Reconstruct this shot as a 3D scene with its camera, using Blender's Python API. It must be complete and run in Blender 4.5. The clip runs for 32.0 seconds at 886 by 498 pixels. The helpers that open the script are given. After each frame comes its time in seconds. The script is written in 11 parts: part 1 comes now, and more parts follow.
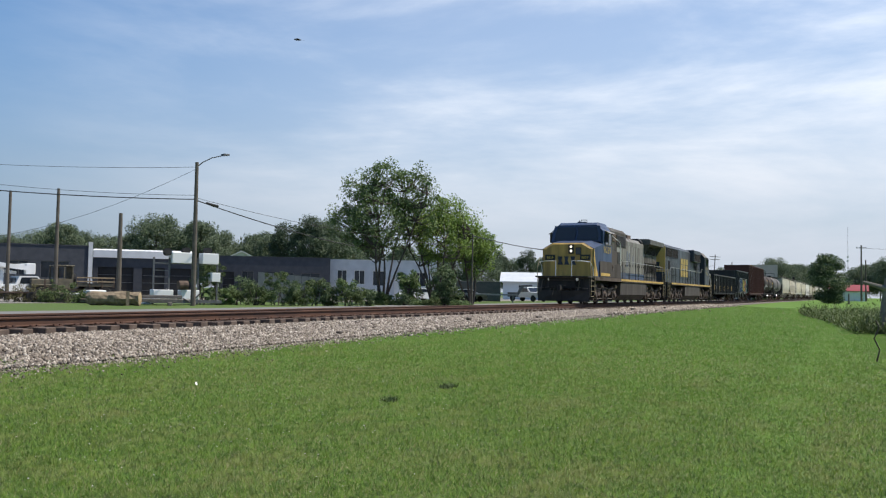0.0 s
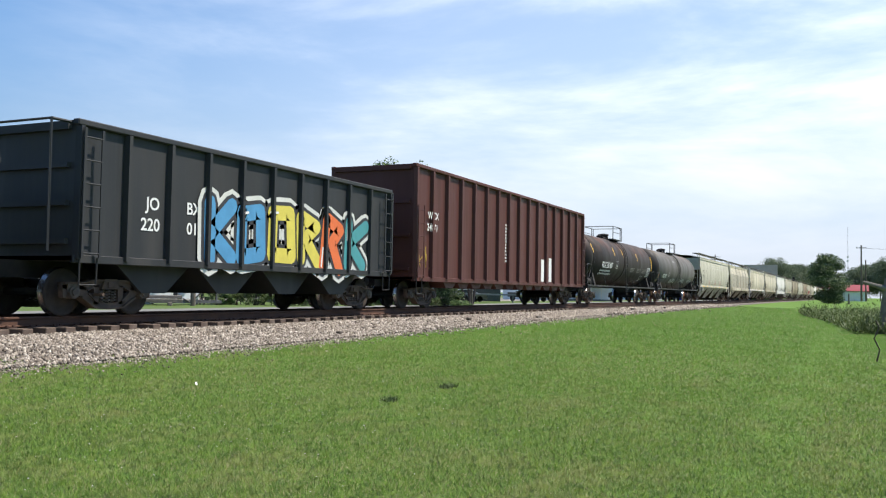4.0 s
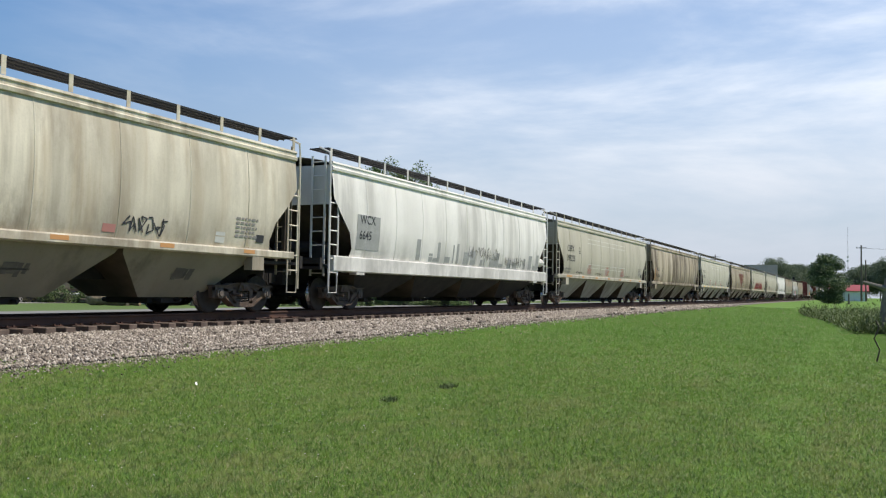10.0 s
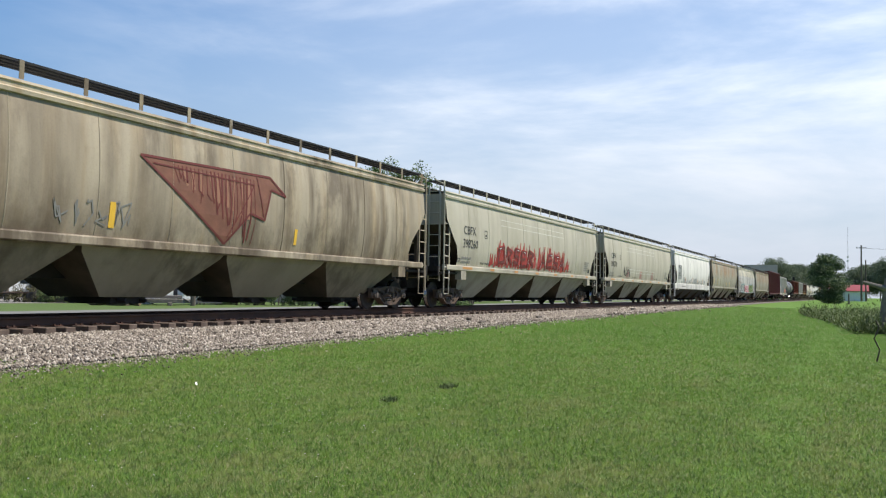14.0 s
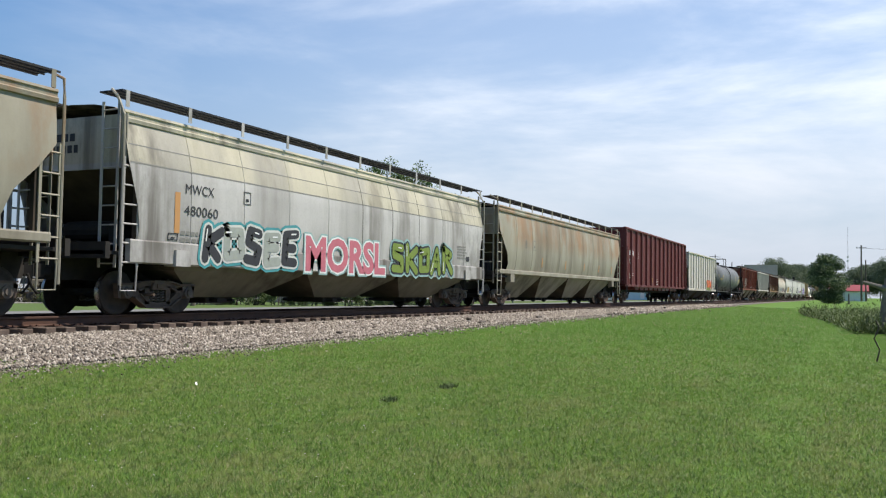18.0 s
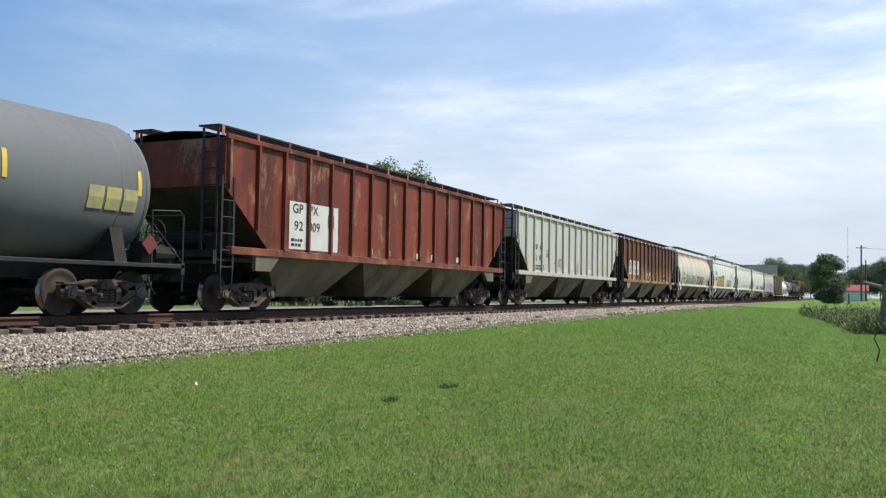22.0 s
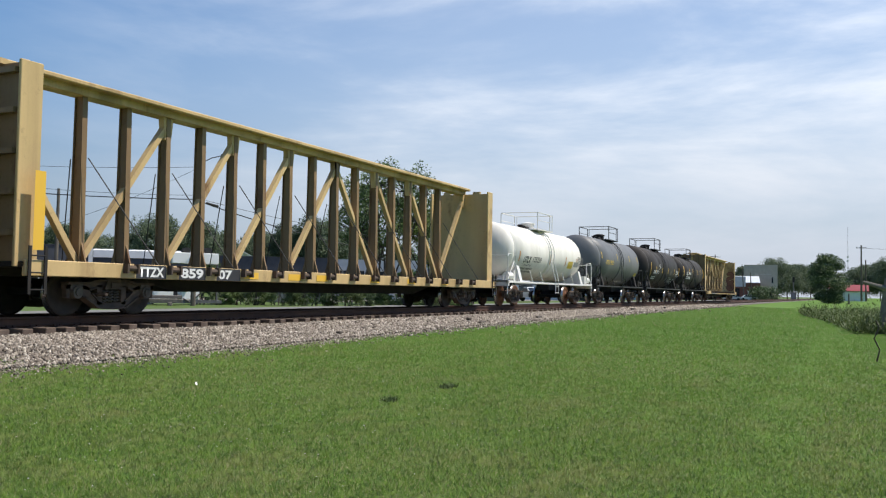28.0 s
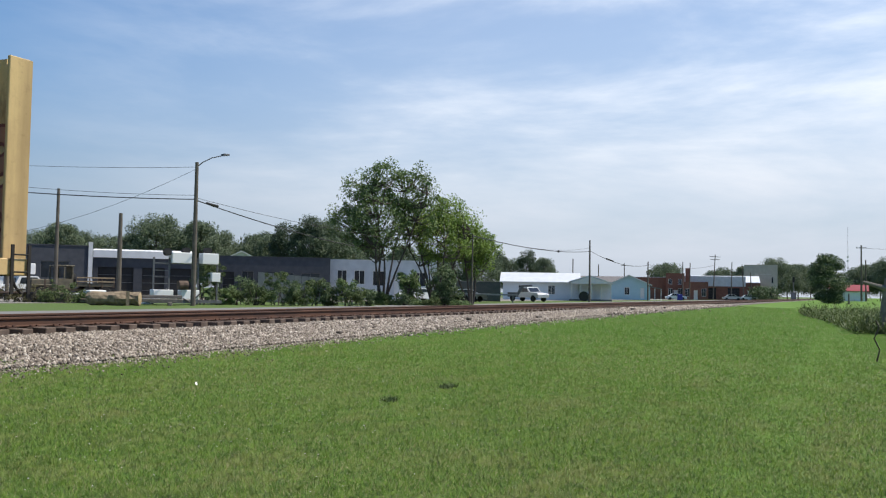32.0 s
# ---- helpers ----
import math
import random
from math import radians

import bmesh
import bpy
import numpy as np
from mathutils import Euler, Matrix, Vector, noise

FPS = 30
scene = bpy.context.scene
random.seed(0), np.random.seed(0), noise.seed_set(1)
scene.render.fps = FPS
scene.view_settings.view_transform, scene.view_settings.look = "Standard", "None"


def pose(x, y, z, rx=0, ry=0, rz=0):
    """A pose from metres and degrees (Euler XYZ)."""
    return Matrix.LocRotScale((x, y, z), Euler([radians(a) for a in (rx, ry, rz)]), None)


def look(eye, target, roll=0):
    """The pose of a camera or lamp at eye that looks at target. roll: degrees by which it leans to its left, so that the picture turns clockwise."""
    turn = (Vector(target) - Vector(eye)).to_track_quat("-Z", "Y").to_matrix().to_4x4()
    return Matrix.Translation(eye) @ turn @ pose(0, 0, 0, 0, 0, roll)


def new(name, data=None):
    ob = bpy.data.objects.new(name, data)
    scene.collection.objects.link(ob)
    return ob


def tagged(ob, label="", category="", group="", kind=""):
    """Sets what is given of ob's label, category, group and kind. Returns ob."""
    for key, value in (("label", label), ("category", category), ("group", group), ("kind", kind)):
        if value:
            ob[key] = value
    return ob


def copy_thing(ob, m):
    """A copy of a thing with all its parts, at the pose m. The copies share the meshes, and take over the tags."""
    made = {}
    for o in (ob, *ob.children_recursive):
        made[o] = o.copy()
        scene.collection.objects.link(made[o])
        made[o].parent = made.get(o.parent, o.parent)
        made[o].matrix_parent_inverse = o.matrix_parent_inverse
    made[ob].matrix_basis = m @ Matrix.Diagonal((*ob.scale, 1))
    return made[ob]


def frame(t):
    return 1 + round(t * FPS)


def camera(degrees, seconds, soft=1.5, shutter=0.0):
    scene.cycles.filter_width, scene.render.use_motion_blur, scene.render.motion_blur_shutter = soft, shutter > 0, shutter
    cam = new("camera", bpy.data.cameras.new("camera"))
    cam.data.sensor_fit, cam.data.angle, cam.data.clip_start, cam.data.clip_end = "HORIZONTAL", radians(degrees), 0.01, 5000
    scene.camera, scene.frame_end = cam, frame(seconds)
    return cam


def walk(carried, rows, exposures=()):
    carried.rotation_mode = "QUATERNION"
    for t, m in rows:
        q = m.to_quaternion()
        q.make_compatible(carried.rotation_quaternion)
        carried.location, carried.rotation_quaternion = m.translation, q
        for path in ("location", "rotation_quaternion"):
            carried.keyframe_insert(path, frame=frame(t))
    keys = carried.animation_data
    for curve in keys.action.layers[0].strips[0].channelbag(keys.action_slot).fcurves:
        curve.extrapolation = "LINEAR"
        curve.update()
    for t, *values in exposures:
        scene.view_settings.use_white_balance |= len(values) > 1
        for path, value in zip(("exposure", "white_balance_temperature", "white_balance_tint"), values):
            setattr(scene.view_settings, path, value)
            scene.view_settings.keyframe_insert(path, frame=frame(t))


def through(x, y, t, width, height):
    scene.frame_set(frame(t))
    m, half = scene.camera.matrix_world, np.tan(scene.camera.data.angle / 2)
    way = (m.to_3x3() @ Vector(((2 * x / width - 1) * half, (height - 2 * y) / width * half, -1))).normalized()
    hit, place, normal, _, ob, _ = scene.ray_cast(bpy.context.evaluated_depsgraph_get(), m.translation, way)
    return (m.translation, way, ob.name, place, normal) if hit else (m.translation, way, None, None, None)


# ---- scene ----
cam = camera(52.749, 32.0, soft=1.2)
EYE = (0.0, -14.547, 0.591)
AIM = (9.0606, -10.3423, 1.0621)
walk(cam, [(0.0, look(EYE, AIM, 0.925)), (32.0, look(EYE, AIM, 0.925))],
     # the automatic exposure opens a little while dark cars fill the view
     [(0.0, 0.18), (1.0, 0.23), (2.0, 0.39), (3.0, 0.53), (6.0, 0.45), (7.0, 0.27), (9.0, 0.19), (11.0, 0.13), (13.0, 0.25), (14.0, 0.29),
      (17.0, 0.18), (18.0, 0.28), (20.0, 0.41), (23.0, 0.33), (24.0, 0.31), (25.0, 0.17), (28.0, 0.15), (29.0, 0.18), (30.0, 0.38), (31.0, 0.39), (32.0, 0.21)])

# ---- daylight ----
SUN_AZ, SUN_EL = 150.0, 60.0
world = bpy.data.worlds.new("sky")
scene.world = world
world.use_nodes = True
wn, wl = world.node_tree.nodes, world.node_tree.links
wn.clear()
w_out = wn.new("ShaderNodeOutputWorld")
w_bg = wn.new("ShaderNodeBackground")
w_sky = wn.new("ShaderNodeTexSky")
w_sky.sky_type = "NISHITA"
w_sky.sun_disc = False
w_sky.sun_elevation, w_sky.sun_rotation = radians(SUN_EL), radians(SUN_AZ)
w_sky.air_density, w_sky.dust_density, w_sky.ozone_density = 1.25, 0.35, 3.2
w_bg.inputs["Strength"].default_value = 0.094
# thin cirrus and summer haze: streaked noise, denser to the east, whitening towards the horizon
w_tc = wn.new("ShaderNodeTexCoord")
w_map = wn.new("ShaderNodeMapping")
w_map.inputs["Rotation"].default_value = (0.15, 0.30, 0.5)
w_map.inputs["Scale"].default_value = (1.2, 1.2, 5.0)
w_noise = wn.new("ShaderNodeTexNoise")
w_noise.inputs["Scale"].default_value = 1.7
w_noise.inputs["Detail"].default_value = 8.0
w_noise.inputs["Roughness"].default_value = 0.58
w_noise.inputs["Distortion"].default_value = 0.25
wl.new(w_tc.outputs["Generated"], w_map.inputs["Vector"])
wl.new(w_map.outputs["Vector"], w_noise.inputs["Vector"])


def w_range(src, lo, hi, a, b):
    node = wn.new("ShaderNodeMapRange")
    node.interpolation_type = "SMOOTHSTEP"
    for k, val in zip(("From Min", "From Max", "To Min", "To Max"), (lo, hi, a, b)):
        node.inputs[k].default_value = val
    wl.new(src, node.inputs["Value"])
    return node.outputs["Result"]


def w_math(op, a, b):
    node = wn.new("ShaderNodeMath")
    node.operation = op
    for i, val in enumerate((a, b)):
        if isinstance(val, float):
            node.inputs[i].default_value = val
        else:
            wl.new(val, node.inputs[i])
    return node.outputs["Value"]


w_sep = wn.new("ShaderNodeSeparateXYZ")
wl.new(w_tc.outputs["Generated"], w_sep.inputs["Vector"])
east = w_range(w_sep.outputs["X"], 0.55, 0.97, 0.06, 1.0)
cirrus = w_math("MULTIPLY", w_range(w_noise.outputs["Fac"], 0.30, 0.72, 0.22, 1.0), east)
haze = w_range(w_sep.outputs["Z"], -0.04, 0.33, 0.90, 0.0)
w_mix = wn.new("ShaderNodeMixRGB")
w_mix.inputs["Color2"].default_value = (11.9, 12.1, 12.4, 1)
wl.new(cirrus, w_mix.inputs["Fac"])
w_tone = wn.new("ShaderNodeMixRGB")
w_tone.blend_type = "MULTIPLY"
w_tone.inputs["Fac"].default_value = 1.0
w_tone.inputs["Color2"].default_value = (0.66, 0.93, 1.18, 1)
wl.new(w_sky.outputs["Color"], w_tone.inputs["Color1"])
wl.new(w_tone.outputs["Color"], w_mix.inputs["Color1"])
w_mix2 = wn.new("ShaderNodeMixRGB")
w_far = wn.new("ShaderNodeMixRGB")
w_far.inputs["Color1"].default_value = (2.45, 2.95, 4.05, 1)
w_far.inputs["Color2"].default_value = (5.0, 5.5, 6.55, 1)
wl.new(east, w_far.inputs["Fac"])
wl.new(w_far.outputs["Color"], w_mix2.inputs["Color2"])
wl.new(haze, w_mix2.inputs["Fac"])
wl.new(w_mix.outputs["Color"], w_mix2.inputs["Color1"])
wl.new(w_mix2.outputs["Color"], w_bg.inputs["Color"])
wl.new(w_bg.outputs["Background"], w_out.inputs["Surface"])
sun_data = bpy.data.lights.new("sun", "SUN")
sun_data.energy, sun_data.angle, sun_data.color = 4.9, radians(0.53), (1.0, 0.93, 0.83)
sun = new("sun", sun_data)
_az, _el = radians(SUN_AZ), radians(SUN_EL)
SUN_DIR = Vector((math.sin(_az) * math.cos(_el), math.cos(_az) * math.cos(_el), math.sin(_el)))
sun.matrix_world = look(SUN_DIR * 200, (0, 0, 0))


# ---- materials ----
def mat_base(name):
    m = bpy.data.materials.new(name)
    m.use_nodes = True
    nt = m.node_tree
    return m, nt, nt.nodes["Principled BSDF"]


def n_noise(nt, vec, scale, detail=4.0, rough=0.55, stretch=None):
    node = nt.nodes.new("ShaderNodeTexNoise")
    node.inputs["Scale"].default_value = scale
    node.inputs["Detail"].default_value = detail
    node.inputs["Roughness"].default_value = rough
    if stretch:
        mp = nt.nodes.new("ShaderNodeMapping")
        mp.inputs["Scale"].default_value = stretch
        nt.links.new(vec, mp.inputs["Vector"])
        vec = mp.outputs["Vector"]
    nt.links.new(vec, node.inputs["Vector"])
    return node.outputs["Fac"]


def n_ramp(nt, fac, lo, hi, a=0.0, b=1.0):
    node = nt.nodes.new("ShaderNodeMapRange")
    for k, val in zip(("From Min", "From Max", "To Min", "To Max"), (lo, hi, a, b)):
        node.inputs[k].default_value = val
    nt.links.new(fac, node.inputs["Value"])
    return node.outputs["Result"]


def n_mix(nt, fac, a, b):
    node = nt.nodes.new("ShaderNodeMixRGB")
    for key, val in (("Fac", fac), ("Color1", a), ("Color2", b)):
        if isinstance(val, (int, float)):
            node.inputs[key].default_value = val
        elif isinstance(val, tuple):
            node.inputs[key].default_value = (*val, 1)
        else:
            nt.links.new(val, node.inputs[key])
    return node.outputs["Color"]


def n_mul(nt, a, b):
    node = nt.nodes.new("ShaderNodeMath")
    node.operation = "MULTIPLY"
    for i, val in enumerate((a, b)):
        if isinstance(val, (int, float)):
            node.inputs[i].default_value = val
        else:
            nt.links.new(val, node.inputs[i])
    return node.outputs["Value"]


def n_coord(nt, shift=True, kind="Object"):
    """Object coordinates, moved for each object by its random number, so that alike pieces differ."""
    tc = nt.nodes.new("ShaderNodeTexCoord")
    if not shift:
        return tc.outputs[kind]
    oi = nt.nodes.new("ShaderNodeObjectInfo")
    add = nt.nodes.new("ShaderNodeVectorMath")
    mul = nt.nodes.new("ShaderNodeVectorMath")
    mul.operation = "SCALE"
    mul.inputs["Vector"].default_value = (37.0, 0.0, 3.0)
    nt.links.new(oi.outputs["Random"], mul.inputs["Scale"])
    nt.links.new(tc.outputs[kind], add.inputs[0])
    nt.links.new(mul.outputs["Vector"], add.inputs[1])
    return add.outputs["Vector"]


def bump(nt, bsdf, height, strength, distance):
    node = nt.nodes.new("ShaderNodeBump")
    node.inputs["Strength"].default_value = strength
    node.inputs["Distance"].default_value = distance
    nt.links.new(height, node.inputs["Height"])
    nt.links.new(node.outputs["Normal"], bsdf.inputs["Normal"])


def surface(name, a, b, scale=3.0, rough=0.75, metal=0.0, grain=40.0, relief=0.15, depth=0.01, grit=0.12, spec=0.4):
    """Two-tone surface: broad patches of a and b, a fine grain over both."""
    m, nt, bs = mat_base(name)
    co = n_coord(nt)
    broad = n_ramp(nt, n_noise(nt, co, scale, 5), 0.35, 0.65)
    fine = n_noise(nt, co, grain, 3)
    col = n_mix(nt, broad, a, b)
    dark = tuple(c * (1 - 2.5 * grit) for c in a)
    col = n_mix(nt, n_mul(nt, n_ramp(nt, fine, 0.35, 0.7), 2.2 * grit), col, dark)
    nt.links.new(col, bs.inputs["Base Color"])
    bs.inputs["Roughness"].default_value = rough
    bs.inputs["Metallic"].default_value = metal
    bs.inputs["Specular IOR Level"].default_value = spec
    if relief:
        bump(nt, bs, fine, relief, depth)
    return m


def plain(name, col, rough=0.6, metal=0.0, emit=0.0):
    m, nt, bs = mat_base(name)
    bs.inputs["Base Color"].default_value = (*col, 1)
    bs.inputs["Roughness"].default_value = rough
    bs.inputs["Metallic"].default_value = metal
    if emit:
        bs.inputs["Emission Color"].default_value = (*col, 1)
        bs.inputs["Emission Strength"].default_value = emit
    return m


def car_paint(name, base, grime, streak=0.5, rust=(0.22, 0.09, 0.035), rusty=0.0, rough=0.55, bloom=None, wide=0.0, ochre=0.0, foot=0.0, stains=()):
    """Weathered railcar paint: rain streaks of grime that come in groups, soft stains, ochre runs, rust blooms, road dirt along the foot."""
    m, nt, bs = mat_base(name)
    co = n_coord(nt)
    st = n_noise(nt, co, 1.0, 5, 0.6, (1.5, 1.5, 0.10))
    st2 = n_noise(nt, co, 1.0, 3, 0.6, (7.0, 7.0, 0.35))
    blot = n_noise(nt, co, 0.9, 6, 0.6)
    patchy = n_noise(nt, co, 1.0, 6, 0.68, (1.1, 1.1, 0.55))
    fine = n_noise(nt, co, 26.0, 3)
    big = n_noise(nt, co, 1.0, 4, 0.55, (0.55, 0.55, 0.07))
    group = n_ramp(nt, n_noise(nt, co, 1.0, 3, 0.5, (0.30, 0.30, 0.12)), 0.40, 0.60, 0.15, 1.0)
    lit = tuple(min(1.0, c * 1.10) for c in base)
    col = n_mix(nt, n_ramp(nt, blot, 0.3, 0.7), base, lit)
    if bloom:
        zed = nt.nodes.new("ShaderNodeSeparateXYZ")
        nt.links.new(n_coord(nt, shift=False), zed.inputs["Vector"])
        band = n_ramp(nt, zed.outputs["Z"], bloom[0], bloom[1])
        bn = n_noise(nt, co, 1.0, 7, 0.66, (0.9, 0.9, 0.35))
        cover = n_ramp(nt, bn, 0.20, 0.30) if len(bloom) > 3 else n_ramp(nt, bn, 0.42, 0.56)
        col = n_mix(nt, n_mul(nt, n_mul(nt, cover, band), 0.85), col, bloom[2])
    if ochre:
        on = n_noise(nt, co, 1.0, 5, 0.6, (1.9, 1.9, 0.16))
        col = n_mix(nt, n_mul(nt, n_ramp(nt, on, 0.47, 0.62), ochre), col, (0.36, 0.235, 0.105))
    soft = tuple(0.5 * c + 0.5 * g for c, g in zip(base, grime))
    if wide:
        col = n_mix(nt, n_mul(nt, n_ramp(nt, big, 0.43, 0.60), wide * 0.8), col, soft)
        col = n_mix(nt, n_mul(nt, n_mul(nt, n_ramp(nt, patchy, 0.47, 0.62), group), wide * 0.7), col, grime)
    col = n_mix(nt, n_mul(nt, n_mul(nt, n_ramp(nt, st, 0.45, 0.62), group), streak), col, grime)
    col = n_mix(nt, n_mul(nt, n_mul(nt, n_ramp(nt, st2, 0.56, 0.80), group), streak * 0.45), col, grime)
    col = n_mix(nt, n_mul(nt, n_ramp(nt, fine, 0.5, 0.75), 0.10 * streak + 0.04), col, grime)
    for x0, half, force in stains:
        # one soft run of soot down the side
        sep = nt.nodes.new("ShaderNodeSeparateXYZ")
        nt.links.new(n_coord(nt, shift=False), sep.inputs["Vector"])
        off = nt.nodes.new("ShaderNodeMath")
        off.operation = "SUBTRACT"
        off.inputs[1].default_value = x0
        nt.links.new(sep.outputs["X"], off.inputs[0])
        far = nt.nodes.new("ShaderNodeMath")
        far.operation = "ABSOLUTE"
        nt.links.new(off.outputs["Value"], far.inputs[0])
        fade = n_ramp(nt, far.outputs["Value"], 0.25 * half, half, 1.0, 0.0)
        ragged = n_ramp(nt, n_noise(nt, co, 1.0, 5, 0.65, (6.0, 6.0, 0.5)), 0.30, 0.60, 0.45, 1.0)
        col = n_mix(nt, n_mul(nt, n_mul(nt, fade, ragged), force), col, tuple(g * 0.45 for g in grime))
    if foot:
        zed = nt.nodes.new("ShaderNodeSeparateXYZ")
        nt.links.new(n_coord(nt, shift=False), zed.inputs["Vector"])
        low = n_ramp(nt, zed.outputs["Z"], 1.45, 2.45, 1.0, 0.0)
        col = n_mix(nt, n_mul(nt, n_mul(nt, n_ramp(nt, patchy, 0.36, 0.62), low), foot), col, grime)
    if rusty:
        rn = n_noise(nt, co, 1.0, 8, 0.68, (1.3, 1.3, 0.55))
        edge = 0.66 - 0.28 * rusty
        col = n_mix(nt, n_mul(nt, n_ramp(nt, rn, edge, edge + 0.12), min(1.0, 0.55 + rusty * 0.5)), col, rust)
        deep = tuple(c * 0.55 for c in rust)
        col = n_mix(nt, n_mul(nt, n_ramp(nt, n_noise(nt, co, 6.0, 6, 0.7), 0.58, 0.7), rusty * 0.8), col, deep)
    nt.links.new(col, bs.inputs["Base Color"])
    nt.links.new(n_ramp(nt, st, 0.3, 0.7, rough - 0.12, rough + 0.2), bs.inputs["Roughness"])
    bs.inputs["Specular IOR Level"].default_value = 0.35
    bump(nt, bs, blot, 0.25, 0.03)
    return m


def glass_mat(name, tint=(0.02, 0.025, 0.03)):
    m, nt, bs = mat_base(name)
    bs.inputs["Base Color"].default_value = (*tint, 1)
    bs.inputs["Roughness"].default_value = 0.06
    bs.inputs["Specular IOR Level"].default_value = 0.6
    return m


def leaf_mat(name, a, b, rough=0.55, upright=0.0, through=0.3, drift=None):
    """Leaves: each island its own tone; upright turns the shading towards the sky, as a sward scatters light."""
    m, nt, bs = mat_base(name)
    geo = nt.nodes.new("ShaderNodeNewGeometry")
    oi = nt.nodes.new("ShaderNodeObjectInfo")
    col = n_mix(nt, geo.outputs["Random Per Island"], a, b)
    if drift:
        pos = geo.outputs["Position"]
        broad = n_ramp(nt, n_noise(nt, pos, 1.0, 4, 0.55, (0.07, 0.42, 0.2)), 0.42, 0.60)
        patch = n_ramp(nt, n_noise(nt, pos, 1.0, 6, 0.72, (0.75, 1.5, 1.0)), 0.46, 0.66)
        tuft = n_ramp(nt, n_noise(nt, pos, 9.0, 3, 0.6), 0.42, 0.66)
        sep = nt.nodes.new("ShaderNodeSeparateXYZ")
        nt.links.new(pos, sep.inputs["Vector"])
        dry_end = n_ramp(nt, sep.outputs["X"], 6.0, 26.0, 1.0, 0.12)
        col = n_mix(nt, n_mul(nt, n_ramp(nt, sep.outputs["X"], 7.0, 30.0), 0.85), col, drift[0])
        col = n_mix(nt, n_mul(nt, broad, 0.16), col, drift[0])
        col = n_mix(nt, n_mul(nt, n_mul(nt, patch, dry_end), 0.75), col, drift[1])
        col = n_mix(nt, n_mul(nt, n_mul(nt, tuft, n_ramp(nt, sep.outputs["X"], 6.0, 20.0, 0.75, 0.12)), 1.0), col, drift[2])
        pale = n_ramp(nt, n_noise(nt, pos, 1.0, 3, 0.6, (15.0, 7.0, 8.0)), 0.56, 0.70)
        col = n_mix(nt, n_mul(nt, pale, n_ramp(nt, sep.outputs["X"], 8.0, 24.0, 0.60, 0.12)), col, drift[3])
    nt.links.new(col, bs.inputs["Base Color"])
    bs.inputs["Roughness"].default_value = rough
    bs.inputs["Specular IOR Level"].default_value = 0.25
    tr = nt.nodes.new("ShaderNodeBsdfTranslucent")
    nt.links.new(col, tr.inputs["Color"])
    mx = nt.nodes.new("ShaderNodeMixShader")
    mx.inputs["Fac"].default_value = through
    if upright:
        up = nt.nodes.new("ShaderNodeMix")
        up.data_type = "VECTOR"
        up.inputs["Factor"].default_value = upright
        up.inputs["B"].default_value = (0, 0, 1)
        nt.links.new(geo.outputs["Normal"], up.inputs["A"])
        nt.links.new(up.outputs["Result"], bs.inputs["Normal"])
        nt.links.new(up.outputs["Result"], tr.inputs["Normal"])
    nt.links.new(bs.outputs["BSDF"], mx.inputs[1])
    nt.links.new(tr.outputs["BSDF"], mx.inputs[2])
    nt.links.new(mx.outputs["Shader"], nt.nodes["Material Output"].inputs["Surface"])
    return m


def lawn_mat(name):
    """Mown lawn: broad yellow-green and blue-green drifts, dry flecks, small tufts."""
    m, nt, bs = mat_base(name)
    co = n_coord(nt, shift=False)
    big = n_ramp(nt, n_noise(nt, co, 0.16, 5), 0.35, 0.65)
    mid = n_ramp(nt, n_noise(nt, co, 1.3, 6, 0.65), 0.35, 0.68)
    tuft = n_noise(nt, co, 22.0, 5, 0.7)
    col = n_mix(nt, big, (0.088, 0.172, 0.022), (0.112, 0.196, 0.028))
    col = n_mix(nt, n_mul(nt, mid, 0.55), col, (0.115, 0.20, 0.038))
    col = n_mix(nt, n_mul(nt, n_ramp(nt, tuft, 0.42, 0.62), 0.35), col, (0.060, 0.13, 0.011))
    sep = nt.nodes.new("ShaderNodeSeparateXYZ")
    nt.links.new(co, sep.inputs["Vector"])
    col = n_mix(nt, n_mul(nt, n_ramp(nt, sep.outputs["Y"], 0.0, 2.0), n_ramp(nt, mid, 0.0, 1.0, 0.65, 1.0)), col, (0.085, 0.118, 0.036))
    nt.links.new(col, bs.inputs["Base Color"])
    bs.inputs["Roughness"].default_value = 0.85
    bs.inputs["Specular IOR Level"].default_value = 0.15
    bump(nt, bs, tuft, 0.3, 0.03)
    return m


def stone_mat(name):
    m, nt, bs = mat_base(name)
    geo = nt.nodes.new("ShaderNodeNewGeometry")
    ramp = nt.nodes.new("ShaderNodeValToRGB")
    els = ramp.color_ramp.elements
    els[0].position, els[0].color = 0.0, (0.070, 0.058, 0.048, 1)
    els[1].position, els[1].color = 1.0, (0.53, 0.475, 0.40, 1)
    for pos, c in ((0.3, (0.165, 0.136, 0.108, 1)), (0.55, (0.24, 0.203, 0.163, 1)), (0.8, (0.345, 0.30, 0.245, 1))):
        els.new(pos).color = c
    nt.links.new(geo.outputs["Random Per Island"], ramp.inputs["Fac"])
    fine = n_noise(nt, n_coord(nt, shift=False), 60.0, 3)
    col = n_mix(nt, n_mul(nt, n_ramp(nt, fine, 0.45, 0.7), 0.35), ramp.outputs["Color"], (0.17, 0.12, 0.085))
    nt.links.new(col, bs.inputs["Base Color"])
    bs.inputs["Roughness"].default_value = 0.9
    return m


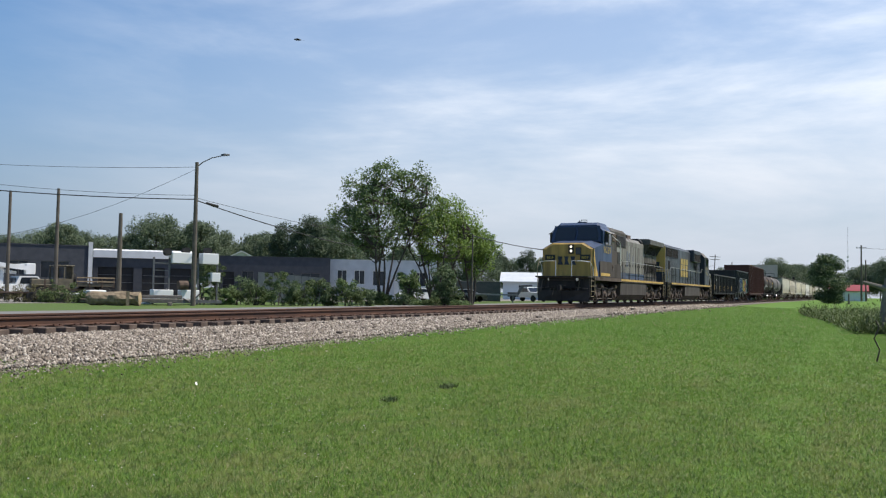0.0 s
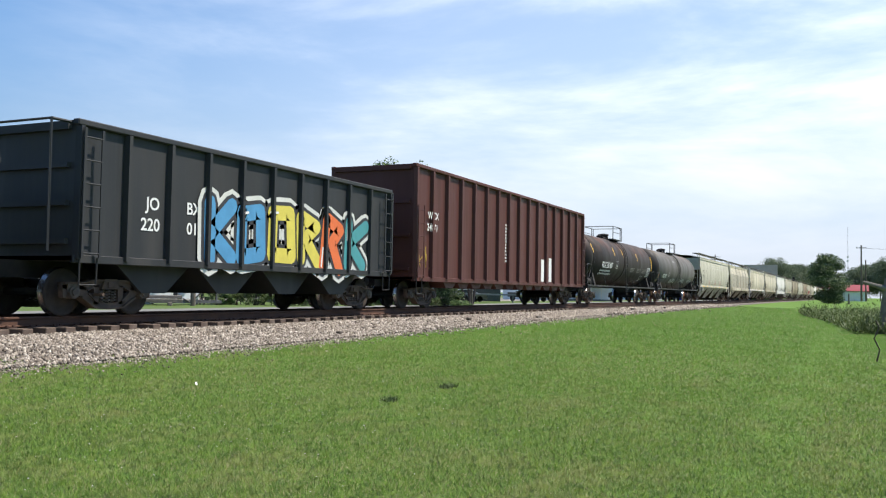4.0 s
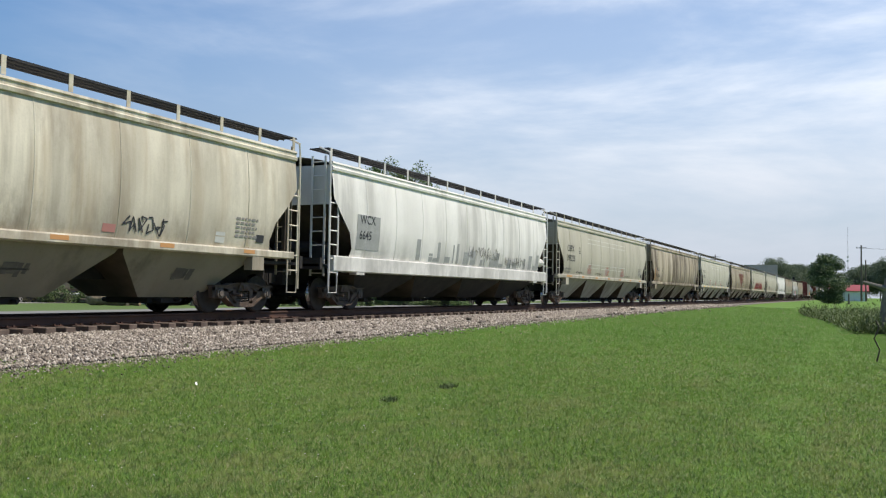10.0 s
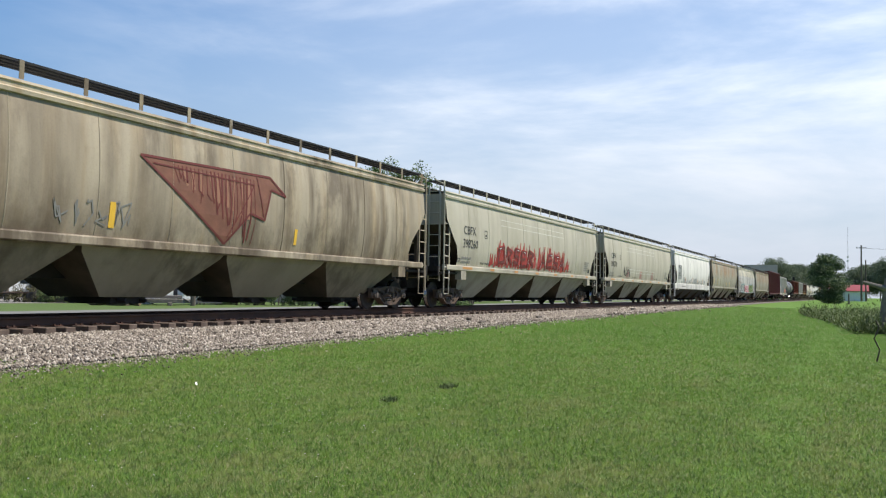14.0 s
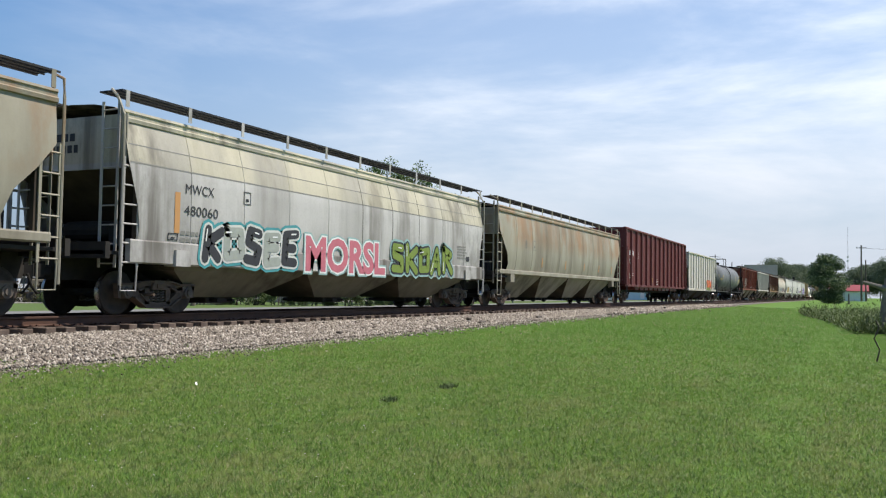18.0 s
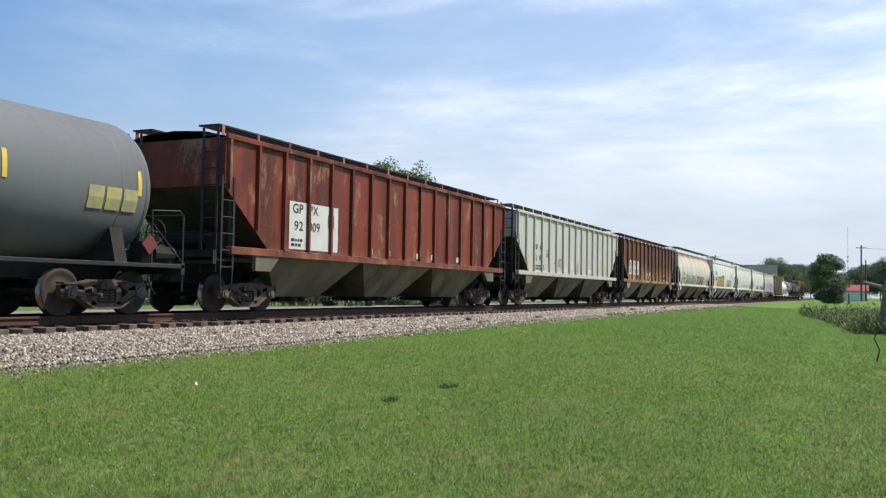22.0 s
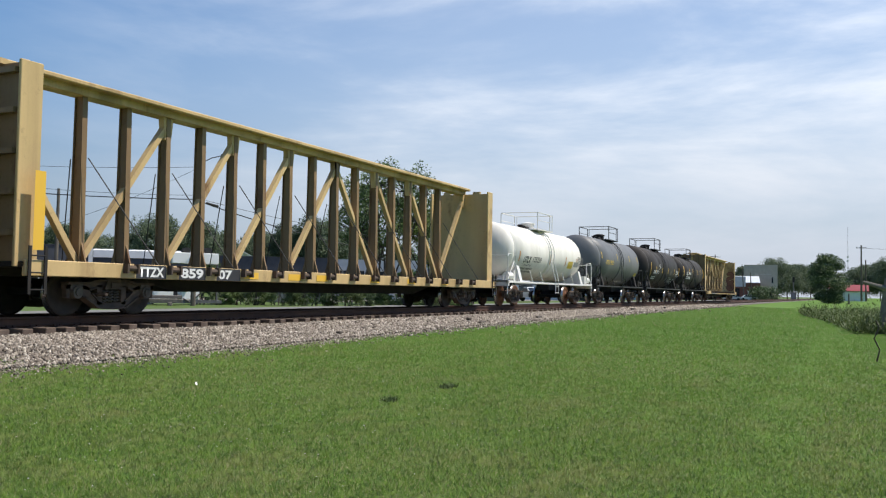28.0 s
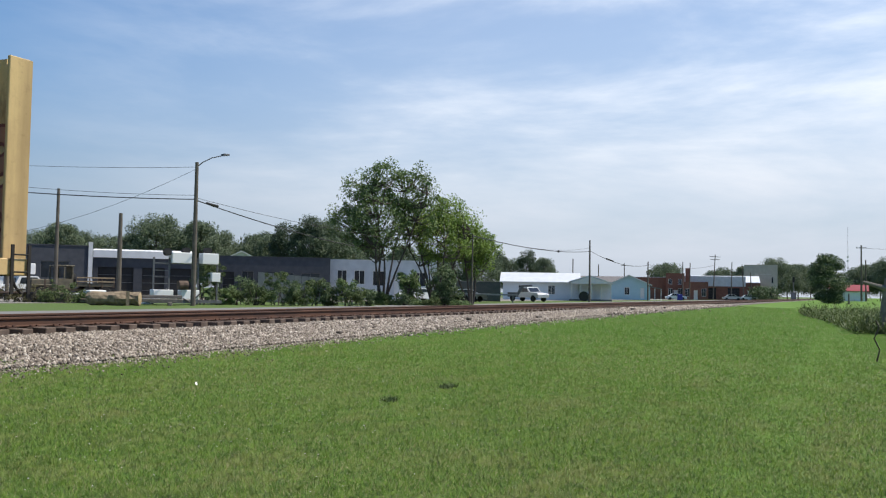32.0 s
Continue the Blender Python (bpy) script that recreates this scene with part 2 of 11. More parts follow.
MAT = {
    "lawn": lawn_mat("lawn"),
    "blade": leaf_mat("grass_blade", (0.098, 0.192, 0.022), (0.186, 0.292, 0.050), 0.6, 0.88, 0.14, ((0.100, 0.236, 0.020), (0.255, 0.262, 0.090), (0.050, 0.118, 0.018), (0.27, 0.37, 0.115))),
    "dry": leaf_mat("dry_blade", (0.22, 0.23, 0.09), (0.34, 0.33, 0.17), 0.7, 0.88, 0.12),
    "clover": plain("clover_flower", (0.75, 0.75, 0.68), 0.8),
    "stone": stone_mat("ballast_stone"),
    "ballast": surface("ballast_bed", (0.20, 0.17, 0.145), (0.12, 0.10, 0.085), 9.0, 0.95, 0, 55.0, 0.9, 0.03, 0.25),
    "tie": surface("weathered_tie", (0.10, 0.068, 0.052), (0.17, 0.128, 0.10), 5.0, 0.9, 0, 40.0, 0.5, 0.01, 0.2),
    "rail_side": surface("rusty_rail", (0.105, 0.050, 0.030), (0.065, 0.034, 0.024), 2.0, 0.85, 0, 60.0, 0.2, 0.004, 0.15),
    "rail_top": plain("polished_railhead", (0.32, 0.30, 0.30), 0.28, 0.9),
    "black": surface("black_steel", (0.018, 0.018, 0.019), (0.035, 0.032, 0.030), 3.0, 0.6, 0, 30.0, 0.1),
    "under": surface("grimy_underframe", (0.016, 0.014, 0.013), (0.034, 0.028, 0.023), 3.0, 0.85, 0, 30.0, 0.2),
    "truckiron": surface("rusty_truck_iron", (0.125, 0.086, 0.062), (0.060, 0.043, 0.033), 4.0, 0.85, 0, 40.0, 0.2),
    "truckgrey": surface("dusty_truck_iron", (0.15, 0.125, 0.10), (0.075, 0.06, 0.05), 4.0, 0.85, 0, 40.0, 0.2),
    "wheel": surface("wheel_steel", (0.032, 0.025, 0.021), (0.055, 0.041, 0.032), 6.0, 0.8, 0.0, 40.0, 0.1),
    "wheel_rust": surface("rusty_wheel", (0.20, 0.085, 0.04), (0.12, 0.055, 0.03), 6.0, 0.85, 0.0, 40.0, 0.1),
    "tread": plain("wheel_tread", (0.35, 0.34, 0.33), 0.25, 0.9),
    "white": surface("white_paint", (0.76, 0.735, 0.69), (0.68, 0.66, 0.62), 2.0, 0.5, 0, 30, 0.03, 0.01, 0.03),
    "lettering_black": plain("lettering_black", (0.03, 0.03, 0.035), 0.7),
    "lettering_white": plain("lettering_white", (0.72, 0.72, 0.70), 0.7),
    "lettering_yellow": plain("lettering_yellow", (0.62, 0.44, 0.07), 0.7),
    "reflector": plain("yellow_reflector", (0.80, 0.47, 0.05), 0.5),
    "reflector_old": plain("faded_reflector", (0.50, 0.25, 0.09), 0.6),
    "glass": glass_mat("dark_glass"),
    "rust_brown": car_paint("rust_brown", (0.16, 0.065, 0.035), (0.07, 0.035, 0.024), 0.6, rusty=0.35),
}


# ---- building helpers ----
def part(name, bm, material, parent=None, label="", smooth=False):
    """Links a bmesh as one mesh object under a thing or a part."""
    me = bpy.data.meshes.new(name)
    bm.to_mesh(me)
    bm.free()
    return share(name, finish(me, material, smooth), parent, label)


def finish(me, material, smooth=False):
    for m in material if isinstance(material, (list, tuple)) else [material]:
        me.materials.append(m)
    if smooth:
        me.polygons.foreach_set("use_smooth", [True] * len(me.polygons))
    return me


def share(name, me, parent=None, label="", at=None, m=None):
    """Another object on the same mesh data."""
    ob = new(name, me)
    if parent is not None:
        ob.parent = parent
    if label:
        ob["label"] = label
    if m is not None:
        ob.matrix_basis = m
    elif at is not None:
        ob.location = at
    return ob


def raw(name, verts, faces, material, parent=None, label="", smooth=False):
    me = bpy.data.meshes.new(name)
    me.from_pydata([tuple(map(float, v)) for v in verts], [], [tuple(map(int, f)) for f in faces])
    me.update()
    return share(name, finish(me, material, smooth), parent, label)


def soup(name, co, faces_n, material, parent=None, label=""):
    """A large mesh of separate faces: co is an (n * faces_n, 3) array, each run of faces_n points one face."""
    co = np.ascontiguousarray(co, dtype=np.float32).reshape(-1, 3)
    n = len(co)
    me = bpy.data.meshes.new(name)
    me.vertices.add(n)
    me.vertices.foreach_set("co", co.ravel())
    me.loops.add(n)
    me.loops.foreach_set("vertex_index", np.arange(n, dtype=np.int32))
    me.polygons.add(n // faces_n)
    me.polygons.foreach_set("loop_start", np.arange(0, n, faces_n, dtype=np.int32))
    me.polygons.foreach_set("loop_total", np.full(n // faces_n, faces_n, dtype=np.int32))
    me.update(calc_edges=True)
    me.validate()
    return share(name, finish(me, material), parent, label)


def box(bm, x0, x1, y0, y1, z0, z1, mi=0, bevel=0.0):
    vs = [bm.verts.new(p) for p in ((x0, y0, z0), (x1, y0, z0), (x1, y1, z0), (x0, y1, z0),
                                    (x0, y0, z1), (x1, y0, z1), (x1, y1, z1), (x0, y1, z1))]
    fs = [bm.faces.new([vs[i] for i in q]) for q in ((3, 2, 1, 0), (4, 5, 6, 7), (0, 1, 5, 4), (1, 2, 6, 5), (2, 3, 7, 6), (3, 0, 4, 7))]
    for f in fs:
        f.material_index = mi
    if bevel:
        es = list({e for f in fs for e in f.edges})
        bmesh.ops.bevel(bm, geom=es, offset=bevel, segments=1, affect="EDGES")
    return bm


def prism(bm, pts, y0, y1, axis="y", mi=0):
    """Extrudes a polygon of (x, z) along y, of (y, z) along x, or of (x, y) along z."""
    def at(p, w):
        return (p[0], w, p[1]) if axis == "y" else (w, p[0], p[1]) if axis == "x" else (p[0], p[1], w)
    a = [bm.verts.new(at(p, y0)) for p in pts]
    b = [bm.verts.new(at(p, y1)) for p in pts]
    n = len(pts)
    fs = [bm.faces.new(a), bm.faces.new(b[::-1])]
    for i in range(n):
        fs.append(bm.faces.new((a[i], b[i], b[(i + 1) % n], a[(i + 1) % n])))
    for f in fs:
        f.material_index = mi
    bmesh.ops.recalc_face_normals(bm, faces=fs)
    return bm


def rod(bm, p0, p1, r, n=6, r1=None, mi=0):
    p0, p1 = Vector(p0), Vector(p1)
    d = p1 - p0
    if d.length < 1e-6:
        return bm
    q = d.to_track_quat("Z", "Y")
    r1 = r if r1 is None else r1
    a, b = [], []
    for i in range(n):
        t = 2 * math.pi * i / n
        o = Vector((math.cos(t), math.sin(t), 0))
        a.append(bm.verts.new(p0 + q @ (o * r)))
        b.append(bm.verts.new(p1 + q @ (o * r1)))
    fs = [bm.faces.new(a[::-1]), bm.faces.new(b)]
    for i in range(n):
        fs.append(bm.faces.new((a[i], a[(i + 1) % n], b[(i + 1) % n], b[i])))
    for f in fs:
        f.material_index = mi
    return bm


def pipe(bm, pts, r, n=6):
    """One bent tube through the points."""
    pts = [Vector(p) for p in pts]
    rings = []
    for i, p in enumerate(pts):
        d = (pts[min(i + 1, len(pts) - 1)] - pts[max(i - 1, 0)]).normalized()
        up = Vector((0, 0, 1)) if abs(d.z) < 0.9 else Vector((1, 0, 0)) if abs(d.x) < 0.9 else Vector((0, 1, 0))
        a = d.cross(up).normalized()
        b = a.cross(d)
        if rings and a.dot(last) < 0:
            a, b = -a, -b
        last = a
        rings.append([bm.verts.new(p + (a * math.cos(2 * math.pi * k / n) + b * math.sin(2 * math.pi * k / n)) * r) for k in range(n)])
    for q, w in zip(rings[:-1], rings[1:]):
        for k in range(n):
            bm.faces.new((q[k], q[(k + 1) % n], w[(k + 1) % n], w[k]))
    bm.faces.new(rings[0][::-1])
    bm.faces.new(rings[-1])
    return bm


def lathe(bm, prof, n=24, axis="y", centre=(0, 0, 0), mi=0):
    """Turns a profile of (along, radius) round an axis through centre."""
    rings = []
    for s, r in prof:
        ring = []
        for i in range(n):
            t = 2 * math.pi * i / n
            c, d = r * math.cos(t), r * math.sin(t)
            p = (c, s, d) if axis == "y" else (s, c, d) if axis == "x" else (c, d, s)
            ring.append(bm.verts.new((p[0] + centre[0], p[1] + centre[1], p[2] + centre[2])))
        rings.append(ring)
    fs = []
    for a, b in zip(rings[:-1], rings[1:]):
        for i in range(n):
            fs.append(bm.faces.new((a[i], a[(i + 1) % n], b[(i + 1) % n], b[i])))
    fs.append(bm.faces.new(rings[0][::-1]))
    fs.append(bm.faces.new(rings[-1]))
    for f in fs:
        f.material_index = mi
    bmesh.ops.recalc_face_normals(bm, faces=fs)
    return bm


def loft(bm, rings, close=False, caps=False, mi=0):
    rows = [[bm.verts.new(p) for p in ring] for ring in rings]
    fs = []
    n = len(rows[0])
    for a, b in zip(rows[:-1], rows[1:]):
        for i in range(n if close else n - 1):
            fs.append(bm.faces.new((a[i], b[i], b[(i + 1) % n], a[(i + 1) % n])))
    if caps:
        fs.append(bm.faces.new(rows[0]))
        fs.append(bm.faces.new(rows[-1][::-1]))
    for f in fs:
        f.material_index = mi
    bmesh.ops.recalc_face_normals(bm, faces=fs)
    return bm


def empty(name, **tags):
    return tagged(new(name), **tags)


def wedge_noise(x, y, s):
    return noise.noise(Vector((x * s, y * s, 0.7)))


# ---- ground ----
TOE = 3.5


def ground_z(x, y):
    """The lie of the land: lawn below the track bed, rising to it further off; level beyond the track."""
    x = np.asarray(x, dtype=float)
    y = np.asarray(y, dtype=float)
    toe = np.interp(x, (-60, 10, 24, 34, 60, 150, 400), (-0.64, -0.62, -0.51, -0.46, -0.40, -0.28, -0.2))
    dip = np.interp(x, (0, 60, 150), (0.34, 0.3, 0.05))
    south = toe - dip * np.clip((-y - TOE) / 10.0, 0, 1) ** 0.8
    north = np.full_like(x, -0.55)
    return np.where(y < 0, south, north)


def bed_z(x, y):
    """Height of the ballast shoulder, down to the lawn at its toe."""
    toe = ground_z(x, np.full_like(np.asarray(x, dtype=float), -TOE - 0.01))
    mid = np.maximum(-0.42, toe * 0.55 - 0.15)
    f = -np.asarray(y, dtype=float)
    return np.where(f < 1.85, -0.32, np.where(f < 2.75, -0.32 + (mid + 0.32) * (f - 1.85) / 0.9, mid + (toe + 0.02 - mid) * np.clip((f - 2.75) / (TOE - 2.75), 0, 1)))


def spaced(lo, hi, near, far, centre):
    out, p = [centre], centre
    step = near
    while p < hi:
        p += step
        step = min(step * 1.13, far)
        out.append(p)
    p, step = centre, near
    while p > lo:
        p -= step
        step = min(step * 1.13, far)
        out.append(p)
    return np.array(sorted(out))


def build_ground():
    xs = spaced(-2500, 3500, 1.0, 300, 15)
    ys = spaced(-2500, 3500, 0.5, 300, -8)
    gx, gy = np.meshgrid(xs, ys, indexing="ij")
    gz = ground_z(gx, gy)
    gz = np.where((np.abs(gy) < TOE), np.minimum(gz, -0.66), gz)
    verts = np.stack([gx, gy, gz], -1).reshape(-1, 3)
    n = len(ys)
    faces = [(i * n + j, (i + 1) * n + j, (i + 1) * n + j + 1, i * n + j + 1) for i in range(len(xs) - 1) for j in range(n - 1)]
    g = raw("ground", verts, faces, MAT["lawn"], smooth=True)
    tagged(g, "mown green lawn on level ground beside the railway", "lawn", kind="structure")


build_ground()


# ---- track ----
X_END = 1500.0


def build_track():
    track = empty("railroad_track", label="single railway track with rusty rails on dark wooden ties", category="railroad track", kind="structure")
    prof = [(-0.075, -0.172), (0.075, -0.172), (0.075, -0.160), (0.012, -0.145), (0.009, -0.045), (0.036, -0.036), (0.036, -0.008),
            (0.024, 0.0), (-0.024, 0.0), (-0.036, -0.008), (-0.036, -0.036), (-0.009, -0.045), (-0.012, -0.145), (-0.075, -0.160)]
    for side in (-0.755, 0.755):
        bm = prism(bmesh.new(), [(side + a, b) for a, b in prof], -120, X_END, "x")
        for f in bm.faces:
            if f.normal.z > 0.5 and f.calc_center_median().z > -0.01:
                f.material_index = 1
        part("rail", bm, [MAT["rail_side"], MAT["rail_top"]], track, "rusty steel rail with a polished head")
    # ties
    bm = box(bmesh.new(), -0.115, 0.115, -1.3, 1.3, -0.36, -0.182, bevel=0.012)
    me = bpy.data.meshes.new("tie")
    bm.to_mesh(me)
    bm.free()
    finish(me, MAT["tie"])
    pbm = bmesh.new()
    for s in (-0.755, 0.755):
        box(pbm, -0.1, 0.1, s - 0.17, s + 0.17, -0.182, -0.171)
        for dx in (-0.07, 0.07):
            for dy in (-0.11, 0.11):
                box(pbm, dx - 0.018, dx + 0.018, s + dy - 0.018, s + dy + 0.018, -0.171, -0.145)
    pme = bpy.data.meshes.new("tie_plate")
    pbm.to_mesh(pme)
    pbm.free()
    finish(pme, MAT["rail_side"])
    rng = random.Random(4)
    x = 4.0
    while x < 74:
        o = share("tie", me, track, at=(x, rng.uniform(-0.06, 0.06), rng.uniform(-0.012, 0.004)))
        o.rotation_euler = (0, 0, rng.uniform(-0.02, 0.02))
        share("tie_plate", pme, track, at=(x, 0, 0))
        x += 0.52 + rng.uniform(-0.03, 0.03)
    bm = bmesh.new()
    for i in range(600):
        box(bm, x - 0.115, x + 0.115, -1.3, 1.3, -0.36, -0.185)
        x += 0.53
    x = 3.4
    while x > -40:
        box(bm, x - 0.115, x + 0.115, -1.3, 1.3, -0.36, -0.185)
        x -= 0.53
    tagged(part("tie", bm, MAT["tie"], track), kind="stuff")
    # ballast bed: a trapezoid under the ties
    xs = spaced(-120, X_END, 1.0, 60, 15)
    prof = [(-TOE - 0.25, -0.95), (-TOE, 0.0), (-2.75, -0.42), (-1.85, -0.325), (-0.9, -0.315), (0.9, -0.315), (1.95, -0.34), (2.75, -0.42), (TOE, -0.60), (TOE + 0.2, -0.95)]
    rings = []
    for xx in xs:
        toe = float(ground_z(xx, -TOE - 0.01))
        ring = []
        for k, (a, b) in enumerate(prof):
            z = toe + 0.02 if k == 1 else max(b, toe * 0.55 - 0.15) if k == 2 else b
            ring.append((xx, a + 0.12 * wedge_noise(xx, a, 0.8) * (k in (1, 2, 8)), z))
        rings.append(ring)
    bed = part("ballast", loft(bmesh.new(), rings), MAT["ballast"])
    tagged(bed, "grey crushed-stone ballast bed under the track", "ballast", kind="structure")
    # crushed stone, thick near the camera, thinner further off
    r = np.random.default_rng(3)
    sets = []
    for x0, x1, dens, size in ((5, 20, 820, 0.0315), (20, 42, 400, 0.041), (42, 90, 130, 0.060)):
        n = int((x1 - x0) * 2.45 * dens)
        px = r.uniform(x0, x1, n)
        py = -r.uniform(1.22, TOE + 0.15, n)
        s = size * r.uniform(0.45, 1.45, n)
        sets.append(np.stack([px, py, bed_z(px, py) + 0.3 * s, s], -1))
        # stones rolled on to the lawn, ever fewer away from the bed
        m = int((x1 - x0) * dens * 0.30)
        px = r.uniform(x0, x1, m)
        py = -TOE - 0.1 - r.exponential(0.22, m)
        s = size * r.uniform(0.4, 1.0, m)
        sets.append(np.stack([px, py, ground_z(px, py) + 0.35 * s, s], -1))
        m = int((x1 - x0) * 2.6 * dens * 0.45)
        px = r.uniform(x0, x1, m)
        sets.append(np.stack([px, r.uniform(-1.25, 1.9, m), np.full(m, -0.30), size * r.uniform(0.5, 1.1, m)], -1))
    pts = np.concatenate(sets)
    n = len(pts)
    octa = np.array([(1, 0, 0), (-1, 0, 0), (0, 1, 0), (0, -1, 0), (0, 0, 1), (0, 0, -1)], float)
    tri = np.array([(0, 2, 4), (2, 1, 4), (1, 3, 4), (3, 0, 4), (2, 0, 5), (1, 2, 5), (3, 1, 5), (0, 3, 5)])
    v = octa[None] * r.uniform(0.6, 1.25, (n, 6, 1)) + r.uniform(-0.22, 0.22, (n, 6, 3))
    ang = r.uniform(0, 2 * np.pi, (n, 2))
    ca, sa, cb, sb = np.cos(ang[:, :1]), np.sin(ang[:, :1]), np.cos(ang[:, 1:]), np.sin(ang[:, 1:])
    x1 = v[..., 0] * ca - v[..., 1] * sa
    y1 = v[..., 0] * sa + v[..., 1] * ca
    z1 = v[..., 2]
    v = np.stack([x1, y1 * cb - z1 * sb, y1 * sb + z1 * cb], -1) * pts[:, None, 3:4] + pts[:, None, :3]
    me = bpy.data.meshes.new("ballast_stones")
    me.vertices.add(n * 6)
    me.vertices.foreach_set("co", v.astype(np.float32).ravel())
    idx = (tri[None] + (np.arange(n) * 6)[:, None, None]).astype(np.int32).ravel()
    me.loops.add(len(idx))
    me.loops.foreach_set("vertex_index", idx)
    me.polygons.add(len(idx) // 3)
    me.polygons.foreach_set("loop_start", np.arange(0, len(idx), 3, dtype=np.int32))
    me.polygons.foreach_set("loop_total", np.full(len(idx) // 3, 3, dtype=np.int32))
    me.update(calc_edges=True)
    ob = share("ballast_stones", finish(me, MAT["stone"]))
    tagged(ob, "loose grey and tan crushed stones on the track shoulder", "ballast", kind="stuff")


build_track()


# ---- railcar running gear ----
def mesh_of(name, bm, material, smooth=False):
    me = bpy.data.meshes.new(name)
    bm.to_mesh(me)
    bm.free()
    return finish(me, material, smooth)


WR = 0.457


def wheel_mesh(r, rust):
    prof = [(-0.135, 0.10), (-0.12, 0.13), (-0.06, 0.15), (-0.045, r - 0.12), (-0.068, r - 0.08), (-0.068, r - 0.012), (-0.055, r - 0.002),
            (0.02, r + 0.002), (0.035, r + 0.026), (0.06, r + 0.024), (0.062, r - 0.08), (0.01, r - 0.12), (0.02, 0.14), (0.06, 0.1)]
    bm = lathe(bmesh.new(), prof, 28, "y")
    for f in bm.faces:
        c = f.calc_center_median()
        rad = math.hypot(c.x, c.z)
        f.material_index = 1 if rad > r - 0.006 else 0
    return mesh_of("wheel", bm, [MAT["wheel_rust" if rust else "wheel"], MAT["tread"]], True)


WHEEL = wheel_mesh(WR, False)
WHEEL_R = wheel_mesh(WR, True)
WHEEL_L = wheel_mesh(0.52, False)
AXLE = mesh_of("axle", rod(bmesh.new(), (0, -1.05, 0), (0, 1.05, 0), 0.08, 10), MAT["under"])


def sideframe_mesh(wb, mat):
    """Cast truck side frame: arched top member, sloping tension arms, columns round the spring opening, flanged edges, pedestal jaws."""
    bm = bmesh.new()
    h = wb / 2
    y0, y1 = -0.06, 0.06

    def member(pts):
        prism(bm, pts, y0, y1)

    def flange(p, q, w=0.035, d=0.11):
        ax, az, bx, bz = *p, *q
        k = math.hypot(bx - ax, bz - az)
        nx, nz = -(bz - az) / k * w / 2, (bx - ax) / k * w / 2
        prism(bm, [(ax + nx, az + nz), (ax - nx, az - nz), (bx - nx, bz - nz), (bx + nx, bz + nz)], -d, d)
    for s in (-1, 1):
        member([(0.0, 0.69), (s * 0.40, 0.69), (s * (h - 0.26), 0.63), (s * (h + 0.17), 0.645), (s * (h + 0.25), 0.60), (s * (h + 0.25), 0.52), (s * (h - 0.16), 0.52), (s * (h - 0.32), 0.50), (s * 0.40, 0.56), (0.0, 0.57)])
        member([(s * (h - 0.16), 0.60), (s * (h - 0.10), 0.46), (s * (h - 0.20), 0.36), (s * 0.36, 0.15), (0.0, 0.13), (0.0, 0.25), (s * 0.31, 0.27), (s * (h - 0.36), 0.45), (s * (h - 0.32), 0.55)])
        member([(s * 0.25, 0.60), (s * 0.38, 0.60), (s * 0.38, 0.22), (s * 0.25, 0.22)])
        member([(s * (h + 0.14), 0.60), (s * (h + 0.25), 0.60), (s * (h + 0.22), 0.36), (s * (h + 0.15), 0.34)])
        flange((0.0, 0.69), (s * 0.40, 0.69))
        flange((s * 0.40, 0.69), (s * (h - 0.26), 0.635))
        flange((s * (h - 0.26), 0.635), (s * (h + 0.22), 0.635))
        flange((0.0, 0.14), (s * 0.36, 0.16))
        flange((s * 0.36, 0.16), (s * (h - 0.20), 0.365))
        flange((s * 0.40, 0.555), (s * (h - 0.34), 0.50), 0.025, 0.09)
        flange((s * 0.33, 0.285), (s * (h - 0.37), 0.44), 0.025, 0.09)
    return mesh_of("sideframe", bm, mat)


def spring_mesh():
    bm = bmesh.new()
    for dx in (-0.15, 0.0, 0.15):
        pts = [(dx + 0.058 * math.cos(t * 0.9), 0.058 * math.sin(t * 0.9), 0.26 + 0.0082 * t) for t in range(32)]
        pipe(bm, pts, 0.017, 5)
    return mesh_of("spring", bm, MAT["truckgrey"])


def bolster_end_mesh(mat):
    """The bolster's end above the springs, with its friction wedges and lug."""
    bm = prism(bmesh.new(), [(-0.24, 0.52), (0.24, 0.52), (0.20, 0.62), (0.16, 0.72), (-0.16, 0.72), (-0.20, 0.62)], -0.12, 0.12)
    box(bm, -0.10, 0.10, -0.15, -0.12, 0.55, 0.66, bevel=0.01)
    return mesh_of("bolster_end", bm, mat)


def shoe_mesh():
    """A brake shoe on its hanger, and the end of the brake beam."""
    bm = prism(bmesh.new(), [(0.0, 0.30), (0.05, 0.30), (0.035, 0.46), (0.05, 0.62), (0.0, 0.62), (-0.03, 0.46)], -0.06, 0.06)
    rod(bm, (-0.02, -0.10, 0.42), (-0.02, 0.60, 0.42), 0.035, 6)
    return mesh_of("brake_shoe", bm, MAT["truckiron"])


def bearing_mesh(mat):
    bm = lathe(bmesh.new(), [(-0.13, 0.02), (-0.13, 0.07), (-0.10, 0.075), (-0.10, 0.12), (0.08, 0.125), (0.09, 0.05)], 14, "y")
    box(bm, -0.14, 0.14, -0.06, 0.06, 0.05, 0.16)
    return mesh_of("bearing", bm, mat)


